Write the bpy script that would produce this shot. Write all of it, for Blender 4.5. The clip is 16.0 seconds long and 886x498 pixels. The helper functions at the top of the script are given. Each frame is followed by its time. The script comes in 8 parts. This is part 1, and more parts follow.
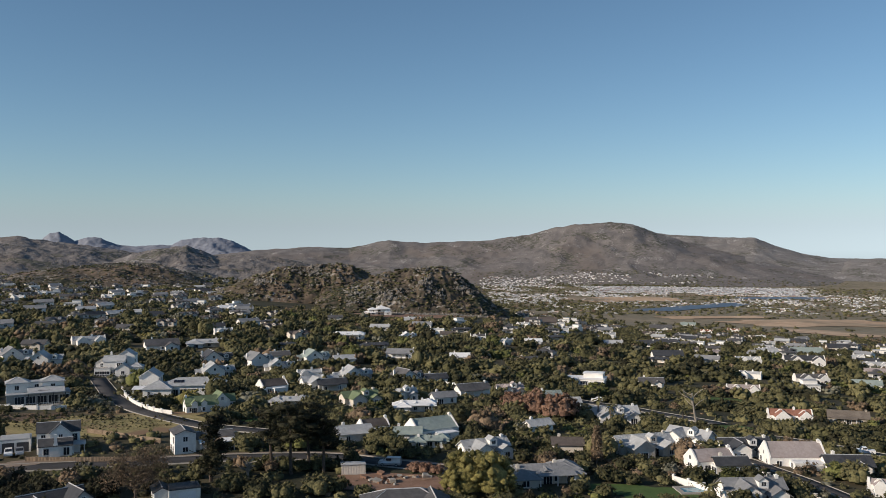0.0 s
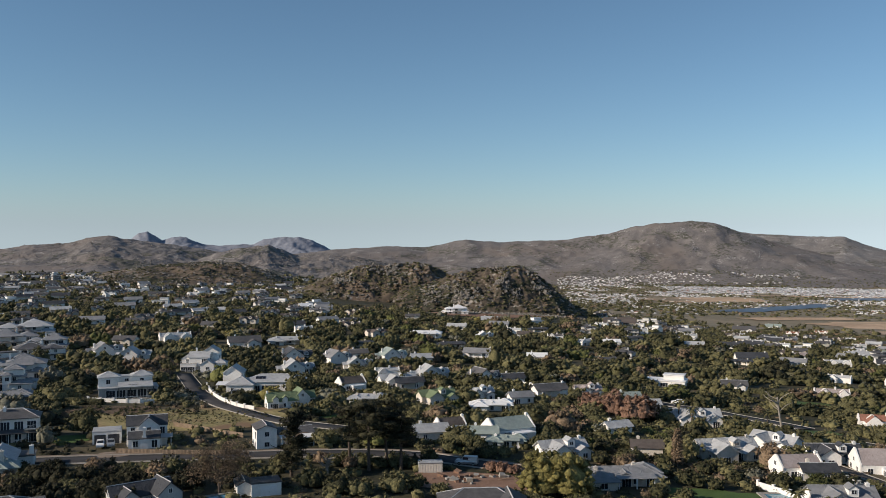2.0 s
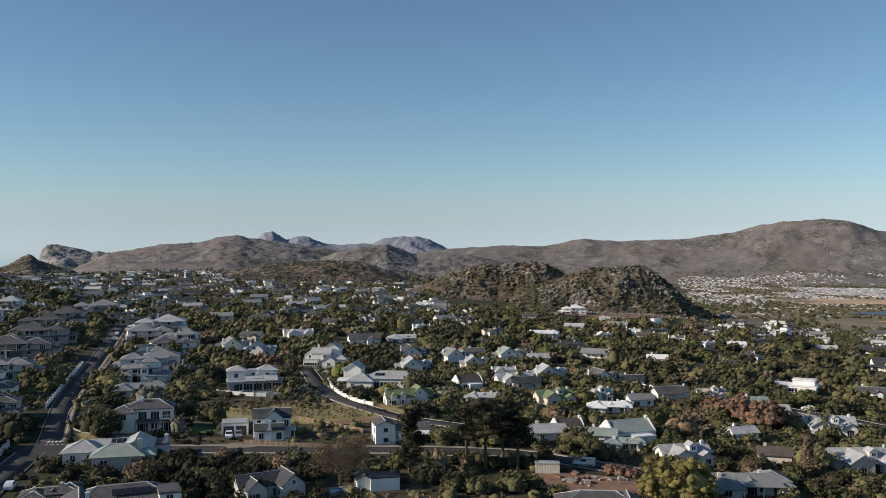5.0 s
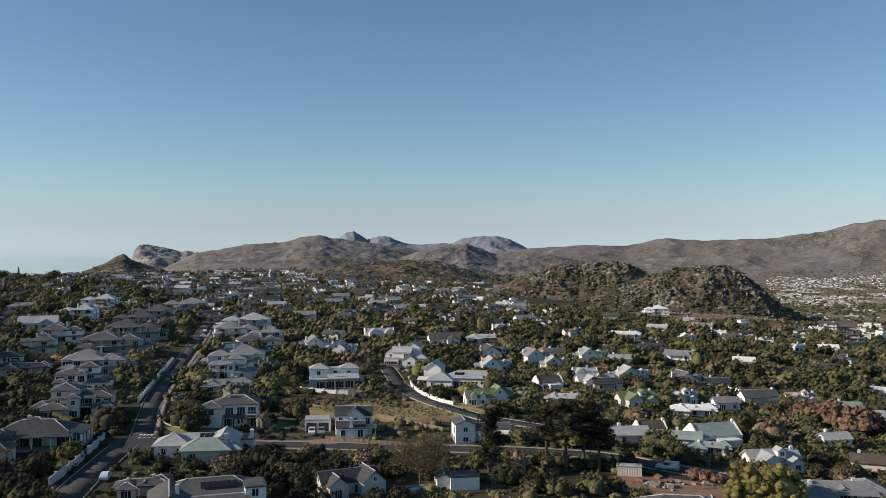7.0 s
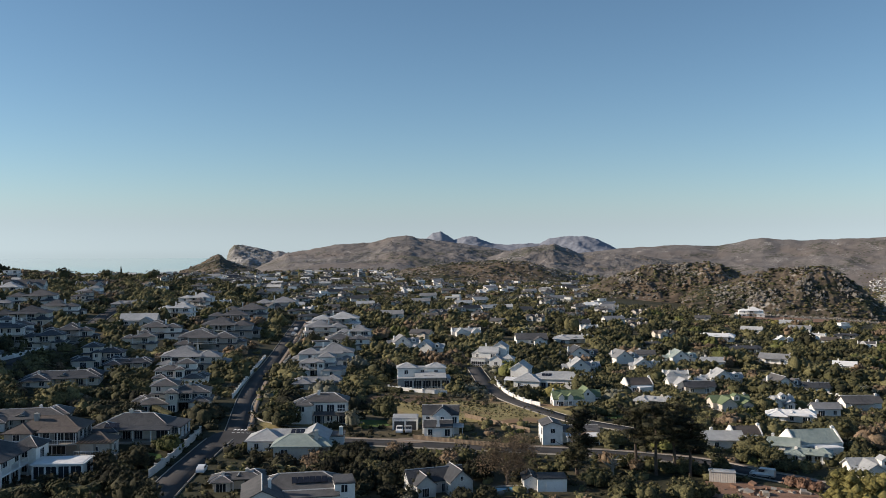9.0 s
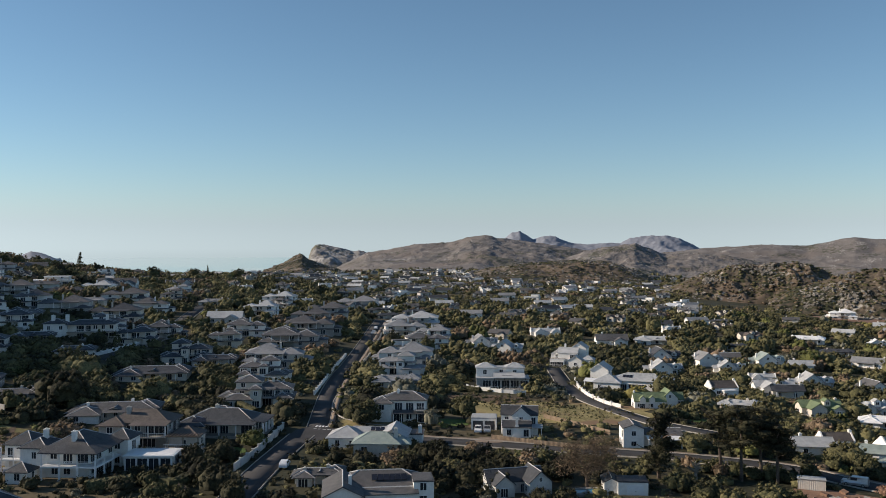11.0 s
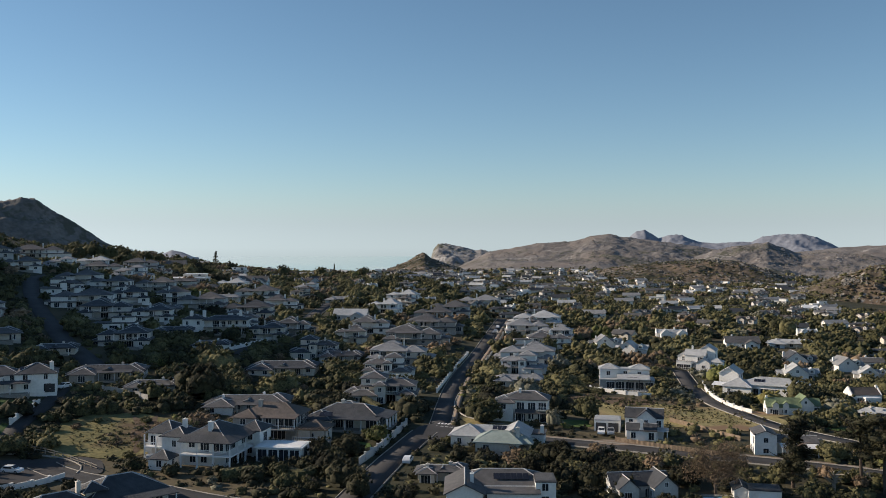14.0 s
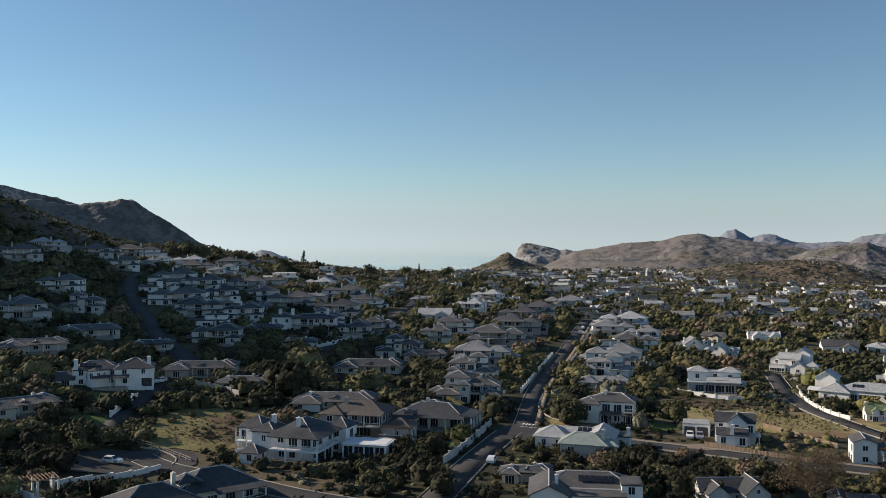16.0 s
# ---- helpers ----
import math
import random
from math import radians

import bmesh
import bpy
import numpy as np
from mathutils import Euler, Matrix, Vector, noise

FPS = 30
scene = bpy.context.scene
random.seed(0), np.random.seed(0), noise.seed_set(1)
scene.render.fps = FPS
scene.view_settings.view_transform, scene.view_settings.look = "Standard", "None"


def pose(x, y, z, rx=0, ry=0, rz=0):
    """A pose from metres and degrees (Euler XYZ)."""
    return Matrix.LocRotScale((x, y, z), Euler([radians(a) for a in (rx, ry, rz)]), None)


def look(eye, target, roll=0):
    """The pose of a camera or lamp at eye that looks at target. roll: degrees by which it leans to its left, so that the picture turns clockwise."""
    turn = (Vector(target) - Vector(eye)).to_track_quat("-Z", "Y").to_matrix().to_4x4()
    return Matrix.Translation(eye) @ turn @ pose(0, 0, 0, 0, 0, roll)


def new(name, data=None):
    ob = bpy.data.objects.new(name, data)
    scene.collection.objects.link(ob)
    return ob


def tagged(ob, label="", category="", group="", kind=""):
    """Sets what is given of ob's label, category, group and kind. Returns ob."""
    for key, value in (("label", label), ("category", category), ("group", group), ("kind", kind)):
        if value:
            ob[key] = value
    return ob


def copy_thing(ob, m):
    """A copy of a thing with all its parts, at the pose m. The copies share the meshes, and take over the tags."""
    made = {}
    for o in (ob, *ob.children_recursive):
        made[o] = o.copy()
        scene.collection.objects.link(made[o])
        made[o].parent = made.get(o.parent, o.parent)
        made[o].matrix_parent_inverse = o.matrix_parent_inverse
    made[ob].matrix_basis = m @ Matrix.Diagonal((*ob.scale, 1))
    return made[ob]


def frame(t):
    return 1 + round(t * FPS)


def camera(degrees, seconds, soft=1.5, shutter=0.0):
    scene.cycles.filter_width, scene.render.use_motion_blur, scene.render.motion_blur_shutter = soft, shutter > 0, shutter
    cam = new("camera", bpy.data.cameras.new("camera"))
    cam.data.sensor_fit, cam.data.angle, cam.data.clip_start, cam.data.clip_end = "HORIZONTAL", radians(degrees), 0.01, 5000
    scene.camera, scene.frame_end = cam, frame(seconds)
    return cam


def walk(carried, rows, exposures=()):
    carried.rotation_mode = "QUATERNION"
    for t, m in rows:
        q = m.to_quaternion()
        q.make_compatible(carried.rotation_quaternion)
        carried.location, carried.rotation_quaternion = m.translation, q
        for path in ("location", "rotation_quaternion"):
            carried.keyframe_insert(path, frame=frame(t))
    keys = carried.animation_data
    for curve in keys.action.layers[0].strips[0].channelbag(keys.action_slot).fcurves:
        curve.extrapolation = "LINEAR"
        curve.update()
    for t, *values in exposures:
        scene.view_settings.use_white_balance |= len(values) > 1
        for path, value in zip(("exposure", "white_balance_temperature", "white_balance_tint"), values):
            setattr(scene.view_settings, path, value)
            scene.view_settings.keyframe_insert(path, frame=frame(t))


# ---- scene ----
# ---- camera and its walk: the eye stays, the view pans to the left ----
EYE = Vector((0.0, 0.0, 47.0))
cam = camera(53.87, 16.0, soft=0.85)
TURNS = [
    (0.0, 0.000, 0.105, 0.054),
    (0.5, 1.244, 0.094, 0.057),
    (1.0, 2.505, 0.086, 0.047),
    (1.5, 3.764, 0.066, 0.046),
    (2.0, 5.046, 0.064, 0.024),
    (2.5, 6.330, 0.062, -0.006),
    (3.0, 7.602, 0.059, -0.020),
    (3.5, 8.867, 0.051, -0.019),
    (4.0, 10.142, 0.035, -0.015),
    (6.5, 16.615, -0.003, 0.019),
    (7.0, 17.938, -0.007, 0.029),
    (7.5, 19.272, -0.006, 0.040),
    (8.0, 20.694, -0.001, 0.052),
    (8.5, 22.180, 0.000, 0.041),
    (9.0, 23.631, 0.004, 0.048),
    (11.5, 30.080, -0.041, 0.011),
    (12.0, 31.397, -0.062, 0.014),
    (12.5, 32.708, -0.052, 0.019),
    (13.0, 34.036, -0.061, 0.003),
    (13.5, 35.398, -0.070, 0.013),
    (14.0, 36.794, -0.075, 0.006),
    (14.5, 38.176, -0.070, -0.016),
    (15.0, 39.561, -0.072, -0.007),
    (15.5, 40.908, -0.093, -0.028),
    (16.0, 42.325, -0.095, -0.035),
]
walk(cam, [(t, pose(EYE.x, EYE.y, EYE.z, 90 + pitch, roll, yaw)) for t, yaw, pitch, roll in TURNS],
     [(0.0, 0.0, 6450, 10), (3.0, 0.08, 6470, 10), (7.0, 0.15, 6500, 10), (9.0, 0.2, 6540, 10), (12.0, 0.22, 6640, 10), (16.0, 0.22, 6720, 10)])

# ---- sky, sun ----
SUN_BEARING, SUN_HEIGHT = -114.0, 23.0
world = bpy.data.worlds.new("sky")
scene.world = world
world.use_nodes = True
wn = world.node_tree.nodes
sky = wn.new("ShaderNodeTexSky")
sky.sky_type, sky.sun_disc = "NISHITA", False
sky.sun_elevation, sky.sun_rotation = radians(SUN_HEIGHT), radians(SUN_BEARING)
sky.altitude, sky.air_density, sky.dust_density, sky.ozone_density = 1000.0, 0.85, 0.0, 1.4
# sea haze: where the sky turns yellow it is whitened towards a pale blue of the same lightness
wl = world.node_tree.links.new
parts, ratio, haze, pale, mixed = (wn.new("ShaderNode" + k) for k in ("SeparateColor", "Math", "MapRange", "VectorMath", "Mix"))
wl(sky.outputs[0], parts.inputs[0])
ratio.operation = "DIVIDE"
wl(parts.outputs[0], ratio.inputs[0])
wl(parts.outputs[2], ratio.inputs[1])
haze.interpolation_type = "SMOOTHSTEP"
haze.inputs["From Min"].default_value, haze.inputs["From Max"].default_value = 0.28, 1.05
haze.inputs["To Max"].default_value = 0.95
wl(ratio.outputs[0], haze.inputs["Value"])
pale.operation = "SCALE"
pale.inputs[0].default_value = (0.688, 0.7, 0.76)
wl(parts.outputs[1], pale.inputs["Scale"])
mixed.data_type = "RGBA"
wl(haze.outputs[0], mixed.inputs["Factor"])
wl(sky.outputs[0], mixed.inputs["A"])
wl(pale.outputs[0], mixed.inputs["B"])
tint = wn.new("ShaderNodeMix")
tint.data_type, tint.blend_type = "RGBA", "MULTIPLY"
tint.inputs["Factor"].default_value, tint.inputs["B"].default_value = 1.0, (0.875, 1.03, 1.035, 1.0)
wl(mixed.outputs["Result"], tint.inputs["A"])
wl(tint.outputs["Result"], wn["Background"].inputs[0])
wn["Background"].inputs[1].default_value = 0.098
sun = new("sun", bpy.data.lights.new("sun", "SUN"))
sun.data.energy, sun.data.angle, sun.data.color = 5.0, radians(0.6), (1.0, 0.86, 0.70)
sb, sh = radians(SUN_BEARING), radians(SUN_HEIGHT)
sun.matrix_world = look((math.sin(sb) * math.cos(sh) * 900, math.cos(sb) * math.cos(sh) * 900, math.sin(sh) * 900), (0, 0, 0))

# ---- materials ----
MATS = {}


def material(name, dark, light, scale=0.3, rough=0.85, fine=3.0, bump=0.0, metal=0.0, island=0.0, speckle=None, third=None, third_scale=0.02, span=0.25, wave=None):
    """Two colours mixed by coarse and fine noise at world size; a third in larger patches; island: spread between loose pieces; wave: ribs a metre."""
    m = bpy.data.materials.new(name)
    m.use_nodes = True
    nt = m.node_tree
    n, link = nt.nodes, nt.links.new
    bsdf = n["Principled BSDF"]
    bsdf.inputs["Roughness"].default_value = rough
    bsdf.inputs["Metallic"].default_value = metal
    bsdf.inputs["Specular IOR Level"].default_value = 0.3
    geo = n.new("ShaderNodeNewGeometry")
    coarse, small = n.new("ShaderNodeTexNoise"), n.new("ShaderNodeTexNoise")
    coarse.inputs["Scale"].default_value, small.inputs["Scale"].default_value = scale, fine
    coarse.inputs["Detail"].default_value = small.inputs["Detail"].default_value = 4.0
    for tex in (coarse, small):
        link(geo.outputs["Position"], tex.inputs["Vector"])
    total = n.new("ShaderNodeMath")
    total.operation = "ADD"
    link(coarse.outputs[0], total.inputs[0])
    link(small.outputs[0], total.inputs[1])
    value = total.outputs[0]
    if island:
        spread = n.new("ShaderNodeMath")
        spread.operation, spread.inputs[1].default_value = "MULTIPLY_ADD", island
        link(geo.outputs["Random Per Island"], spread.inputs[0])
        link(value, spread.inputs[2])
        value = spread.outputs[0]
    rng = n.new("ShaderNodeMapRange")
    rng.inputs["From Min"].default_value, rng.inputs["From Max"].default_value = 1.0 - span, 1.0 + span + island
    link(value, rng.inputs["Value"])
    mix = n.new("ShaderNodeMix")
    mix.data_type = "RGBA"
    mix.inputs["A"].default_value, mix.inputs["B"].default_value = (*dark, 1), (*light, 1)
    link(rng.outputs[0], mix.inputs["Factor"])
    colour = mix.outputs["Result"]
    if third:
        large, step, mix2 = n.new("ShaderNodeTexNoise"), n.new("ShaderNodeMapRange"), n.new("ShaderNodeMix")
        large.inputs["Scale"].default_value, large.inputs["Detail"].default_value = third_scale, 3.0
        link(geo.outputs["Position"], large.inputs["Vector"])
        step.inputs["From Min"].default_value, step.inputs["From Max"].default_value = 0.48, 0.66
        link(large.outputs[0], step.inputs["Value"])
        mix2.data_type = "RGBA"
        mix2.inputs["B"].default_value = (*third, 1)
        link(step.outputs[0], mix2.inputs["Factor"])
        link(colour, mix2.inputs["A"])
        colour = mix2.outputs["Result"]
    for spots in speckle or ():
        # rock or scrub showing through in small, gathered spots
        spot_a, spot_b, both, step3, mix3 = n.new("ShaderNodeTexNoise"), n.new("ShaderNodeTexNoise"), n.new("ShaderNodeMath"), n.new("ShaderNodeMapRange"), n.new("ShaderNodeMix")
        spot_a.inputs["Scale"].default_value, spot_a.inputs["Detail"].default_value = spots[1], 5.0
        spot_b.inputs["Scale"].default_value, spot_b.inputs["Detail"].default_value = spots[1] * 0.09, 2.0
        both.operation = "ADD"
        for tex, slot in ((spot_a, 0), (spot_b, 1)):
            link(geo.outputs["Position"], tex.inputs["Vector"])
            link(tex.outputs[0], both.inputs[slot])
        step3.inputs["From Min"].default_value, step3.inputs["From Max"].default_value = spots[2], spots[2] + 0.12
        link(both.outputs[0], step3.inputs["Value"])
        mix3.data_type = "RGBA"
        mix3.inputs["B"].default_value = (*spots[0], 1)
        link(step3.outputs[0], mix3.inputs["Factor"])
        link(colour, mix3.inputs["A"])
        colour = mix3.outputs["Result"]
    link(colour, bsdf.inputs["Base Color"])
    if bump:
        b = n.new("ShaderNodeBump")
        b.inputs["Strength"].default_value, b.inputs["Distance"].default_value = 0.6, bump
        link(small.outputs[0], b.inputs["Height"])
        if wave:
            tc, w = n.new("ShaderNodeTexCoord"), n.new("ShaderNodeTexWave")
            w.bands_direction, w.inputs["Scale"].default_value = "X", wave
            link(tc.outputs["Object"], w.inputs["Vector"])
            link(w.outputs["Color"], b.inputs["Height"])
        link(b.outputs[0], bsdf.inputs["Normal"])
    MATS[name] = m
    return m


material("ground", (0.017, 0.021, 0.01), (0.058, 0.054, 0.029), 0.06, 0.95, 0.8, 0.25, third=(0.11, 0.088, 0.052), third_scale=0.016)
material("grass", (0.17, 0.15, 0.062), (0.36, 0.295, 0.135), 0.16, 0.95, 1.1, 0.16, third=(0.21, 0.135, 0.08), third_scale=0.07)
# darker grass with the sloping plot's shade in its colour; meadows reuse it
material("rough_grass", (0.115, 0.11, 0.044), (0.25, 0.212, 0.09), 0.16, 0.95, 1.1, 0.16, third=(0.13, 0.09, 0.05), third_scale=0.09)
material("lawn", (0.05, 0.09, 0.025), (0.08, 0.13, 0.035), 0.3, 0.95, 3.0, 0.03)
material("dry_scrub", (0.09, 0.065, 0.045), (0.17, 0.115, 0.075), 0.15, 0.95, 1.8, 0.08)
material("bare_soil", (0.19, 0.11, 0.075), (0.27, 0.17, 0.12), 0.25, 0.95, 2.5, 0.05)
material("asphalt", (0.038, 0.037, 0.039), (0.067, 0.065, 0.067), 0.2, 0.9, 6.0, 0.01)
material("concrete", (0.25, 0.235, 0.21), (0.36, 0.34, 0.31), 0.4, 0.9, 4.0, 0.01)
material("paving", (0.19, 0.15, 0.12), (0.28, 0.22, 0.17), 0.5, 0.9, 5.0, 0.01)
material("sand", (0.42, 0.285, 0.185), (0.58, 0.42, 0.285), 0.01, 0.95, 0.08, third=(0.22, 0.18, 0.12), third_scale=0.006)
material("heath", (0.075, 0.06, 0.045), (0.14, 0.11, 0.085), 0.012, 0.95, 0.07, 2.0, third=(0.06, 0.065, 0.04), third_scale=0.006)
material("marsh", (0.15, 0.135, 0.088), (0.265, 0.215, 0.148), 0.01, 0.95, 0.06)
material("mountain", (0.128, 0.118, 0.114), (0.206, 0.188, 0.18), 0.02, 0.95, 0.16, 4.0, speckle=(((0.085, 0.084, 0.066), 0.075, 1.07), ((0.345, 0.325, 0.31), 0.16, 1.17)), third=(0.17, 0.146, 0.132), third_scale=0.004)
# mountain colour paled for distance haze; the pale dune ridge shares it
material("pale_heath", (0.17, 0.157, 0.148), (0.25, 0.232, 0.22), 0.02, 0.95, 0.16, 4.0, speckle=(((0.12, 0.115, 0.095), 0.075, 1.07), ((0.36, 0.34, 0.325), 0.16, 1.13)))
# mountain rock darkened in its colour to carry the far-left mountains' shade
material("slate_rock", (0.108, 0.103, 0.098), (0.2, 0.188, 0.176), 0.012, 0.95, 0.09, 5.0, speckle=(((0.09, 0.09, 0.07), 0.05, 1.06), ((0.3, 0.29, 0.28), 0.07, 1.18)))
# headland rock, lightened in its colour to stand in for haze
material("cliff", (0.16, 0.155, 0.155), (0.26, 0.25, 0.246), 0.02, 0.95, 0.1, 4.0, speckle=(((0.12, 0.118, 0.09), 0.07, 1.04), ((0.4, 0.385, 0.37), 0.1, 1.12)))
# far peaks: the haze of distance is put into this bluish base colour
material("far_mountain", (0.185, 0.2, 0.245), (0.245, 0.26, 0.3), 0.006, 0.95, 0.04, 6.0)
material("rock", (0.11, 0.101, 0.09), (0.27, 0.247, 0.217), 0.12, 0.9, 0.7, 0.3, island=0.4)
material("hill_scrub", (0.055, 0.048, 0.035), (0.132, 0.102, 0.076), 0.05, 0.95, 0.4, 0.3, speckle=(((0.03, 0.033, 0.018), 0.2, 1.0), ((0.3, 0.275, 0.245), 0.28, 1.13)), third=(0.152, 0.112, 0.083), third_scale=0.02)
# blackish leaves: garden shade put into the colour, and the pines' own tone
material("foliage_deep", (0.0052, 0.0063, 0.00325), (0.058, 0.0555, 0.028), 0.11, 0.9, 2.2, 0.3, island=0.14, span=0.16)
material("foliage_dark", (0.0097, 0.0118, 0.0055), (0.117, 0.111, 0.049), 0.11, 0.9, 2.2, 0.3, island=0.14, span=0.16)
material("foliage_olive", (0.028, 0.029, 0.013), (0.19, 0.173, 0.08), 0.11, 0.9, 2.2, 0.3, island=0.14, span=0.16)
material("foliage_green", (0.0182, 0.0234, 0.00715), (0.164, 0.17, 0.0562), 0.11, 0.9, 2.2, 0.3, island=0.14, span=0.16)
material("foliage_yellow", (0.065, 0.0618, 0.0195), (0.257, 0.222, 0.076), 0.11, 0.9, 2.2, 0.3, island=0.14, span=0.16)
material("foliage_grey", (0.052, 0.054, 0.039), (0.222, 0.216, 0.161), 0.11, 0.9, 2.2, 0.3, island=0.14, span=0.16)
material("foliage_brown", (0.0403, 0.0312, 0.0202), (0.26, 0.187, 0.122), 0.11, 0.9, 2.2, 0.3, island=0.14, span=0.16)
material("foliage_red", (0.085, 0.049, 0.034), (0.3, 0.183, 0.128), 0.11, 0.9, 2.2, 0.3, island=0.14, span=0.16)
material("bark", (0.07, 0.055, 0.045), (0.14, 0.11, 0.09), 0.5, 0.95, 4.0)
material("dead_wood", (0.2, 0.18, 0.155), (0.32, 0.29, 0.25), 0.5, 0.95, 4.0)
material("white_plaster", (0.74, 0.72, 0.685), (0.86, 0.84, 0.805), 0.25, 0.85, 2.0, 0.004)
material("cream_plaster", (0.56, 0.51, 0.44), (0.68, 0.63, 0.56), 0.25, 0.85, 2.0, 0.004)
material("grey_plaster", (0.33, 0.315, 0.295), (0.43, 0.41, 0.385), 0.25, 0.85, 2.0, 0.004)
# hillside shade put into white plaster's colour; elsewhere a plain pale grey
material("pale_plaster", (0.45, 0.44, 0.425), (0.56, 0.55, 0.53), 0.25, 0.85, 2.0, 0.004)
material("stone_wall", (0.23, 0.2, 0.165), (0.4, 0.35, 0.29), 0.5, 0.9, 3.0, 0.03)
material("white_paint", (0.74, 0.74, 0.74), (0.82, 0.82, 0.82), 0.5, 0.6, 4.0)
material("roof_grey", (0.075, 0.074, 0.077), (0.125, 0.122, 0.124), 0.15, 0.7, 1.0, 0.02, wave=8.0)
material("roof_light", (0.34, 0.35, 0.36), (0.46, 0.47, 0.48), 0.15, 0.7, 1.0, 0.02, wave=8.0)
material("roof_dark", (0.04, 0.043, 0.05), (0.07, 0.074, 0.083), 0.15, 0.7, 1.0, 0.02, wave=8.0)
material("roof_mid", (0.19, 0.195, 0.205), (0.27, 0.275, 0.285), 0.15, 0.7, 1.0, 0.02, wave=8.0)
material("roof_brown", (0.085, 0.072, 0.066), (0.13, 0.11, 0.1), 0.2, 0.8, 1.5, 0.02, wave=4.0)
material("roof_pink", (0.3, 0.255, 0.245), (0.4, 0.345, 0.33), 0.2, 0.8, 1.5, 0.02, wave=4.0)
material("roof_red", (0.25, 0.115, 0.08), (0.34, 0.17, 0.12), 0.2, 0.85, 1.5, 0.02, wave=4.0)
material("roof_green", (0.14, 0.18, 0.1), (0.2, 0.25, 0.14), 0.2, 0.6, 1.0, 0.02, wave=8.0)
material("roof_sage", (0.24, 0.29, 0.27), (0.33, 0.38, 0.355), 0.2, 0.6, 1.0, 0.02, wave=8.0)
material("roof_white", (0.68, 0.69, 0.7), (0.8, 0.8, 0.8), 0.2, 0.6, 1.0, 0.01, wave=8.0)
material("thatch", (0.12, 0.1, 0.085), (0.21, 0.18, 0.15), 0.4, 0.95, 3.0, 0.05)
material("dark_glass", (0.018, 0.022, 0.028), (0.04, 0.046, 0.055), 0.4, 0.12, 2.0)
material("solar", (0.012, 0.014, 0.022), (0.025, 0.028, 0.04), 0.5, 0.2, 2.0)
material("timber", (0.16, 0.11, 0.075), (0.27, 0.19, 0.13), 0.8, 0.85, 5.0)
material("fence_timber", (0.2, 0.15, 0.108), (0.32, 0.245, 0.175), 0.8, 0.9, 5.0)
material("dark_metal", (0.05, 0.05, 0.055), (0.08, 0.08, 0.085), 0.5, 0.5, 4.0, metal=0.6)
material("rubber", (0.015, 0.015, 0.016), (0.03, 0.03, 0.03), 0.5, 0.9, 4.0)
material("white_car", (0.72, 0.73, 0.74), (0.8, 0.8, 0.81), 0.5, 0.25, 3.0)
material("silver_car", (0.38, 0.39, 0.41), (0.46, 0.47, 0.49), 0.5, 0.3, 3.0, metal=0.5)
material("lake", (0.08, 0.105, 0.14), (0.1, 0.13, 0.17), 0.003, 0.45, 0.03)
material("pool", (0.05, 0.18, 0.26), (0.08, 0.24, 0.32), 0.3, 0.08, 2.0)
# sea paled towards the horizon sky: haze put into its base colour
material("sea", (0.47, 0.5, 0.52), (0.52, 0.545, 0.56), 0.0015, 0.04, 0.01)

# ---- the lie of the land ----
BEARINGS = np.array([-90.0, -75.0, -60.0, -45.0, -30.0, -15.0, 0.0, 15.0, 35.0])
RANGES = np.array([0.0, 120.0, 200.0, 300.0, 450.0, 700.0, 1000.0, 1500.0, 2200.0, 3400.0, 5000.0])
HEIGHTS = np.array([
    (0, 0, 0, 0, 0, 0, 0, 0, 0),
    (3, 1, 0, 0, 0, 0, 0, 0, 0),
    (14, 6, 1, 1, 1, 1, 0, -1, -3),
    (40, 22, 13, 7, 3, 1, -2, -7, -11),
    (80, 44, 29, 17, 7, 1, -4, -13, -19),
    (120, 88, 44, 24, 10, 2, -6, -24, -34),
    (140, 110, 38, 19, 9, 2, -20, -45, -54),
    (120, 100, 20, 0, 10, 0, -60, -75, -82),
    (70, 60, 0, -40, -20, -50, -82, -86, -87),
    (0, 0, 0, -20, -60, -80, -86, -87, -87),
    (0, 0, 0, 0, 0, 0, 0, 0, 0),
], dtype=float)


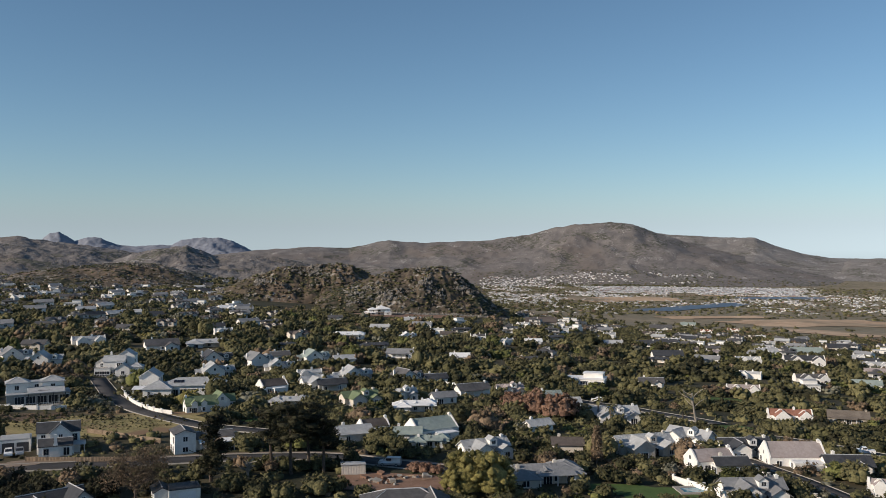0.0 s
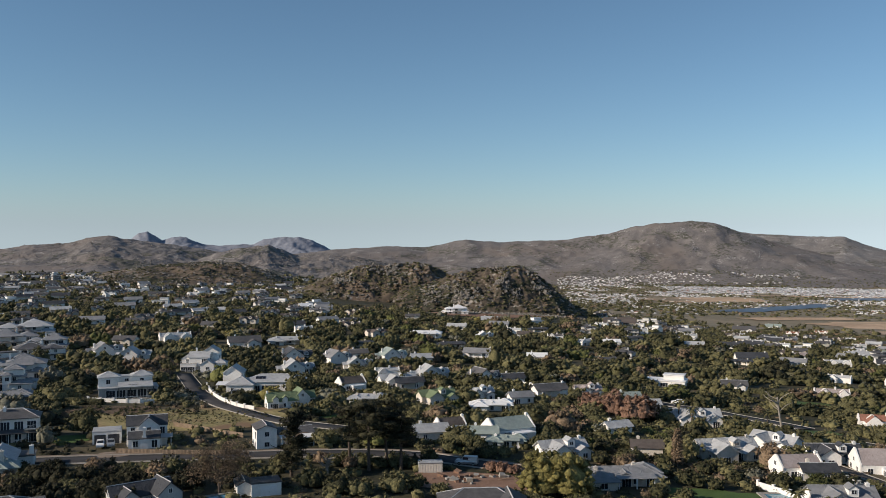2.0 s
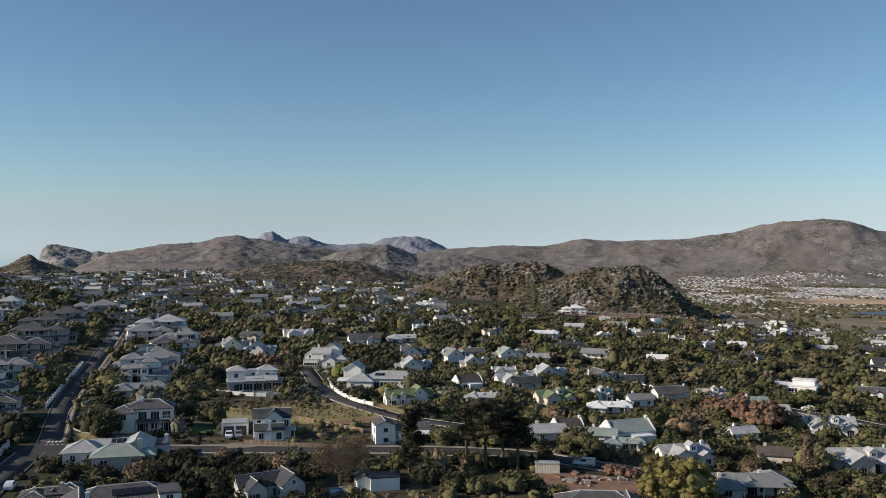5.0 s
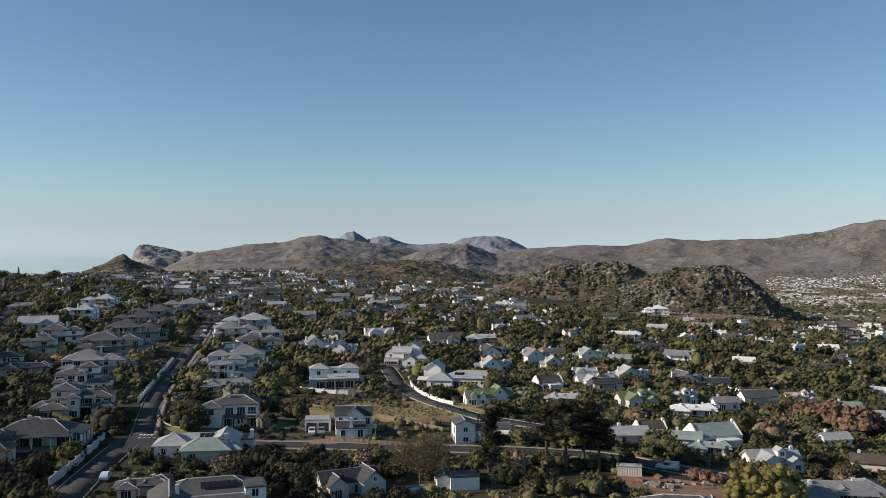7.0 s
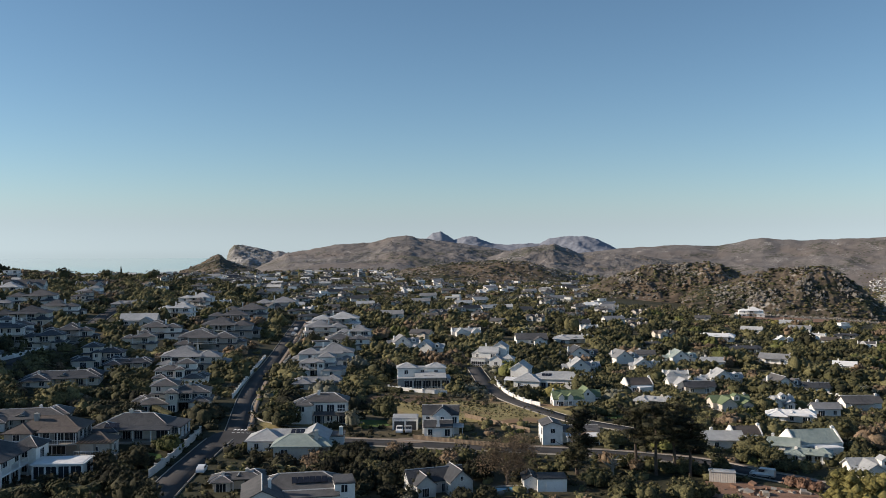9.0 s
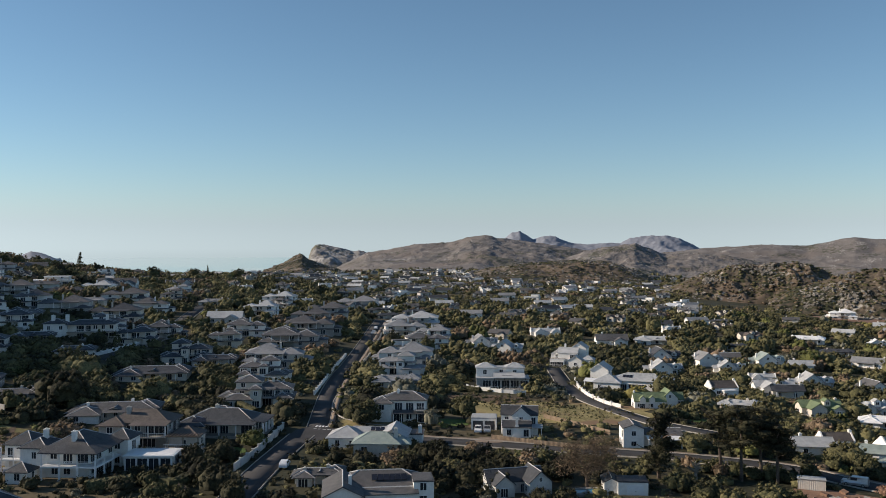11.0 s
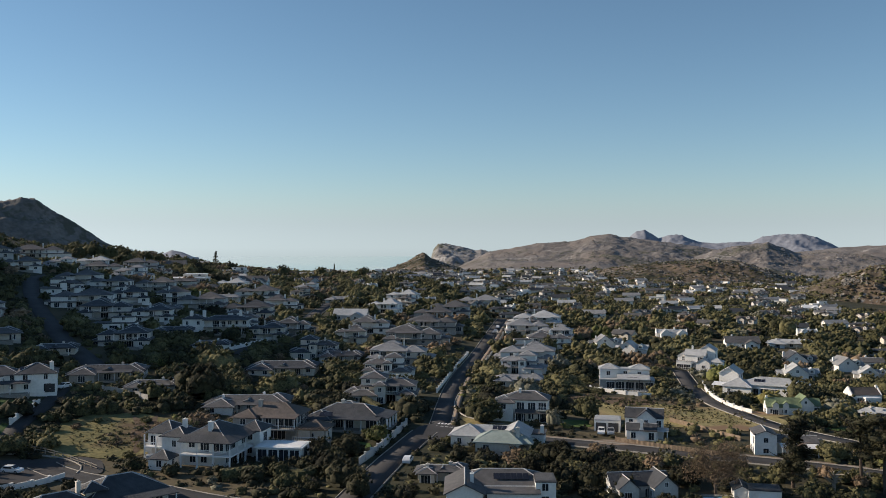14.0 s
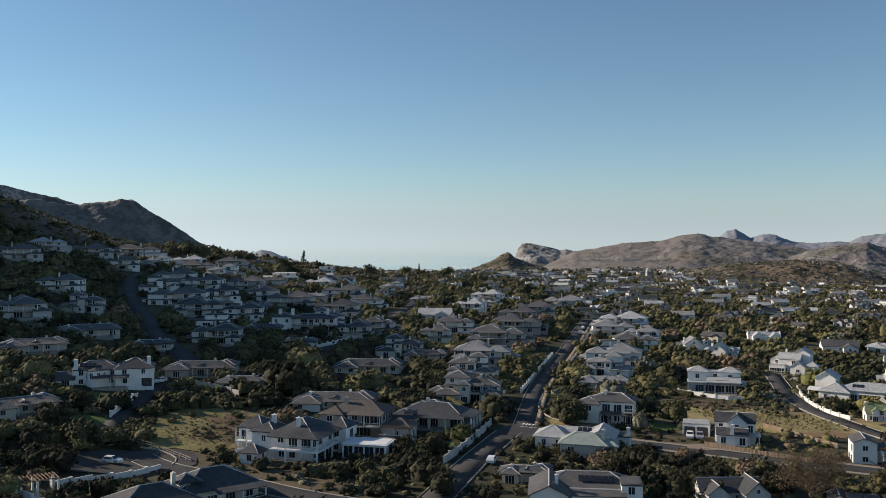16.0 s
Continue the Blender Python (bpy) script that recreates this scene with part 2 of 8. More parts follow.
def land(b, r):
    """Height of the smooth land at bearings b (degrees, right of the y axis) and ranges r; scalars or arrays."""
    b, r = np.broadcast_arrays(np.asarray(b, float), np.asarray(r, float))
    b = (b + 180.0) % 360.0 - 180.0
    near = np.clip((150.0 - np.abs(b + 20.0)) / 60.0, 0, 1)
    bi = np.clip(np.searchsorted(BEARINGS, b) - 1, 0, len(BEARINGS) - 2)
    fb = np.clip((b - BEARINGS[bi]) / (BEARINGS[bi + 1] - BEARINGS[bi]), 0, 1)
    ri = np.clip(np.searchsorted(RANGES, r) - 1, 0, len(RANGES) - 2)
    fr = np.clip((r - RANGES[ri]) / (RANGES[ri + 1] - RANGES[ri]), 0, 1)
    fb = fb * fb * (3 - 2 * fb)
    low = HEIGHTS[ri, bi] * (1 - fb) + HEIGHTS[ri, bi + 1] * fb
    high = HEIGHTS[ri + 1, bi] * (1 - fb) + HEIGHTS[ri + 1, bi + 1] * fb
    z = (low * (1 - fr) + high * fr) * near
    x, y = r * np.sin(np.radians(b)), r * np.cos(np.radians(b))
    # two unseen hills left of the view, added to shade the hillside houses
    z = z + 52.0 * np.exp(-0.5 * ((x + 620.0) ** 2 + y ** 2) / 100.0 ** 2)
    z = z + 55.0 * np.exp(-(((x + 618.0) ** 2 + (y - 88.0) ** 2) / 100.0 ** 2) ** 2)
    z = z + 9.0 * np.exp(-0.5 * ((x + 614.0) ** 2 + (y - 242.0) ** 2) / 55.0 ** 2)
    rough = np.sin(x * 0.021 + 1.3) * np.cos(y * 0.017 + 0.4) + 0.6 * np.sin(x * 0.047 - y * 0.039)
    return z + rough * np.clip((r - 230) / 500, 0, 1) * np.clip((1300 - r) / 300, 0, 1) * 1.2


def spot(b, r):
    """The point of the land at a bearing and range."""
    return Vector((r * math.sin(radians(b)), r * math.cos(radians(b)), float(land(b, r))))


def ground_at(x, y):
    return land(np.degrees(np.arctan2(x, y)), np.hypot(x, y))
# ---- end of land ----


# ---- building blocks ----
def mesh_object(name, verts, faces, mat, parent=None, label="", smooth=False, index=None):
    """One mesh object out of plain lists; mat: a material's name or several, index: each face's material."""
    me = bpy.data.meshes.new(name)
    me.from_pydata([tuple(v) for v in verts], [], faces)
    for m in (mat if isinstance(mat, (list, tuple)) else [mat]):
        me.materials.append(MATS[m])
    if index is not None:
        me.polygons.foreach_set("material_index", np.asarray(index, dtype=np.int32))
    if smooth:
        me.polygons.foreach_set("use_smooth", np.ones(len(me.polygons), dtype=bool))
    me.update()
    return attach(name, me, parent, label)


def attach(name, me, parent=None, label="", m=None):
    ob = new(name, me)
    if parent is not None:
        ob.parent = parent
    if m is not None:
        ob.matrix_basis = m
    if label:
        tagged(ob, label)
    return ob


def array_mesh(name, verts, tris, mat, smooth=False, index=None):
    """A mesh out of large numpy arrays of points and triangles."""
    me = bpy.data.meshes.new(name)
    n, k = len(verts), len(tris)
    me.vertices.add(n)
    me.vertices.foreach_set("co", np.ascontiguousarray(verts, dtype=np.float32).ravel())
    me.loops.add(3 * k)
    me.loops.foreach_set("vertex_index", np.ascontiguousarray(tris, dtype=np.int32).ravel())
    me.polygons.add(k)
    me.polygons.foreach_set("loop_start", np.arange(0, 3 * k, 3, dtype=np.int32))
    for m in (mat if isinstance(mat, (list, tuple)) else [mat]):
        me.materials.append(MATS[m])
    if index is not None:
        me.polygons.foreach_set("material_index", np.asarray(index, dtype=np.int32))
    me.polygons.foreach_set("use_smooth", np.full(k, smooth, dtype=bool))
    me.update(calc_edges=True)
    return me


def box(x0, y0, z0, x1, y1, z1):
    v = [(x0, y0, z0), (x1, y0, z0), (x1, y1, z0), (x0, y1, z0), (x0, y0, z1), (x1, y0, z1), (x1, y1, z1), (x0, y1, z1)]
    return v, [(0, 3, 2, 1), (4, 5, 6, 7), (0, 1, 5, 4), (1, 2, 6, 5), (2, 3, 7, 6), (3, 0, 4, 7)]


def joined(*pieces):
    verts, faces = [], []
    for v, f in pieces:
        k = len(verts)
        verts += list(v)
        faces += [tuple(i + k for i in q) for q in f]
    return verts, faces


def grid_tris(rows, cols):
    i = np.arange(rows - 1)[:, None] * cols + np.arange(cols - 1)[None, :]
    i = i.ravel()
    return np.concatenate([np.stack([i, i + 1, i + cols + 1], 1), np.stack([i, i + cols + 1, i + cols], 1)])


def fbm(x, y, scale, octaves=5, ridged=False):
    """Cheap summed noise on arrays, from Blender's own noise, at 1/scale."""
    shape = np.shape(x)
    out = np.empty(np.size(x))
    for k, (a, c) in enumerate(zip(np.ravel(x), np.ravel(y))):
        p = Vector((a / scale, c / scale, 3.7))
        out[k] = noise.ridged_multi_fractal(p, 0.9, 2.1, octaves, 1.0, 2.0) if ridged else noise.fractal(p, 0.9, 2.1, octaves)
    return out.reshape(shape)


# ---- ground: one sheet to the horizon ----
def make_ground():
    fine = np.arange(-80.0, 36.01, 0.4)
    wide = np.arange(42.0, 277.0, 6.0)
    b = np.concatenate([fine, wide, [280.0]])
    r = np.concatenate([[0.0], np.geomspace(8, 4950, 170)])
    B, R = np.meshgrid(b, r)
    z = land(B, R)
    x, y = R * np.sin(np.radians(B)), R * np.cos(np.radians(B))
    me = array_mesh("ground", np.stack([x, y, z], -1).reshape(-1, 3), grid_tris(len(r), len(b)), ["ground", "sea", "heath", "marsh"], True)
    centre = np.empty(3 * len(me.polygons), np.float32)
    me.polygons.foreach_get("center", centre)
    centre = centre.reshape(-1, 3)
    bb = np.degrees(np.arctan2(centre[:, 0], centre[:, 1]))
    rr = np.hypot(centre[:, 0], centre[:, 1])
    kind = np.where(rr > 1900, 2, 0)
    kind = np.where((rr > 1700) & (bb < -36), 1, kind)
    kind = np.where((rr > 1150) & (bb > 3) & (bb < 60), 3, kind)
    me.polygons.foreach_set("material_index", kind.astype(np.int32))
    tagged(attach("ground", me), "dry scrubby ground sloping down from a hillside to a coastal valley", "ground", kind="structure")


make_ground()


def hill(name, label, b0, b1, foot, crest, back, skyline, mat, rough=0.12, scale=400.0, step=0.25, rings=40, power=1.3, kind="structure", base=None):
    """A ridge between two bearings: skyline gives (bearing, height) along the crest."""
    b = np.arange(b0, b1 + 1e-6, step)
    s = np.linspace(0, 1, rings)
    r = np.where(s < 0.7, foot + (crest - foot) * s / 0.7, crest + (back - crest) * (s - 0.7) / 0.3)
    B, R = np.meshgrid(b, r)
    S = np.repeat(s[:, None], len(b), 1)
    top = np.interp(B, [p[0] for p in skyline], [p[1] for p in skyline])
    lift = np.where(S < 0.7, (S / 0.7) ** power, np.clip(1 - ((S - 0.7) / 0.3) ** 2, 0, 1))
    x, y = R * np.sin(np.radians(B)), R * np.cos(np.radians(B))
    floor = land(B, R) - 4.0 if base is None else np.full_like(B, base)
    body = top - floor
    n = fbm(x, y, scale, 6, True) - 1.1
    fine = fbm(x, y, scale * 0.16, 4)
    edge = np.clip(4 * lift * (1.02 - lift), 0, 1)
    z = floor + body * lift + body * rough * edge * n * 0.9 + np.abs(body) * rough * 0.35 * fine * np.clip(lift * 2, 0, 1)
    me = array_mesh(name, np.stack([x, y, z], -1).reshape(-1, 3), grid_tris(len(s), len(b)), mat, True)
    return tagged(attach(name, me), label, "mountain", kind=kind)


def up(r, el):
    """Height of what is seen from the eye at range r under el degrees."""
    return EYE.z + r * math.tan(radians(el))


def skyline(r, *pairs):
    return [(b, up(r, el)) for b, el in pairs]


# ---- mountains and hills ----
hill("far_peaks", "distant jagged mountain peaks with blue-grey haze in their colour", -27.7, -10.7, 4200, 4700, 4850,
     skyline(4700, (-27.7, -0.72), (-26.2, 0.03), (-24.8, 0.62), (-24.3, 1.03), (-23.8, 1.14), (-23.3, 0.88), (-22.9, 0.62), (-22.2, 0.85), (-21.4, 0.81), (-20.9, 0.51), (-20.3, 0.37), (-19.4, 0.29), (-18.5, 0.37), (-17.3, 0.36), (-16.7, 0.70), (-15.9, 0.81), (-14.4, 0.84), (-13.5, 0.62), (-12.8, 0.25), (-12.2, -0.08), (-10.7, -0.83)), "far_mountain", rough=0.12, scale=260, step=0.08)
hill("mountain", "broad flat-topped brown mountain with scrub and pale rock", -19.4, 34.9, 3250, 4100, 4700,
     skyline(4100, (-19.4, -1.88), (-16.4, -0.38), (-14.0, -0.21), (-12.2, 0.04), (-8.3, 0.26), (-6.1, 0.15), (-4.6, 0.48), (-3.5, 0.70), (-1.3, 0.51), (0.6, 0.59), (3.2, 0.73), (5.4, 0.99), (7.4, 1.46), (9.4, 1.74), (11.0, 1.81), (12.3, 1.72), (13.3, 1.28), (14.6, 0.86), (16.1, 0.36), (18.5, -0.24), (21.0, -0.78), (23.2, -1.2), (25.3, -1.62), (28.0, -2.3), (34.9, -4.53)), "mountain", rough=0.1, scale=420, step=0.13, rings=80, power=1.6)
hill("mountain", "brown shoulder behind the flat-topped mountain, haze paling its colour", 9.0, 34.9, 3600, 4500, 4850,
     skyline(4500, (9.0, -0.3), (11.5, 0.8), (13.3, 1.12), (15.4, 0.95), (18.2, 0.82), (19.7, 0.78), (20.8, 0.29), (22.4, -0.20), (24.0, -0.47), (26.9, -0.53), (34.9, -4.53)), "pale_heath", rough=0.08, scale=380, step=0.13, rings=60, power=1.4)
hill("mountain", "brown heath-covered hills with pale boulders", -36.8, -13.6, 1900, 2900, 3500,
     skyline(2900, (-36.8, -1.78), (-33.8, -0.28), (-31.9, 0.04), (-30.2, 0.33), (-28.4, 0.40), (-26.9, 0.80), (-25.8, 0.84), (-24.4, 0.59), (-22.5, 0.37), (-21.1, 0.14), (-18.8, -0.19), (-16.6, -0.79), (-13.6, -2.29)), "mountain", rough=0.11, scale=240, step=0.1, rings=80, power=1.2)
hill("mountain", "brown rocky ridge with a steep shaded flank", -23.6, -5.5, 1800, 2500, 3000,
     skyline(2500, (-23.6, -2.03), (-21.1, -0.78), (-19.6, -0.19), (-17.7, 0.18), (-16.4, 0.33), (-15.5, -0.01), (-14.4, -0.42), (-12.5, -0.31), (-10.9, -0.42), (-8.5, -0.89), (-5.5, -2.39)), "mountain", rough=0.12, scale=190, step=0.09, rings=80, power=1.2)
hill("headland", "steep cliff headland above the sea, paled by haze in its colour", -37.9, -29.9, 2900, 3300, 3900,
     skyline(3300, (-37.9, -0.88), (-37.6, -0.73), (-37.4, -0.03), (-37.1, 0.25), (-36.6, 0.28), (-35.4, 0.04), (-34.7, -0.18), (-34.3, -0.07), (-33.6, -0.32), (-31.9, -0.40), (-29.9, -1.40)), "cliff", rough=0.12, scale=160, step=0.08, rings=50, power=0.8)
hill("rocky_cone", "small rocky cone-shaped hill with green scrub", -42.3, -32.7, 1500, 1750, 2000,
     skyline(1750, (-42.3, -2.40), (-40.3, -1.40), (-39.2, -0.93), (-38.5, -0.52), (-38.2, -0.34), (-38.0, -0.34), (-37.6, -0.66), (-36.9, -0.94), (-35.7, -1.31), (-32.7, -2.81)), "hill_scrub", rough=0.15, scale=80, step=0.08, rings=40)
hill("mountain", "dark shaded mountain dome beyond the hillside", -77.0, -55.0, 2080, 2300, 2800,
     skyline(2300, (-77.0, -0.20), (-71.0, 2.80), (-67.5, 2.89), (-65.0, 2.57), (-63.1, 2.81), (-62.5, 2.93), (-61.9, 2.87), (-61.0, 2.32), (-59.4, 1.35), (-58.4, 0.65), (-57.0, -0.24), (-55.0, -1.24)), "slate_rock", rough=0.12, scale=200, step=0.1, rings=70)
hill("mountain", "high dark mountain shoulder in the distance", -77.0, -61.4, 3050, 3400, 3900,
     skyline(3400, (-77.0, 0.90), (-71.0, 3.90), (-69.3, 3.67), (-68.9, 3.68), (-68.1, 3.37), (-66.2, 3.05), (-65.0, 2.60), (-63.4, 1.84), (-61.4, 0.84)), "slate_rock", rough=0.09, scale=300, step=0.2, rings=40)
hill("far_peak", "small distant mountain top with pale haze in its colour", -55.9, -52.0, 4000, 4500, 4800,
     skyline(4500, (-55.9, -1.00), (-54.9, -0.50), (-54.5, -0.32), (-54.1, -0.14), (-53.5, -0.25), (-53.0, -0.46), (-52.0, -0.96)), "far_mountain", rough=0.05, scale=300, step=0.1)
hill("low_ridge", "low rocky ridge with scrub behind houses", -29.2, -14.2, 1050, 1250, 1450,
     skyline(1250, (-29.2, -2.86), (-26.2, -1.36), (-24.0, -1.07), (-21.8, -0.86), (-20.3, -0.75), (-18.5, -0.79), (-17.3, -1.08), (-16.2, -1.45), (-14.2, -2.45)), "hill_scrub", rough=0.2, scale=60, step=0.1, rings=40)
hill("rocky_hill", "rounded rocky hill covered in scrub and boulders", -14.9, -2.9, 832, 885, 1000,
     skyline(880, (-14.9, -2.87), (-12.9, -1.87), (-11.9, -1.52), (-10.4, -1.09), (-9.0, -1.02), (-7.9, -0.92), (-6.8, -0.85), (-5.9, -0.96), (-5.1, -1.44), (-4.4, -1.96), (-2.9, -2.71)), "hill_scrub", rough=0.16, scale=45, step=0.06, rings=70, power=0.75)
hill("rocky_hill", "dark rocky hill covered in boulders", -8.3, 4.4, 722, 785, 900,
     skyline(780, (-8.3, -3.18), (-6.8, -2.43), (-5.3, -2.03), (-3.9, -1.56), (-2.4, -1.26), (-0.9, -1.12), (0.0, -1.12), (1.0, -1.57), (2.1, -2.46), (2.9, -3.27), (3.4, -3.67), (4.4, -4.17)), "hill_scrub", rough=0.16, scale=40, step=0.06, rings=70, power=0.7)
hill("dune_ridge", "pale distant dune ridge with heath", 20.0, 33.9, 3600, 4300, 4700,
     skyline(4300, (20.0, -2.14), (23.0, -1.3), (25.0, -0.62), (26.4, -0.48), (27.9, -0.49), (33.9, -3.49)), "pale_heath", rough=0.06, scale=200, step=0.2)

# ---- roads ----
ROADS = []   # samples (x, y, half width) kept clear of plants


def smooth_line(points, step=3.0):
    """A rounded line through (x, y) points at even steps."""
    p = np.array(points, float)
    if len(p) > 2:
        q = [p[0]]
        for a, c, d, e in zip(np.vstack([p[:1], p[:-2]]), p[:-1], p[1:], np.vstack([p[2:], p[-1:]])):
            for t in np.linspace(0, 1, 9)[1:]:
                q.append(0.5 * (2 * c + (d - a) * t + (2 * a - 5 * c + 4 * d - e) * t * t + (3 * c - a - 3 * d + e) * t ** 3))
        p = np.array(q)
    d = np.concatenate([[0], np.cumsum(np.hypot(*np.diff(p, axis=0).T))])
    s = np.arange(0, d[-1], step)
    return np.stack([np.interp(s, d, p[:, 0]), np.interp(s, d, p[:, 1])], 1)


def polar(points):
    return [(r * math.sin(radians(b)), r * math.cos(radians(b))) for b, r in points]


def ribbon(name, line, left, right, lift, mat, depth=0.3):
    """A draped strip with edges left and right of a line, with a lip of some depth."""
    t = np.gradient(line, axis=0)
    t /= np.linalg.norm(t, axis=1)[:, None]
    nrm = np.stack([-t[:, 1], t[:, 0]], 1)
    verts, rows = [], []
    for off, dz in ((left, -depth), (left, lift), ((left + right) / 2, lift + 0.03), (right, lift), (right, -depth)):
        q = line + nrm * off
        rows.append(np.column_stack([q, ground_at(q[:, 0], q[:, 1]) + dz]))
    v = np.stack(rows, 1).reshape(-1, 3)
    return array_mesh(name, v, grid_tris(len(line), 5)[:, ::-1], mat, True)


def road(points, width=6.5, label="asphalt street between gardens", kerb=True, walk_side=0):
    line = smooth_line(polar(points))
    w = width / 2
    ob = tagged(attach("road", ribbon("road", line, w, -w, 0.15, "asphalt")), label, "road", kind="structure")
    for q in line:
        ROADS.append((q[0], q[1], w + 1.6))
    if kerb:
        for a, c in ((w + 0.2, w), (-w, -w - 0.2)):
            attach("kerb", ribbon("kerb", line, a, c, 0.27, "concrete"), ob, "pale concrete kerb")
    if walk_side:
        a, c = ((w + 1.4, w + 0.21) if walk_side > 0 else (-w - 0.21, -w - 1.4))
        attach("pavement", ribbon("pavement", line, a, c, 0.25, "paving"), ob, "narrow brick footpath")
    return ob


PATCHES = []


def patch(name, label, b, r, half_x, half_y, turn, mat, lift=0.1, wobble=0.15, clear=True, kind="structure", category="ground"):
    """A draped patch of another surface with an uneven outline, turned by degrees."""
    c = spot(b, r)
    a = radians(turn)
    n, m = 48, 10
    verts = []
    for i in range(n):
        th = 2 * math.pi * i / n
        k = 1 + wobble * noise.noise(Vector((2.2 * math.cos(th), 2.2 * math.sin(th), b * 0.7 + r * 0.01)))
        ex = abs(math.cos(th)) ** 0.6 * math.copysign(1, math.cos(th)) * half_x * k
        ey = abs(math.sin(th)) ** 0.6 * math.copysign(1, math.sin(th)) * half_y * k
        for j in range(m):
            f = (j + 1) / m
            verts.append((c.x + f * (ex * math.cos(a) - ey * math.sin(a)), c.y + f * (ex * math.sin(a) + ey * math.cos(a))))
    v = np.array(verts)
    v = np.vstack([v, [(c.x, c.y)]])
    z = ground_at(v[:, 0], v[:, 1]) + lift
    faces = []
    for i in range(n):
        k = (i + 1) % n
        faces.append((n * m, i * m, k * m))
        for j in range(m - 1):
            faces += [(i * m + j, i * m + j + 1, k * m + j + 1), (i * m + j, k * m + j + 1, k * m + j)]
    me = array_mesh(name, np.column_stack([v, z]), np.array(faces), mat, True)
    if clear:
        PATCHES.append((c.x, c.y, half_x, half_y, a))
    return tagged(attach(name, me), label, category, kind=kind)


road([(-42.9, 160), (-40.4, 187), (-39.1, 202), (-37.8, 217)], 6.2, "asphalt street running down from the junction")
road([(-37.0, 222), (-36.27, 264), (-35.5, 298), (-34.98, 318), (-33.95, 376), (-33.5, 410), (-32.9, 473)], 5.2, "straight asphalt street climbing between villas", walk_side=-1)
road([(-36.0, 214), (-33.4, 212), (-29.7, 208), (-26.0, 205), (-22.0, 202), (-17.4, 200), (-12.0, 199), (-7.2, 198), (-4.0, 193), (0.2, 187), (4.0, 180)], 6.0, "asphalt side street with a grass verge", walk_side=1)
road([(-21.6, 330), (-21.1, 305), (-20.7, 289), (-19.4, 267), (-17.4, 250), (-15.0, 236), (-11.0, 226)], 5.5, "curving asphalt lane past a grassy plot")
road([(6.0, 312), (9.8, 304), (11.6, 304), (13.3, 298), (14.6, 292), (18.0, 276)], 6.5, "asphalt road through dense trees")
road([(15.0, 268), (19.5, 261), (21.7, 259), (24.3, 256), (28.0, 250)], 5.0, "narrow asphalt road behind gardens")
road([(18.4, 222), (20.1, 212), (22.4, 200), (24.9, 189), (27.0, 180)], 3.4, "narrow garden lane between white walls")
road([(-58.5, 285), (-60.1, 319), (-61.0, 354), (-61.7, 388), (-62.1, 434), (-61.6, 480), (-59.0, 520)], 6.6, "asphalt road climbing the shaded hillside", kerb=False)
road([(-50.5, 315), (-49.1, 333), (-47.7, 349), (-46.5, 370), (-45.8, 393), (-44.9, 432), (-44.0, 470)], 6.0, "asphalt street on the slope beside a white wall")
road([(-61.5, 201), (-59.7, 190), (-55.6, 177), (-52.0, 166), (-48.0, 158)], 6.0, "asphalt lane leading to a turning circle")
attach("kerb", ribbon("kerb", smooth_line(polar([(-35.75, 262), (-36.05, 246), (-35.6, 235), (-34.3, 227.5), (-32.6, 224), (-30.4, 222)])), 0.15, -0.15, 0.3, "concrete"))
patch("junction", "wide asphalt street junction", -36.6, 214, 8, 8, 20, "asphalt", 0.19, 0.05, category="road")
patch("turning_circle", "round asphalt turning circle at the end of a lane", -62.4, 196.5, 15, 8.5, 63, "asphalt", 0.17, 0.05, category="road")
attach("kerb", ribbon("kerb", smooth_line(polar([(-59.6, 192.5), (-59.3, 198), (-60.2, 204), (-62.0, 208), (-64.2, 209)])), 0.15, -0.15, 0.3, "concrete"))
patch("grassy_field", "open dry grassy plot with patches of scrub", -21.3, 247, 29, 15, 17, "grass", 0.12, 0.25, category="grass")
patch("scrub_bank", "bank of dry brown scrub", -26.0, 262, 12, 6, 17, "dry_scrub", 0.16, 0.3, category="scrub")
patch("grassy_plot", "sloping grass plot among bushes", -57.6, 218.5, 13, 16, 50, "rough_grass", 0.12, 0.25, category="grass")
patch("bare_plot", "bare reddish building plot with rubble", -3.2, 176, 11, 7, 0, "bare_soil", 0.12, 0.25, category="ground")
patch("verge", "grassy corner verge beside the street", -33.2, 227, 9, 5, 30, "grass", 0.14, 0.2, category="grass")
patch("lawn", "small green garden lawn", -28.2, 228, 5, 4, 20, "lawn", 0.13, 0.2, category="grass")
patch("lawn", "small green garden lawn", -62.9, 246, 5, 4, 50, "lawn", 0.13, 0.2, category="grass")
patch("clearing", "brown cleared slope among houses", -22.4, 820, 26, 30, 20, "dry_scrub", 0.3, 0.3, category="ground")
patch("clearing", "bare brown strip below the rocky hill", -2.0, 690, 45, 16, 5, "bare_soil", 0.3, 0.3, category="ground")
patch("sand_flat", "wide bare orange sand flat in the valley", 11.7, 2420, 160, 120, 18, "sand", 0.7, 0.25, category="sand")
patch("sand_flat", "dry orange wetland flat beside the lagoon", 23.2, 1640, 150, 90, 12, "sand", 0.7, 0.4, category="sand")
patch("sand_flat", "pale bare wetland ground with dry grass", 25.6, 1330, 95, 110, -10, "sand", 0.7, 0.4, category="sand")
patch("lagoon", "still blue lagoon in the valley floor", 16.2, 2090, 235, 48, 47, "lake", 1.0, 0.3, category="water")
patch("lagoon", "narrow blue arm of the lagoon", 21.2, 2600, 130, 55, 5, "lake", 1.0, 0.3, category="water")
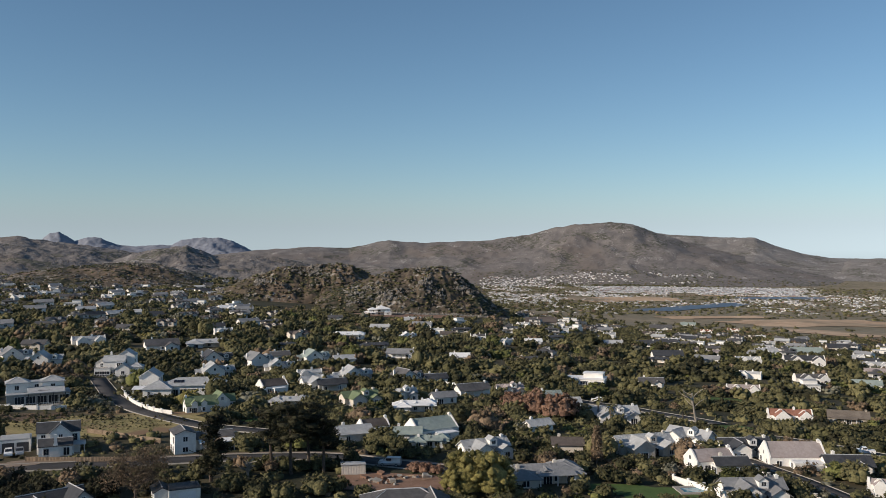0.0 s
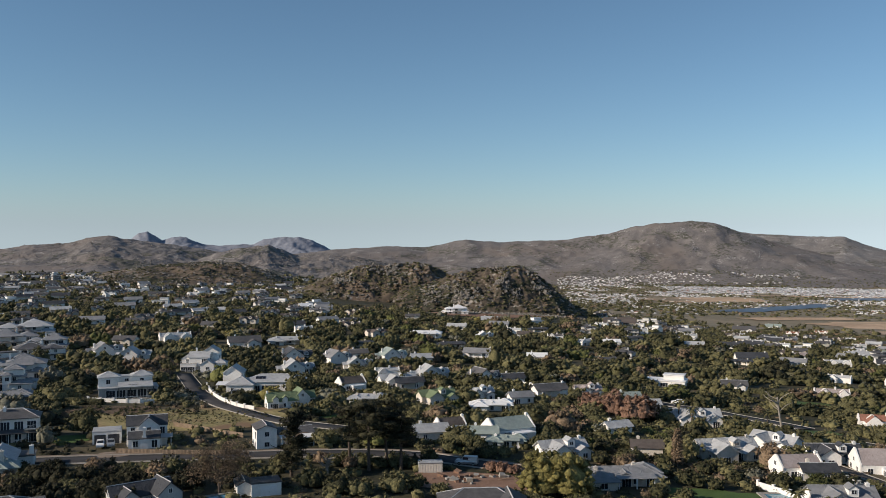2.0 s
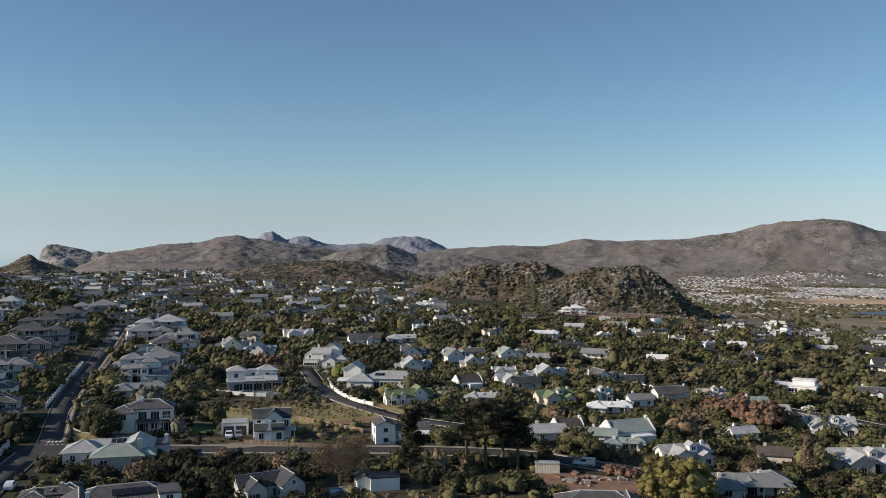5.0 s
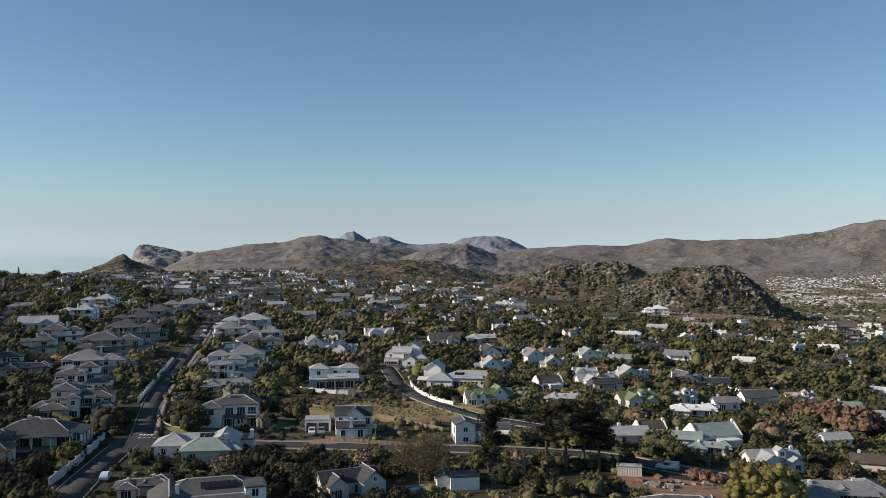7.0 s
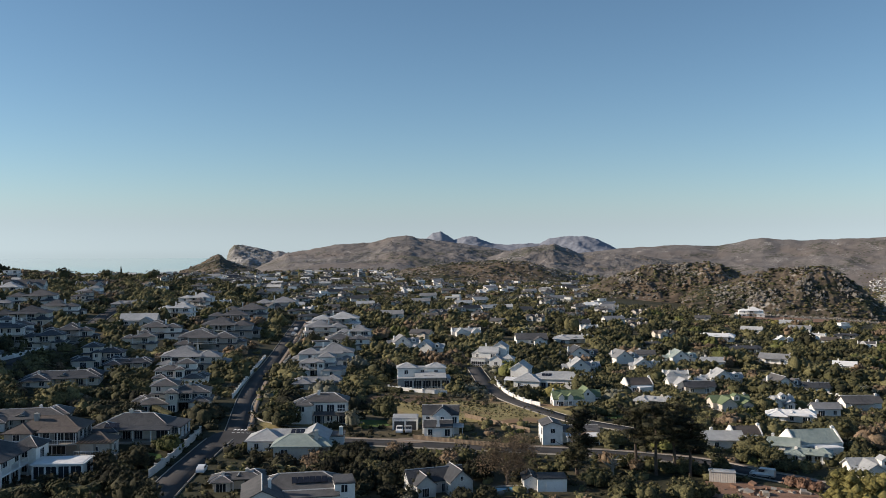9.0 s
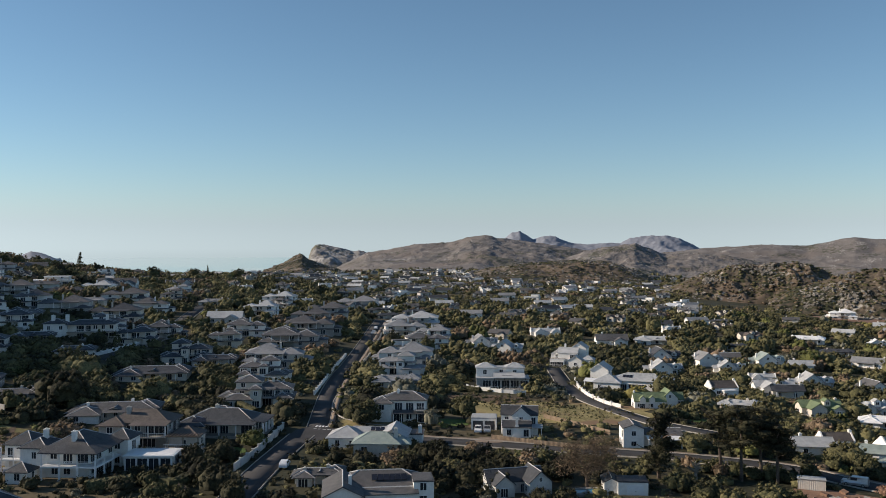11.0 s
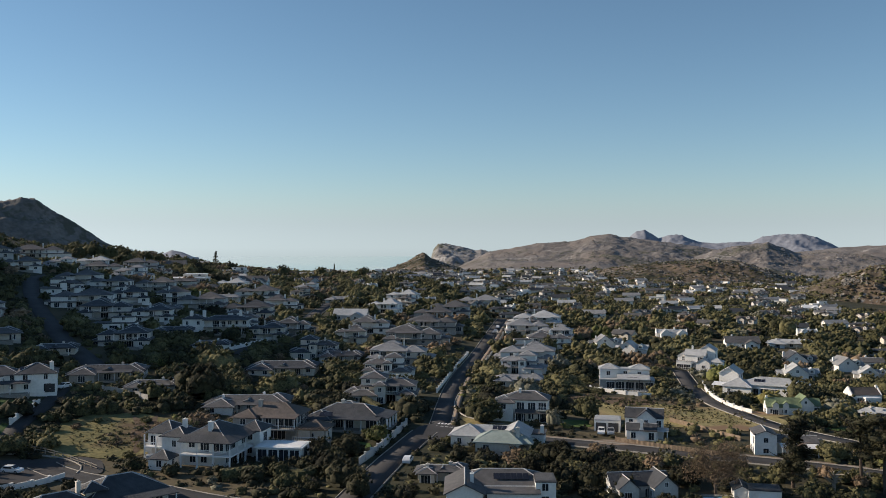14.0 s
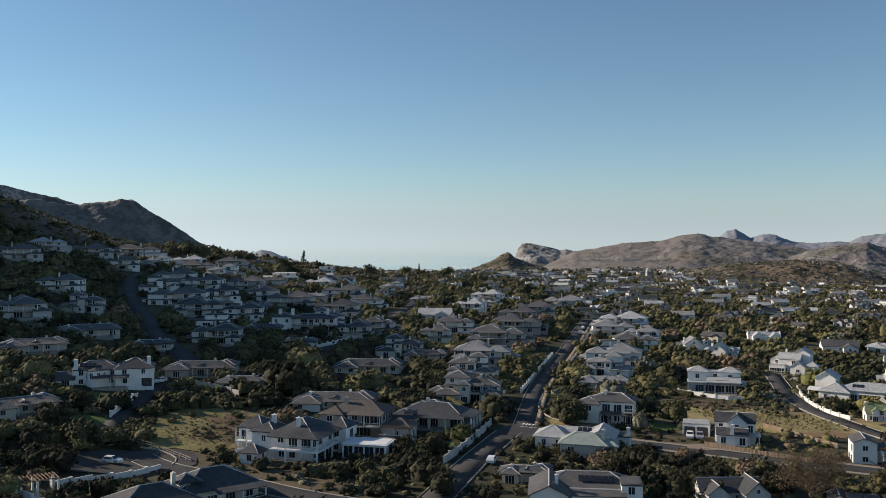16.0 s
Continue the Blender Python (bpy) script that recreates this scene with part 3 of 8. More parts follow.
patch("lawn", "small green garden lawn between shrubs", 18.2, 272, 6.0, 4.0, 10, "lawn", 0.13, 0.25, category="grass")
patch("lawn", "small green garden lawn between shrubs", 24.0, 300, 6.0, 4.0, 0, "lawn", 0.13, 0.25, category="grass")
patch("lawn", "small green garden lawn between shrubs", 14.0, 176, 8.0, 4.0, 10, "lawn", 0.13, 0.25, category="grass")
patch("lawn", "small green garden lawn between shrubs", 11.5, 177, 7.0, 4.0, -5, "lawn", 0.13, 0.25, category="grass")
patch("lawn", "small green garden lawn between shrubs", 20.5, 330, 7.0, 5.0, -10, "lawn", 0.13, 0.25, category="grass")
patch("lawn", "small green garden lawn between shrubs", 17.5, 345, 8.0, 5.0, -10, "lawn", 0.13, 0.25, category="grass")
patch("lawn", "small green garden lawn between shrubs", -11.5, 243, 6.0, 3.0, 10, "lawn", 0.13, 0.25, category="grass")
patch("lawn", "small green garden lawn between shrubs", -43.0, 203, 5.0, 3.0, 40, "lawn", 0.13, 0.25, category="grass")
patch("lawn", "small green garden lawn between shrubs", -64.0, 226, 6.0, 3.0, 60, "lawn", 0.13, 0.25, category="grass")
patch("lawn", "small green garden lawn between shrubs", 22.5, 430, 9.0, 6.0, -20, "lawn", 0.13, 0.25, category="grass")

for b_, r_, hx, hy, turn_ in ((16.6, 452, 15, 7, 10), (20.6, 412, 13, 6, -10), (12.4, 476, 13, 6, 5), (24.4, 392, 11, 5, -15), (4.0, 452, 12, 5, 0), (-1.0, 455, 10, 4, 5), (9.0, 560, 16, 7, 0), (-16.0, 560, 14, 6, 10), (-27.5, 560, 14, 6, 20)):
    patch("meadow", "open dry grass between clumps of coastal bush", b_, r_, hx, hy, turn_, "rough_grass", 0.14, 0.5, category="grass")
road([(-60.3, 262), (-61.0, 250), (-61.9, 239), (-62.9, 227), (-63.5, 214)], 4.0, "dark paved driveway up to a white villa", kerb=False)
patch("scrub_edge", "strip of dry brown scrub beside a grass plot", -55.6, 219, 3, 12, 55, "dry_scrub", 0.16, 0.6, clear=False, category="scrub")
patch("sand_flat", "narrow strip of orange sand beside the lagoon", 17.6, 1715, 110, 38, 15, "sand", 0.7, 0.4, category="sand")
patch("sand_flat", "long bare strip of orange soil below the town", 19.5, 2690, 260, 22, -18, "sand", 0.7, 0.4, category="sand")
patch("hill_slope", "brown scrub slope above the houses", -66.5, 640, 75, 110, 66, "hill_scrub", 0.3, 0.3, clear=False, category="scrub")
patch("driveway_apron", "brick-paved apron before a garage", -25.7, 208.5, 3.6, 2.6, 24, "paving", 0.2, 0.05, category="paving")

# ---- houses ----
TAKEN = []
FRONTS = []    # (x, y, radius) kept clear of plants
WINDOWS = {}


def window_mesh(w, h, bars=1):
    """A white frame round dark panes set 5 cm back, one joined sheet standing on its sill's middle and facing -y."""
    key = (round(w, 1), round(h, 1), bars)
    if key not in WINDOWS:
        w, h = key[0], key[1]
        t = 0.1
        xs = [-w / 2 - t, -w / 2]
        for k in range(1, bars + 1):
            x = -w / 2 + w * k / (bars + 1)
            xs += [x - 0.035, x + 0.035]
        xs += [w / 2, w / 2 + t]
        zs = [-t, 0, h, h + t]
        v, f, kind, at = [], [], [], {}

        def point(x, y, z):
            q = (round(x, 4), y, round(z, 4))
            if q not in at:
                at[q] = len(v)
                v.append(q)
            return at[q]

        def quad(a, b, c, d, m):
            f.append((point(*a), point(*b), point(*c), point(*d)))
            kind.append(m)

        y0, y1 = -0.07, -0.02
        for i in range(len(xs) - 1):
            for j in range(3):
                x0, x1, z0, z1 = xs[i], xs[i + 1], zs[j], zs[j + 1]
                if i % 2 == 1 and j == 1:
                    quad((x0, y1, z0), (x1, y1, z0), (x1, y1, z1), (x0, y1, z1), 1)
                    for p, q in (((x0, z0), (x1, z0)), ((x1, z0), (x1, z1)), ((x1, z1), (x0, z1)), ((x0, z1), (x0, z0))):
                        quad((p[0], y0, p[1]), (q[0], y0, q[1]), (q[0], y1, q[1]), (p[0], y1, p[1]), 0)
                else:
                    quad((x0, y0, z0), (x1, y0, z0), (x1, y0, z1), (x0, y0, z1), 0)
        X, Z = (xs[0], xs[-1]), (zs[0], zs[-1])
        for p, q in (((X[0], Z[0]), (X[0], Z[1])), ((X[1], Z[1]), (X[1], Z[0]))):
            quad((p[0], y0, p[1]), (q[0], y0, q[1]), (q[0], 0.05, q[1]), (p[0], 0.05, p[1]), 0)
        quad((X[0], y0, Z[1]), (X[1], y0, Z[1]), (X[1], 0.05, Z[1]), (X[0], 0.05, Z[1]), 0)
        quad((X[0], 0.05, Z[0]), (X[1], 0.05, Z[0]), (X[1], y0, Z[0]), (X[0], y0, Z[0]), 0)
        me = bpy.data.meshes.new("window")
        me.from_pydata(v, [], f)
        me.materials.append(MATS["white_paint"])
        me.materials.append(MATS["dark_glass"])
        me.polygons.foreach_set("material_index", np.array(kind, dtype=np.int32))
        me.update()
        WINDOWS[key] = me
    return WINDOWS[key]


PANES = {}
DETAIL = [False]
RIDGES = [False]


def pane_mesh(w, h):
    key = (round(w, 1), round(h, 1))
    if key not in PANES:
        v, f = box(-key[0] / 2 + 0.01, -0.045, 0.01, key[0] / 2 - 0.01, -0.025, key[1] - 0.01)
        me = bpy.data.meshes.new("pane")
        me.from_pydata(v, [], f)
        me.materials.append(MATS["dark_glass"])
        me.update()
        PANES[key] = me
    return PANES[key]


def wall_window(parent, x, y, z, facing, w, h, bars=1):
    """facing: 0 front (-y), 90 right (+x), 180 back, -90 left. Near houses get the pane as a piece of its own."""
    frame_ob = attach("window", window_mesh(w, h, bars), parent, m=pose(x, y, z, 0, 0, facing))
    if DETAIL[0]:
        attach("pane", pane_mesh(w, h), frame_ob)


def gable_pieces(w, d, h, rise, axis):
    """The closed body of a gabled block, ridge along axis, standing on z -2."""
    if axis == "x":
        v = [(-w / 2, -d / 2, -2), (w / 2, -d / 2, -2), (w / 2, d / 2, -2), (-w / 2, d / 2, -2), (-w / 2, -d / 2, h), (w / 2, -d / 2, h), (w / 2, d / 2, h), (-w / 2, d / 2, h), (-w / 2, 0, h + rise), (w / 2, 0, h + rise)]
        f = [(0, 3, 2, 1), (0, 1, 5, 4), (2, 3, 7, 6), (1, 2, 6, 9, 5), (3, 0, 4, 8, 7), (4, 5, 9, 8), (6, 7, 8, 9)]
    else:
        v = [(-w / 2, -d / 2, -2), (w / 2, -d / 2, -2), (w / 2, d / 2, -2), (-w / 2, d / 2, -2), (-w / 2, -d / 2, h), (w / 2, -d / 2, h), (w / 2, d / 2, h), (-w / 2, d / 2, h), (0, -d / 2, h + rise), (0, d / 2, h + rise)]
        f = [(0, 3, 2, 1), (0, 1, 5, 8, 4), (2, 3, 7, 9, 6), (1, 2, 6, 5), (3, 0, 4, 7), (4, 8, 9, 7), (8, 5, 6, 9)]
    return v, f


def roof_pieces(w, d, h, rise, axis, style, over=0.45, thick=0.16):
    """A roof shell of some thickness over a block, with eaves."""
    if axis == "y":
        w, d = d, w
    k = rise / (d / 2)
    W, D = w / 2 + over, d / 2 + over
    lo = h - k * over
    ridge = W if style == "gable" else max(0.05, W - D)
    up_ = thick * math.sqrt(1 + k * k)
    v = []
    for z in (0.0, up_):
        v += [(-W, -D, lo + z), (W, -D, lo + z), (W, D, lo + z), (-W, D, lo + z), (-ridge, 0, h + rise + z), (ridge, 0, h + rise + z)]
    f = [(0, 4, 5, 1), (2, 5, 4, 3), (6, 7, 11, 10), (8, 9, 10, 11), (0, 1, 7, 6), (2, 3, 9, 8)]
    if style == "gable":
        f += [(1, 5, 11, 7), (5, 2, 8, 11), (3, 4, 10, 9), (4, 0, 6, 10)]
    else:
        f += [(1, 5, 2), (3, 4, 0), (7, 8, 11), (9, 6, 10), (1, 2, 8, 7), (3, 0, 6, 9)]
    if axis == "y":
        v = [(-y, x, z) for x, y, z in v]
    return v, f


def ridge_caps(w, d, h, rise, axis, style, over=0.45):
    """Raised caps along ridge and hips, meeting at the ridge's ends."""
    if axis == "y":
        w, d = d, w
    k = rise / (d / 2)
    W, D = w / 2 + over, d / 2 + over
    lo = h - k * over + 0.2
    e = W if style == "gable" else max(0.05, W - D)
    top = h + rise + 0.3
    ends = [(-e, 0, top), (e, 0, top)]
    lines = [(0, ends[1])]
    if style != "gable":
        lines += [(0, (-W, -D, lo)), (0, (-W, D, lo)), (1, (W, -D, lo)), (1, (W, D, lo))]
    v, f = list(ends), []
    for i, p in lines:
        a, p = Vector(ends[i]), Vector(p)
        side = (p - a).cross(Vector((0, 0, 1)))
        side = side.normalized() * 0.14 if side.length > 1e-6 else Vector((0, 0.14, 0))
        n = len(v)
        v += [tuple(a + side - Vector((0, 0, 0.16))), tuple(a - side - Vector((0, 0, 0.16))), tuple(p), tuple(p + side - Vector((0, 0, 0.16))), tuple(p - side - Vector((0, 0, 0.16)))]
        f += [(i, n, n + 3, n + 2), (i, n + 2, n + 4, n + 1), (n + 2, n + 3, n + 4)]
    if axis == "y":
        v = [(-y, x, z) for x, y, z in v]
    return v, f


def shifted(piece, x, y, z):
    v, f = piece
    return [(a + x, b + y, c + z) for a, b, c in v], f


rnd = random.Random(7)


def block(root, x, y, w, d, h, roof="gable", axis="x", pitch=35, walls="white_plaster", cover="roof_grey", z=0.0, glass=1, parapet=False, over=0.45, big=False, sides=(0, 90, -90)):
    """One volume of a house: its walls, roof and windows. h: height to the eaves."""
    span = d if axis == "x" else w
    rise = math.tan(radians(pitch)) * span / 2
    if roof == "flat":
        v, f = box(-w / 2, -d / 2, -2 if z == 0 else -0.2, w / 2, d / 2, h)
        mesh_object("wall", *shifted((v, f), x, y, z), walls, root)
        slab = joined(box(-w / 2 - over, -d / 2 - over, h + 0.003, w / 2 + over, d / 2 + over, h + 0.25),
                      box(-w / 2 + 0.2, -d / 2 + 0.2, h + 0.251, w / 2 - 0.2, d / 2 - 0.2, h + 0.33))
        mesh_object("roof", *shifted(slab, x, y, z), cover, root)
        top = h
    else:
        if roof == "gable":
            body = gable_pieces(w, d, h, rise - 0.02, axis)
        else:
            body = box(-w / 2, -d / 2, -2, w / 2, d / 2, h)
        v, f = body
        if z > 0:
            v = [(a, b, -0.3 if c == -2 else c) for a, b, c in v]
        mesh_object("wall", *shifted((v, f), x, y, z), walls, root)
        mesh_object("roof", *shifted(roof_pieces(w, d, h, rise, axis, roof, 0.02 if parapet and roof == "gable" else over), x, y, z), cover, root)
        if RIDGES[0] and cover != "thatch":
            mesh_object("ridge_cap", *shifted(ridge_caps(w, d, h, rise, axis, roof, 0.02 if parapet and roof == "gable" else over), x, y, z), "roof_light" if cover in ("roof_dark", "roof_grey") else cover, root)
        if parapet and roof == "gable":
            for s in (-1, 1):
                t, e = 0.35, 0.35
                if axis == "x":
                    X = s * (w / 2 - t / 2 + 0.04)
                    v = [(X + k * t / 2, yy, zz) for k in (-1, 1) for yy, zz in ((-d / 2 - 0.1, h - 0.3), (d / 2 + 0.1, h - 0.3), (d / 2 + 0.1, h + 0.2), (0.3, h + rise + e + 0.1), (-0.3, h + rise + e + 0.1), (-d / 2 - 0.1, h + 0.2))]
                else:
                    Y = s * (d / 2 - t / 2 + 0.04)
                    v = [(yy, Y + k * t / 2, zz) for k in (-1, 1) for yy, zz in ((-w / 2 - 0.1, h - 0.3), (w / 2 + 0.1, h - 0.3), (w / 2 + 0.1, h + 0.2), (0.3, h + rise + e + 0.1), (-0.3, h + rise + e + 0.1), (-w / 2 - 0.1, h + 0.2))]
                f = [(0, 1, 2, 3, 4, 5), (11, 10, 9, 8, 7, 6)] + [(i, i + 6, (i + 1) % 6 + 6, (i + 1) % 6) for i in range(6)]
                mesh_object("gable_parapet", *shifted((v, f), x, y, z), walls, root)
        top = h + rise
    if glass:
        storeys = max(1, round(h / 2.8))
        for facing, length, ox, oy in ((0, w, 0, -d / 2), (90, d, w / 2, 0), (-90, d, -w / 2, 0)):
            if facing not in sides:
                continue
            if glass < 0 and (facing == -90 or glass < -1 and facing):
                continue
            for s in range(storeys):
                zz = z + s * (h / storeys) + 0.85
                n = max(1, int(length / ((3.4 if not big else 2.6) if glass > 0 else 4.6)))
                for k in range(n):
                    off = (k + 0.5) / n * length - length / 2 + rnd.uniform(-0.25, 0.25)
                    ww, hh, lower = rnd.choice([(1.1, 1.3, 0), (1.3, 1.3, 0), (0.9, 1.3, 0), (1.8, 2.0, 0.75)] if not big else [(1.9, 2.0, 0.75), (2.4, 2.1, 0.75), (2.8, 2.1, 0.75), (1.3, 1.4, 0)])
                    if rnd.random() < 0.18 and glass < 2:
                        continue
                    if facing == 0:
                        wall_window(root, x + off, y + oy, zz - lower, 0, ww, hh, 1 if ww < 1.6 else 2)
                    else:
                        wall_window(root, x + ox, y + off, zz - lower, facing, ww, hh, 1 if ww < 1.6 else 2)
            if roof == "gable" and rise > 2.2 and ((axis == "y" and facing == 0) or (axis == "x" and facing != 0)):
                if facing == 0:
                    wall_window(root, x, y - d / 2, z + h + 0.15, 0, 0.8, 1.0)
                else:
                    wall_window(root, x + ox, y, z + h + 0.15, facing, 0.8, 1.0)
    return top


def skirt(root, x, y, w, d, z, cover, out=0.9, drop=0.45):
    """A narrow sloping roof round a block between two storeys."""
    a, c = (w / 2 + 0.01, d / 2 + 0.01), (w / 2 + out, d / 2 + out)
    v = []
    for (p, q), zz in ((c, z - drop), (a, z), (a, z + 0.12), (c, z - drop + 0.12)):
        v += [(x - p, y - q, zz), (x + p, y - q, zz), (x + p, y + q, zz), (x - p, y + q, zz)]
    f = []
    for ring in range(4):
        nxt = (ring + 1) % 4
        for i in range(4):
            k = (i + 1) % 4
            f.append((ring * 4 + i, ring * 4 + k, nxt * 4 + k, nxt * 4 + i))
    mesh_object("skirt_roof", v, f, cover, root)


def chimney(root, x, y, z0, z1, mat="white_plaster", s=0.65):
    v, f = joined(box(x - s / 2, y - s / 2, z0, x + s / 2, y + s / 2, z1), box(x - s / 2 - 0.06, y - s / 2 - 0.06, z1 + 0.002, x + s / 2 + 0.06, y + s / 2 + 0.06, z1 + 0.12),
                  box(x - 0.13, y - 0.13, z1 + 0.121, x + 0.13, y + 0.13, z1 + 0.35))
    mesh_object("chimney", v, f, mat, root)


def terrace(root, x, y, w, d, z, cover=None, rail=True, post_mat="white_paint", floor_mat="concrete", high=2.6):
    """A deck or balcony with posts, rail and perhaps a roof: x, y is the middle, w along x."""
    mesh_object("balcony_floor", *box(x - w / 2, y - d / 2, z - (0.25 if z > 1 else 2.4), x + w / 2, y + d / 2, z), floor_mat, root)
    if rail:
        bars = [box(x - w / 2, y - d / 2, z + 0.92, x + w / 2, y - d / 2 + 0.07, z + 1.0), box(x - w / 2, y - d / 2, z + 0.1, x + w / 2, y - d / 2 + 0.05, z + 0.16)]
        n = max(2, int(w / 0.5))
        bars += [box(x - w / 2 + w * k / n - 0.02, y - d / 2 + 0.01, z + 0.002, x - w / 2 + w * k / n + 0.02, y - d / 2 + 0.05, z + 0.92) for k in range(n + 1)]
        mesh_object("railing", *joined(*bars), post_mat, root)
    if cover:
        n = max(1, int(w / 3.2))
        for k in range(n + 1):
            px = x - w / 2 + 0.12 + (w - 0.24) * k / n
            mesh_object("post", *box(px - 0.11, y - d / 2 + 0.06, z + 0.001, px + 0.11, y - d / 2 + 0.28, z + high), post_mat, root)
        v = [(x - w / 2 - 0.3, y - d / 2 - 0.35, z + high), (x + w / 2 + 0.3, y - d / 2 - 0.35, z + high), (x + w / 2 + 0.3, y + d / 2, z + high + 0.5), (x - w / 2 - 0.3, y + d / 2, z + high + 0.5)]
        v += [(a, b, c + 0.14) for a, b, c in v]
        mesh_object("veranda_roof", v, [(0, 3, 2, 1), (4, 5, 6, 7), (0, 1, 5, 4), (1, 2, 6, 5), (2, 3, 7, 6), (3, 0, 4, 7)], cover, root)


def panels(root, x, y, z, n, tilt, mat="solar", yaw=0.0):
    """Solar panels in a row, lying on a slope that falls towards -y."""
    m = pose(x, y, z, tilt, 0, yaw)
    for k in range(n):
        v, f = box(k * 1.08 - n * 0.54, -0.85, 0.28, k * 1.08 - n * 0.54 + 1.0, 0.85, 0.34)
        mesh_object("solar_panel", [m @ Vector(p) for p in v], f, mat, root)


def dormer(root, x, y, z, walls, cover, w=1.8):
    """A small gabled dormer looking towards -y."""
    v, f = gable_pieces(w, 2.4, 1.2, 0.8, "y")
    v = [(a, b, max(c, -0.4)) for a, b, c in v]
    mesh_object("dormer", *shifted((v, f), x, y, z), walls, root)
    mesh_object("dormer_roof", *shifted(roof_pieces(w, 2.4, 1.2, 0.8, "y", "gable", 0.15, 0.1), x, y, z), cover, root)
    wall_window(root, x, y - 1.2, z + 0.15, 0, 0.9, 0.9)


COLOUR = {"white_plaster": "white", "cream_plaster": "cream", "grey_plaster": "grey", "pale_plaster": "pale grey", "stone_wall": "stone"}
COVER = {"roof_grey": "grey metal", "roof_light": "pale grey metal", "roof_mid": "mid-grey metal", "roof_dark": "dark slate", "roof_brown": "brown tiled", "roof_pink": "pinkish tiled", "roof_red": "red tiled", "roof_green": "green metal",
         "roof_sage": "sage green metal", "roof_white": "white flat", "thatch": "thatched"}


def house_root(b, r, turn, size, label, sink=0.0):
    p = spot(b, r)
    root = new("house")
    root.matrix_basis = pose(p.x, p.y, p.z - sink, 0, 0, -b + turn)
    tagged(root, label, "house")
    TAKEN.append((p.x, p.y, size))
    # tree gap before the front, which faces the camera, so the house shows
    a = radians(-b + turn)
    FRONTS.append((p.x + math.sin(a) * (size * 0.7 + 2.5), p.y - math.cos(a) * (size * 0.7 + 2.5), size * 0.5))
    return root


def house(kind, b, r, w, turn=0.0, walls="white_plaster", cover="roof_grey", glass=1, extra=""):
    """A house of one of several kinds, w metres wide, its front turned from the line to the camera."""
    words = {"cottage": "low %s cottage with a %s gable roof", "cape": "%s cottage with gable parapets and %s roof", "loft": "two-storey %s gabled house with %s roof",
             "cross": "%s house with cross gables and %s roof", "villa": "%s two-storey villa with hipped %s roofs", "tiers": "stepped three-storey %s villa with hipped %s roofs",
             "ranch": "low %s ranch house with hipped %s roof", "flat": "modern %s flat-roofed house with %s slab", "barn": "long %s house under a %s gable roof", "hut": "small %s house with parapet gables and %s roof"}[kind]
    label = words % (COLOUR[walls], COVER[cover])
    deep = {"cottage": 0.6, "cape": 0.5, "loft": 0.7, "cross": 0.7, "villa": 0.75, "tiers": 0.8, "ranch": 0.6, "flat": 0.6, "barn": 0.45, "hut": 0.62}[kind]
    root = house_root(b, r, turn, 0.5 * w * (1 + 0.35 * deep), label, 0.3)
    DETAIL[0], RIDGES[0] = r < 270, r < 390
    root.scale = (1, 1, 0.78 if glass == -2 else 0.86)
    if glass == 1 and r > 320:
        glass = -1
    d = w * deep
    g = 1 if int(abs(b) * 10) % 2 else -1
    o = dict(walls=walls, cover=cover, glass=glass)
    if kind == "cottage":
        t = block(root, 0, 0, w, d, 2.9, "gable", "x", 33, **o)
        if w > 9:
            block(root, w * 0.22, -d * 0.55, w * 0.34, d * 0.5, 2.7, "gable", "y", 33, **o)
        chimney(root, -w * 0.28, d * 0.1, 2, t + 0.8, walls)
    elif kind == "cape":
        t = block(root, 0, d * 0.2, w, d * 0.62, 2.9, "gable", "x", 40, parapet=True, **o)
        block(root, -w * 0.22, -d * 0.35, w * 0.34, d * 0.75, 2.8, "gable", "y", 40, parapet=True, **o)
        if w > 12:
            block(root, w * 0.3, -d * 0.3, w * 0.3, d * 0.6, 2.8, "gable", "y", 40, parapet=True, **o)
        chimney(root, w * 0.1, d * 0.2, 2, t + 0.9, walls)
    elif kind == "loft":
        t = block(root, -w * 0.12, 0, w * 0.74, d * 1.15, 3.5, "gable", "y", 40, **o)
        block(root, w * 0.36, d * 0.2, w * 0.62, d * 0.66, 3.0, "gable", "x", 36, **o)
        block(root, -w * 0.5, d * 0.3, w * 0.4, d * 0.5, 2.6, "gable", "x", 30, **o)
        dormer(root, w * 0.42, -d * 0.02, 3.3, walls, cover)
        chimney(root, -w * 0.42, d * 0.2, 1, t - 0.6, walls)
    elif kind == "cross":
        t = block(root, 0, d * 0.15, w, d * 0.55, 3.4, "gable", "x", 36, **o)
        block(root, -w * 0.2, -d * 0.22, w * 0.38, d * 0.62, 3.4, "gable", "y", 36, **o)
        block(root, w * 0.33, -d * 0.2, w * 0.3, d * 0.45, 2.6, "gable", "y", 36, **o)
        chimney(root, w * 0.42, d * 0.15, 2, t + 0.6, walls)
        dormer(root, w * 0.12, -d * 0.02, 3.9, walls, cover)
    elif kind == "villa":
        t = block(root, -g * w * 0.16, d * 0.1, w * 0.62, d * 0.7, 5.6, "hip", "x", 23, big=True, **o)
        block(root, g * w * 0.28, -d * 0.05, w * 0.4, d * 0.62, 5.2, "hip", "y", 25, **o)
        block(root, -g * w * 0.36, -d * 0.3, w * 0.3, d * 0.36, 2.8, "hip", "x", 24, **o)
        terrace(root, -g * w * 0.06, -d * 0.35, w * 0.46, d * 0.22, 2.9, cover, True)
        terrace(root, -g * w * 0.06, -d * 0.46, w * 0.5, d * 0.3, 0.2, None, False)
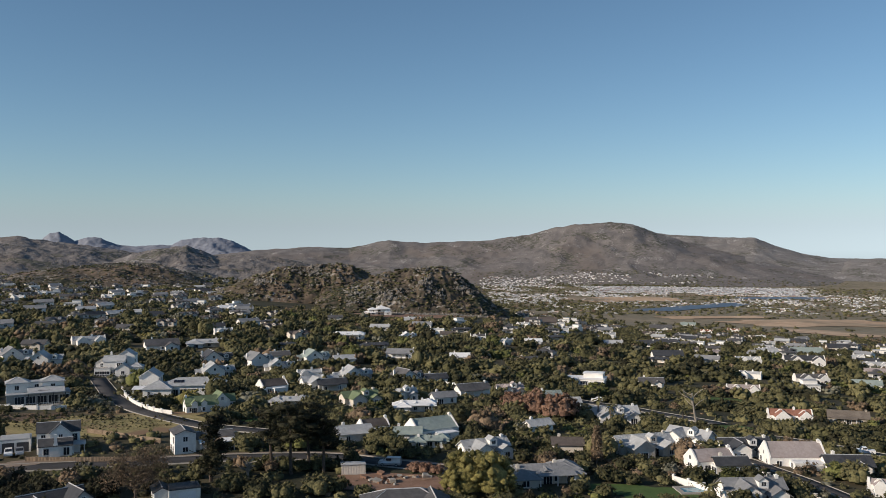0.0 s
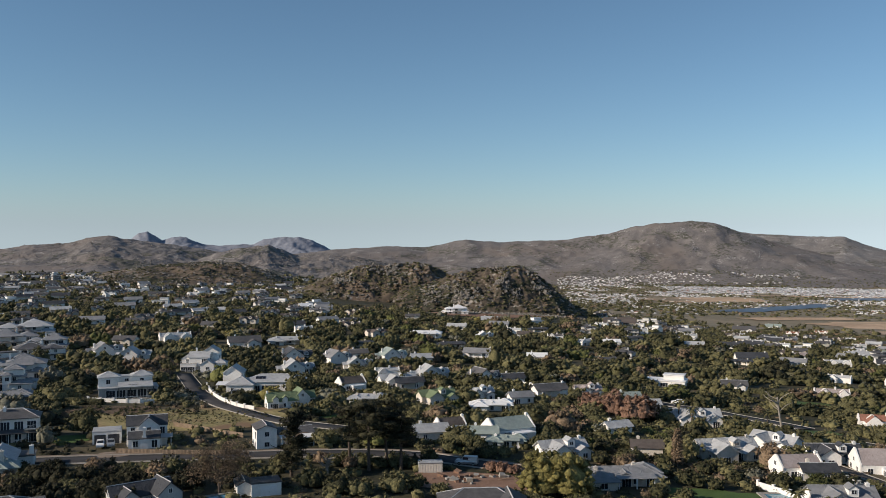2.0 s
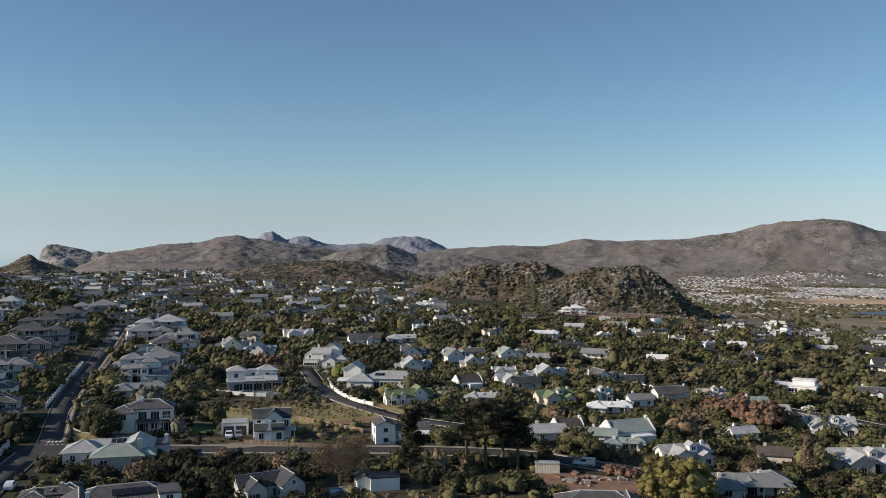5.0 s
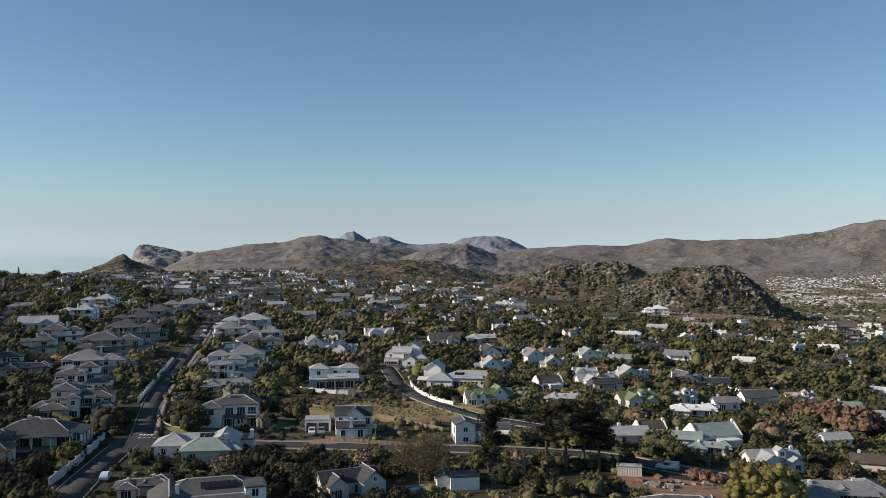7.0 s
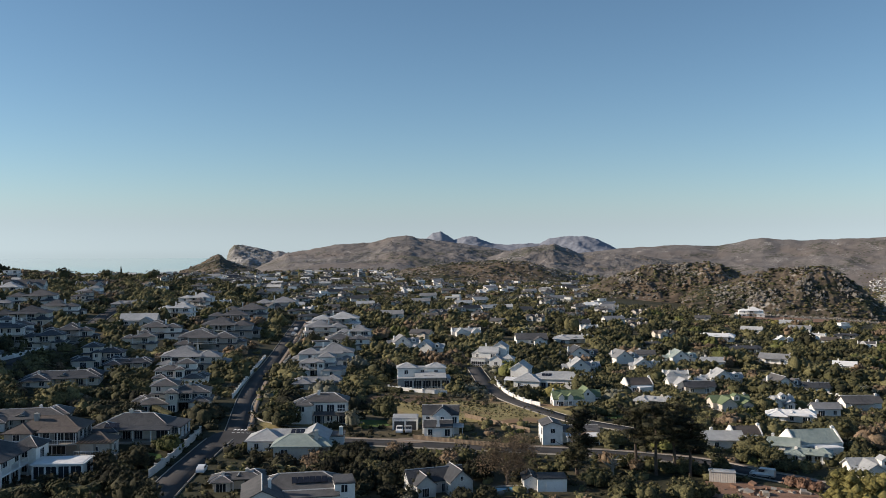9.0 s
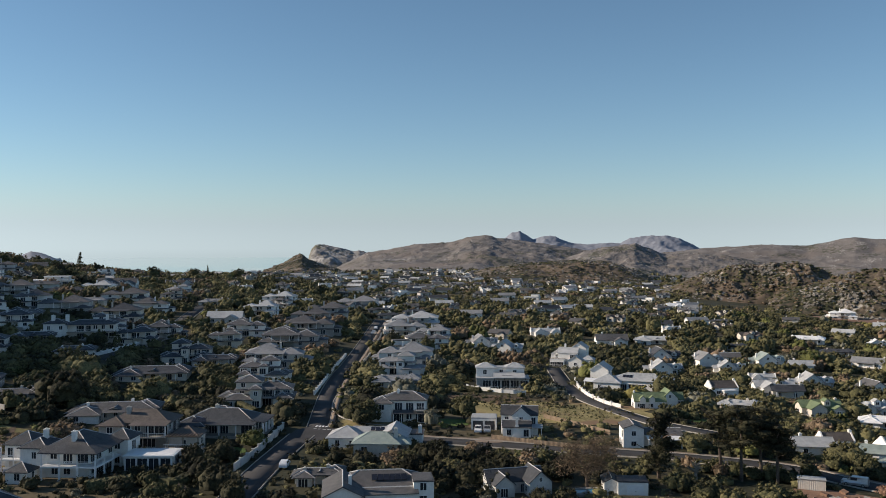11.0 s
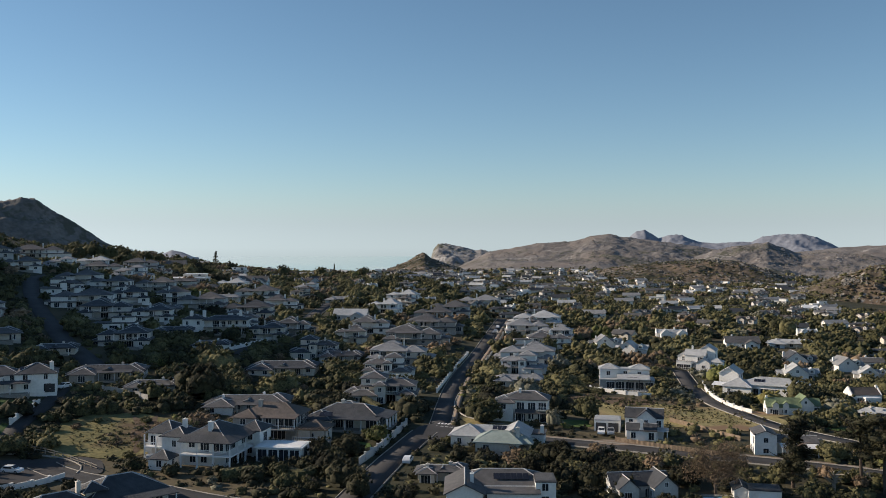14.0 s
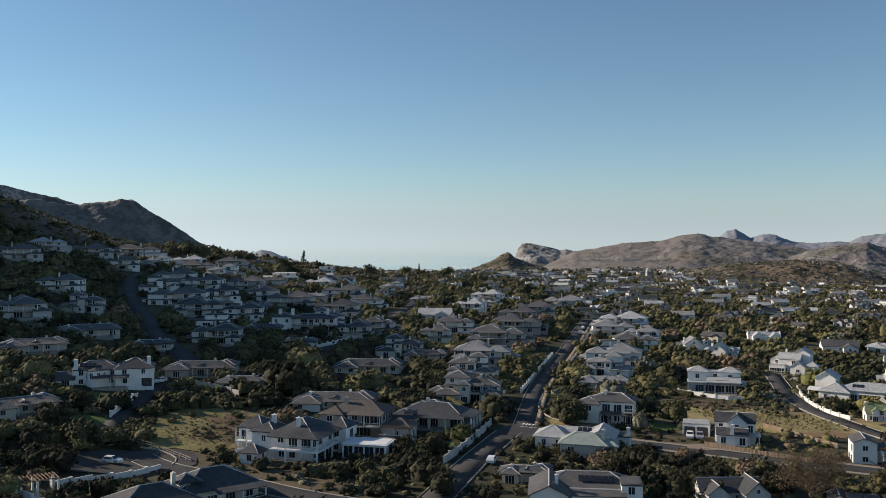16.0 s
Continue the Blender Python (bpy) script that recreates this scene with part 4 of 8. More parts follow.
        skirt(root, -g * w * 0.16, d * 0.1, w * 0.62, d * 0.7, 2.95, cover)
        skirt(root, g * w * 0.28, -d * 0.05, w * 0.4, d * 0.62, 2.75, cover, 0.7)
        block(root, -g * w * 0.12, d * 0.3, w * 0.26, d * 0.34, 7.3, "hip", "x", 26, sides=(0,), **o)
        block(root, g * w * 0.52, d * 0.12, w * 0.2, d * 0.4, 2.7, "hip", "y", 22, big=True, **o)
        chimney(root, g * w * 0.08, d * 0.2, 3, t + 0.9, walls)
    elif kind == "tiers":
        block(root, -g * w * 0.14, d * 0.1, w * 0.36, d * 0.5, 7.6, "hip", "y", 25, **o)
        t = block(root, g * w * 0.2, d * 0.12, w * 0.56, d * 0.56, 5.2, "hip", "x", 23, big=True, **o)
        block(root, -g * w * 0.28, -d * 0.26, w * 0.42, d * 0.4, 2.8, "hip", "x", 22, **o)
        block(root, g * w * 0.36, -d * 0.3, w * 0.26, d * 0.36, 3.2, "hip", "y", 26, **o)
        terrace(root, g * w * 0.1, -d * 0.26, w * 0.3, d * 0.2, 2.9, cover, True)
        skirt(root, -g * w * 0.14, d * 0.1, w * 0.36, d * 0.5, 5.2, cover, 0.7)
        skirt(root, g * w * 0.2, d * 0.12, w * 0.56, d * 0.56, 2.8, cover)
        block(root, -g * w * 0.44, d * 0.05, w * 0.24, d * 0.4, 3.0, "hip", "y", 24, **o)
        block(root, -g * w * 0.02, -d * 0.3, w * 0.16, d * 0.24, 6.0, "hip", "y", 28, **o)
        chimney(root, g * w * 0.2, d * 0.1, 3, t + 1.0, walls)
    elif kind == "ranch":
        t = block(root, 0, 0, w, d * 0.62, 2.7, "hip", "x", 24, over=0.8, **o)
        block(root, -w * 0.28, -d * 0.38, w * 0.34, d * 0.55, 2.7, "hip", "y", 24, over=0.7, **o)
        terrace(root, w * 0.15, -d * 0.42, w * 0.45, d * 0.24, 0.15, cover, False)
        chimney(root, w * 0.2, d * 0.05, 2, t + 0.7, walls)
        chimney(root, -w * 0.3, -d * 0.1, 2, t + 0.3, walls)
        block(root, w * 0.36, d * 0.18, w * 0.3, d * 0.6, 3.1, "hip", "y", 26, over=0.6, **o)
        block(root, w * 0.04, -d * 0.22, w * 0.2, d * 0.24, 2.9, "gable", "y", 24, over=0.5, **o)
    elif kind == "flat":
        block(root, 0, 0, w, d, 3.0, "flat", walls=walls, cover=cover, glass=glass, big=True, over=0.25)
        block(root, w * 0.2, d * 0.12, w * 0.5, d * 0.6, 2.0, "flat", walls=walls, cover=cover, z=3.34, glass=glass, over=0.3)
        terrace(root, -w * 0.2, -d * 0.62, w * 0.5, d * 0.22, 0.15, None, True)
    elif kind == "hut":
        t = block(root, 0, 0, w, d, 3.0, "gable", "x", 38, parapet=True, **o)
        block(root, w * 0.1, -d * 0.68, w * 0.5, d * 0.4, 2.3, "flat", walls=walls, cover="roof_white", over=0.1, glass=glass)
        chimney(root, w * 0.46, 0, 2, t + 0.7, walls)
    elif kind == "barn":
        t = block(root, 0, 0, w, d, 3.2, "gable", "x", 36, **o)
        chimney(root, w * 0.44, 0, 2, t + 0.6, walls)
        terrace(root, -w * 0.1, -d * 0.62, w * 0.6, d * 0.24, 0.15, cover, False)
    return root


# ---- houses of the near and middle ground: kind, bearing, range, width, turn, walls, roof ----
house("ranch", -68.3, 230, 16.5, 12, "cream_plaster", "roof_grey")
house("ranch", -67.5, 290, 18.2, 0, "pale_plaster", "roof_grey")
house("tiers", -64.7, 364, 15.1, -10, "pale_plaster", "roof_grey")
house("villa", -68.4, 337, 19.9, 8, "pale_plaster", "roof_grey")
house("ranch", -64.5, 321, 20.1, 5, "cream_plaster", "roof_grey")
house("ranch", -60.8, 304, 12.7, -10, "cream_plaster", "roof_dark")
house("ranch", -57.8, 272, 19.8, -12, "grey_plaster", "roof_dark")
house("villa", -68.4, 464, 22.6, 0, "pale_plaster", "roof_grey")
house("villa", -66.7, 515, 19.2, 0, "pale_plaster", "roof_light")
house("villa", -64.4, 547, 25.4, 0, "pale_plaster", "roof_grey")
house("villa", -61.7, 593, 30.0, -5, "white_plaster", "roof_grey")
house("villa", -59.4, 457, 20.8, -10, "white_plaster", "roof_grey")
house("villa", -58.1, 521, 21.7, -10, "cream_plaster", "roof_grey")
house("villa", -59.2, 393, 24.1, -8, "white_plaster", "roof_grey")
house("villa", -57.9, 370, 19.9, -8, "pale_plaster", "roof_dark")
house("villa", -56.8, 317, 16.9, -10, "pale_plaster", "roof_dark")
house("villa", -55.9, 578, 21.3, -10, "pale_plaster", "roof_grey")
house("cottage", -53.9, 635, 15.9, -10, "cream_plaster", "roof_grey")
house("flat", -53.2, 542, 25.8, -10, "cream_plaster", "roof_white")
house("villa", -55.0, 451, 19.0, -8, "pale_plaster", "roof_grey")
house("ranch", -52.3, 481, 16.8, -8, "cream_plaster", "roof_dark")
house("villa", -52.2, 414, 21.5, -10, "pale_plaster", "roof_grey")
house("ranch", -54.6, 387, 14.9, -8, "pale_plaster", "roof_grey")
house("ranch", -51.7, 321, 12.4, -10, "white_plaster", "roof_dark")
house("flat", -50.3, 663, 19.9, -8, "white_plaster", "roof_light")
house("cross", -49.3, 577, 23.5, -14, "white_plaster", "roof_grey")
house("villa", -48.8, 474, 22.7, -10, "white_plaster", "roof_grey")
house("villa", -49.4, 403, 22.8, -10, "cream_plaster", "roof_dark")
house("tiers", -46.0, 486, 13.0, -10, "cream_plaster", "roof_grey")
house("cape", -45.6, 611, 19.1, -10, "pale_plaster", "roof_brown")
house("cottage", -42.8, 406, 15.1, -10, "pale_plaster", "roof_light")
house("tiers", -45.1, 317, 16.1, -8, "cream_plaster", "roof_dark")
house("villa", -42.8, 348, 12.4, -8, "cream_plaster", "roof_grey")
house("ranch", -47.2, 288, 21.3, -10, "cream_plaster", "roof_dark")
house("ranch", -55.2, 257, 13.5, -12, "cream_plaster", "roof_grey")
house("ranch", -49.4, 240, 21.1, -12, "white_plaster", "roof_grey")
house("tiers", -40.7, 251, 19.1, -6, "cream_plaster", "roof_grey")
house("tiers", -40.4, 284, 15.3, -6, "white_plaster", "roof_grey")
house("villa", -39.7, 311, 20.5, -6, "cream_plaster", "roof_mid")
house("villa", -38.7, 357, 23.3, -6, "grey_plaster", "roof_grey")
house("villa", -37.5, 394, 22.6, -6, "grey_plaster", "roof_grey")
house("villa", -31.3, 413, 20.0, 4, "white_plaster", "roof_mid")
house("villa", -29.9, 374, 18.0, 10, "white_plaster", "roof_grey")
house("villa", -31.2, 333, 20.9, -4, "white_plaster", "roof_mid")
house("tiers", -31.6, 307, 15.0, -6, "white_plaster", "roof_mid")
house("flat", -32.0, 362, 13.0, 8, "white_plaster", "roof_grey")
house("villa", -29.4, 398, 15.0, -6, "white_plaster", "roof_mid")
house("ranch", -31.9, 283, 14.9, -4, "cream_plaster", "roof_mid")
house("ranch", -36.9, 175, 9.1, -6, "cream_plaster", "roof_grey")
house("villa", -30.6, 455, 24.4, -4, "white_plaster", "roof_light")
house("villa", -37.4, 430, 19.0, -6, "grey_plaster", "roof_grey")
house("loft", -26.2, 382, 9.8, 12, "white_plaster", "roof_mid")
house("loft", -24.6, 369, 9.7, -14, "white_plaster", "roof_light")
house("cape", -22.1, 435, 14.7, 10, "white_plaster", "roof_light")
house("cottage", -17.9, 427, 14.8, 10, "white_plaster", "roof_grey")
house("loft", -14.7, 368, 11.1, 15, "white_plaster", "roof_dark")
house("loft", -14.6, 329, 9.8, 12, "white_plaster", "roof_light")
house("ranch", -15.1, 438, 19.6, 0, "white_plaster", "roof_light")
house("loft", -12.0, 362, 9.7, 28, "white_plaster", "roof_mid")
house("cottage", -10.6, 381, 7.8, 10, "white_plaster", "roof_grey")
house("loft", -8.4, 377, 9.6, 20, "white_plaster", "roof_sage")
house("cottage", -6.5, 374, 8.7, 15, "white_plaster", "roof_light")
house("ranch", -10.0, 266, 10.3, -15, "cream_plaster", "roof_light")
house("hut", -11.1, 293, 9.0, 26, "white_plaster", "roof_brown")
house("cross", -8.0, 305, 12.6, 20, "white_plaster", "roof_light")
house("barn", -7.3, 301, 9.7, 15, "cream_plaster", "roof_dark")
house("loft", -5.8, 327, 9.8, 18, "white_plaster", "roof_light")
house("cross", -5.4, 272, 11.6, 26, "cream_plaster", "roof_green")
house("loft", -2.4, 322, 10.5, 31, "white_plaster", "roof_grey")
house("cottage", -0.5, 323, 8.0, 18, "white_plaster", "roof_dark")
house("cross", -2.6, 282, 8.5, 20, "white_plaster", "roof_light")
house("ranch", -1.9, 263, 11.9, 0, "white_plaster", "roof_white")
house("cottage", -0.0, 278, 7.4, 22, "white_plaster", "roof_mid")
house("hut", -0.8, 223, 12.0, 32, "white_plaster", "roof_sage")
house("hut", -4.6, 225, 7.4, 24, "white_plaster", "roof_brown")
house("cottage", -5.9, 217, 8.5, 16, "white_plaster", "roof_light")
house("cottage", -2.4, 217, 7.0, 0, "white_plaster", "roof_sage")
house("ranch", -0.9, 210, 8.4, -5, "white_plaster", "roof_sage")
house("barn", 1.9, 295, 11.2, 28, "white_plaster", "roof_grey")
house("cross", 4.4, 301, 8.8, 16, "white_plaster", "roof_pink")
house("cottage", 6.9, 297, 7.9, 21, "white_plaster", "roof_sage")
house("cottage", 8.2, 287, 7.0, 16, "white_plaster", "roof_light")
house("cross", 11.1, 268, 14.3, 15, "white_plaster", "roof_light")
house("flat", 9.3, 358, 15.6, -8, "white_plaster", "roof_white")
house("cottage", 6.2, 235, 7.0, 36, "white_plaster", "roof_light")
house("cross", 2.8, 199, 11.0, 28, "white_plaster", "roof_light")
house("ranch", 6.3, 181, 16.3, 15, "cream_plaster", "roof_mid")
house("cottage", 8.1, 210, 7.0, 5, "cream_plaster", "roof_brown")
house("cross", 13.0, 215, 14.0, 30, "cream_plaster", "roof_light")
house("cross", 15.7, 233, 11.3, -28, "white_plaster", "roof_light")
house("cross", 19.1, 223, 12.0, 22, "white_plaster", "roof_dark")
house("hut", 21.8, 219, 13.0, 20, "white_plaster", "roof_pink")
house("cottage", 24.8, 217, 9.9, 20, "white_plaster", "roof_dark")
house("hut", 17.0, 201, 9.5, 30, "white_plaster", "roof_pink")
house("cottage", 18.2, 199, 7.0, 20, "cream_plaster", "roof_dark")
house("cross", 19.6, 177, 11.5, 22, "white_plaster", "roof_mid")
house("cape", 27.0, 196, 7.0, 10, "white_plaster", "roof_pink")
house("cape", 21.7, 301, 13.6, 12, "white_plaster", "roof_red")
house("barn", 24.9, 314, 12.0, 4, "stone_wall", "thatch")
house("cape", 19.0, 369, 12.8, 8, "white_plaster", "roof_pink")
house("cape", 19.3, 510, 13.6, 15, "white_plaster", "roof_light")
house("cottage", 17.1, 550, 10.0, 25, "white_plaster", "roof_pink")
house("barn", 14.4, 525, 17.3, 15, "white_plaster", "roof_dark")
house("cottage", 20.3, 592, 14.1, 20, "white_plaster", "roof_light")
house("cape", 22.9, 446, 15.3, 22, "white_plaster", "roof_grey")
house("cape", 22.5, 548, 22.7, 12, "white_plaster", "roof_dark")
house("barn", 22.6, 634, 20.4, 18, "white_plaster", "roof_sage")
house("cape", 25.1, 634, 16.3, 18, "white_plaster", "roof_light")
house("cape", 26.3, 584, 19.1, 20, "white_plaster", "roof_light")
house("cottage", 26.5, 524, 13.0, 10, "cream_plaster", "roof_pink")
house("barn", 25.9, 442, 12.2, 8, "white_plaster", "roof_sage")
house("cottage", 24.3, 737, 15.1, 15, "cream_plaster", "roof_dark")
house("cottage", -14.0, 696, 10.6, 16, "white_plaster", "roof_white")
house("villa", -4.2, 694, 18.1, 5, "white_plaster", "roof_white")
house("cottage", -2.0, 634, 11.8, 0, "white_plaster", "roof_light")
house("ranch", -6.3, 498, 19.1, -5, "white_plaster", "roof_white")
house("loft", -2.3, 510, 7.0, 10, "white_plaster", "roof_white")
house("ranch", -4.5, 448, 13.7, 0, "cream_plaster", "roof_dark")
house("cottage", 0.3, 531, 8.9, 0, "white_plaster", "roof_brown")
house("cape", 2.3, 521, 9.2, 5, "white_plaster", "roof_grey")
house("cottage", 5.9, 514, 9.5, 10, "white_plaster", "roof_white")
house("cape", 7.7, 660, 11.4, 10, "white_plaster", "roof_light")
house("barn", 6.4, 705, 24.6, 0, "stone_wall", "roof_brown")
house("cottage", 1.1, 398, 8.7, 0, "white_plaster", "roof_white")
house("cottage", 14.0, 1086, 26.3, 0, "white_plaster", "roof_grey")
house("cottage", 15.7, 1345, 21.7, 0, "white_plaster", "roof_sage")
house("cape", 16.8, 1035, 13.5, 0, "white_plaster", "roof_red")
house("cape", 18.4, 1108, 14.2, 0, "white_plaster", "roof_red")
house("cape", -8.7, 326, 9.2, 10, "white_plaster", "roof_light")
house("loft", -10.6, 343, 8.1, 8, "white_plaster", "roof_light")
house("cottage", 13.4, 371, 9.7, 8, "white_plaster", "roof_grey")
house("villa", -55.2, 367, 16.0, -8, "white_plaster", "roof_dark")
house("ranch", -54.0, 342, 13.8, -8, "cream_plaster", "roof_dark")
house("villa", -47.3, 438, 16.9, -10, "white_plaster", "roof_grey")
house("villa", -46.5, 366, 13.7, -10, "pale_plaster", "roof_dark")
house("ranch", -43.5, 309, 14.4, -8, "pale_plaster", "roof_dark")
house("villa", -48.2, 352, 14.9, -8, "cream_plaster", "roof_dark")
house("villa", -62.6, 506, 19.5, -4, "white_plaster", "roof_grey")
house("villa", -36.4, 466, 22.7, -6, "pale_plaster", "roof_grey")
house("villa", -34.4, 548, 26.5, -6, "white_plaster", "roof_mid")
house("villa", -41.5, 374, 16.2, -6, "white_plaster", "roof_grey")

for b_, r_, w_, walls_, cover_ in ((-60.3, 428, 17, "white_plaster", "roof_grey"), (-57.6, 440, 18, "white_plaster", "roof_grey"), (-56.6, 408, 16, "white_plaster", "roof_dark"), (-56.4, 500, 20, "white_plaster", "roof_mid"), (-54.0, 424, 16, "white_plaster", "roof_grey"),
                                   (-53.6, 502, 18, "white_plaster", "roof_grey"), (-51.0, 446, 16, "cream_plaster", "roof_mid"), (-50.4, 520, 18, "white_plaster", "roof_light"), (-60.4, 540, 20, "white_plaster", "roof_mid"), (-57.4, 346, 15, "white_plaster", "roof_dark"),
                                   (-49.9, 372, 15, "white_plaster", "roof_grey"), (-58.6, 560, 20, "white_plaster", "roof_light"), (-66.0, 400, 18, "white_plaster", "roof_grey"), (-45.6, 540, 17, "white_plaster", "roof_mid"), (-43.4, 470, 16, "cream_plaster", "roof_mid"),
                                   (-40.6, 440, 16, "white_plaster", "roof_light"), (-39.4, 505, 18, "white_plaster", "roof_light")):
    house(("villa", "flat", "tiers", "ranch")[int(r_ / 2) % 4], b_, r_, w_, -18 + (int(r_) * 7) % 35, walls_, cover_)

# ---- houses with a form of their own ----
def gabled_corner_house():
    """White two-storey house with a cross gable, a lower front wing and a flared chimney."""
    root = house_root(-23.8, 216, -2, 7.5, "white gabled house with dark slate roofs and flared chimney", 0.2)
    DETAIL[0] = RIDGES[0] = True
    o = dict(walls="white_plaster", cover="roof_dark", over=0.25)
    block(root, 0, 2.5, 11.2, 5.6, 6.0, "gable", "x", 38, glass=0, **o)
    block(root, 0.6, 0.6, 5.6, 4.0, 6.0, "gable", "y", 39, glass=0, **o)
    block(root, -0.6, -2.4, 8.6, 3.8, 3.1, "gable", "x", 40, glass=0, **o)
    v = [(-1.9, -4.45, -1), (0.7, -4.45, -1), (0.7, -3.9, -1), (-1.9, -3.9, -1), (-1.5, -4.45, 2.2), (0.3, -4.45, 2.2), (0.3, -3.9, 2.2), (-1.5, -3.9, 2.2), (-1.0, -4.45, 4.0), (-0.2, -4.45, 4.0), (-0.2, -3.7, 4.0), (-1.0, -3.7, 4.0), (-1.0, -4.45, 6.0), (-0.2, -4.45, 6.0), (-0.2, -3.7, 6.0), (-1.0, -3.7, 6.0)]
    f = []
    for k in (0, 4, 8):
        f += [(k, k + 1, k + 5, k + 4), (k + 1, k + 2, k + 6, k + 5), (k + 2, k + 3, k + 7, k + 6), (k + 3, k, k + 4, k + 7)]
    f += [(12, 13, 14, 15), (3, 2, 1, 0)]
    mesh_object("chimney", v, f, "white_plaster", root, "flared white chimney breast")
    for x, y, z, w, h in ((-3.9, -0.3, 3.9, 1.1, 1.5), (0.6, -1.4, 4.3, 1.0, 1.2), (4.3, -0.3, 3.4, 1.3, 1.9), (-3.0, -4.3, 0.8, 1.3, 1.6), (2.2, -4.3, 0.5, 1.5, 2.0)):
        wall_window(root, x, y, z, 0, w, h)
    wall_window(root, 5.6, 2.6, 0.9, 90, 1.3, 1.4)
    wall_window(root, -5.6, 2.6, 3.6, -90, 1.1, 1.4)
    terrace(root, 5.4, -1.8, 3.0, 3.0, 0.2, "roof_light", False)
    root.scale = (0.8, 0.8, 0.84)


def white_garage():
    root = house_root(-26.1, 223, -2, 4.5, "flat-roofed white double garage beside a driveway")
    block(root, 0, 0, 6.4, 6.0, 2.7, "flat", cover="roof_light", over=0.05, glass=0)
    for s in (-1, 1):
        door = mesh_object("garage_door", *box(s * 1.5 - 1.25, -3.05, 0, s * 1.5 + 1.25, -2.99, 2.2), "roof_dark", root, "dark sectional garage door")
        mesh_object("handle", *box(s * 1.5 - 0.2, -3.09, 0.8, s * 1.5 + 0.2, -3.051, 0.86), "white_paint", door)


def long_hall():
    """Long white building with a hipped front pavilion and a tall gabled wing."""
    root = house_root(-16.6, 294, -8, 12, "long white hall with pale hipped metal roof and pavilion", 0.3)
    o = dict(walls="white_plaster", cover="roof_light")
    block(root, 3.5, 1.0, 19, 9.5, 3.4, "hip", "x", 20, glass=1, big=True, **o)
    block(root, -7.0, -3.0, 8.5, 8.5, 3.0, "hip", "x", 24, **o)
    block(root, -11.0, 6.0, 6.0, 8.0, 5.6, "gable", "y", 33, **o)
    panels(root, -1.0, -1.4, 4.2, 3, 20)
    terrace(root, -12.6, -3.6, 4.0, 4.0, 0.1, "roof_white", False)


def stepped_white_house():
    root = house_root(-20.4, 342, -10, 9, "stepped white house with pale gable roofs and terraces", 0.3)
    DETAIL[0] = RIDGES[0] = True
    o = dict(walls="white_plaster", cover="roof_light", over=0.25)
    block(root, -1.0, -1.0, 7.5, 6.0, 5.4, "gable", "x", 30, big=True, **o)
    block(root, 2.6, 3.0, 6.0, 7.0, 7.0, "gable", "y", 32, **o)
    block(root, -5.6, 1.5, 4.5, 5.5, 4.6, "gable", "y", 34, **o)
    block(root, -4.5, -5.0, 5.5, 3.6, 3.0, "flat", walls="white_plaster", cover="roof_white", over=0.05, big=True)
    block(root, 2.4, -4.8, 5.0, 4.0, 3.0, "gable", "y", 34, **o)
    block(root, 6.8, -3.4, 4.6, 5.0, 3.4, "hip", "x", 26, **o)
    terrace(root, -4.5, -5.0, 5.4, 3.4, 3.36, None, True)
    terrace(root, -1.0, -7.6, 12.0, 2.0, 0.4, None, True)
    chimney(root, -2.4, -0.6, 4, 8.4)


def glass_front_house():
    """Modern house: white upper floor with three small hipped roofs over a glazed, deep-roofed lower floor."""
    root = house_root(-25.0, 284, 2, 10, "modern white house with glazed lower floor and terrace", 0.2)
    DETAIL[0] = RIDGES[0] = True
    o = dict(walls="white_plaster", cover="roof_light", over=0.35)
    block(root, 0.5, 1.5, 17, 8, 3.0, "flat", walls="grey_plaster", cover="roof_light", over=0.2, glass=0)
    block(root, -5.0, 3.2, 6.0, 5.5, 2.9, "hip", "x", 24, z=3.34, **o)
    block(root, 4.6, 3.2, 6.0, 5.5, 2.9, "hip", "x", 24, z=3.34, **o)
    block(root, 0, 3.6, 4.2, 4.5, 2.6, "flat", walls="white_plaster", cover="roof_light", z=3.34, over=0.1)
    v = [(-2.5, -4.6, 3.5), (7.6, -4.6, 3.5), (7.6, 0.4, 4.6), (-2.5, 0.4, 4.6)]
    v += [(a, b, c + 0.2) for a, b, c in v]
    mesh_object("lean_to_roof", v, [(0, 3, 2, 1), (4, 5, 6, 7), (0, 1, 5, 4), (1, 2, 6, 5), (2, 3, 7, 6), (3, 0, 4, 7)], "roof_light", root)
    panels(root, 2.0, -2.0, 3.92, 3, 12)
    for k in range(5):
        wall_window(root, -4.6 + k * 3.0, -2.5, 0.15, 0, 2.5, 2.4, 2)
    for k in range(4):
        mesh_object("post", *box(-2.4 + k * 3.3, -4.4, -0.2, -2.2 + k * 3.3, -4.2, 3.6), "dark_metal", root)
    terrace(root, 1.5, -4.6, 17, 3.6, 0.1, None, True)


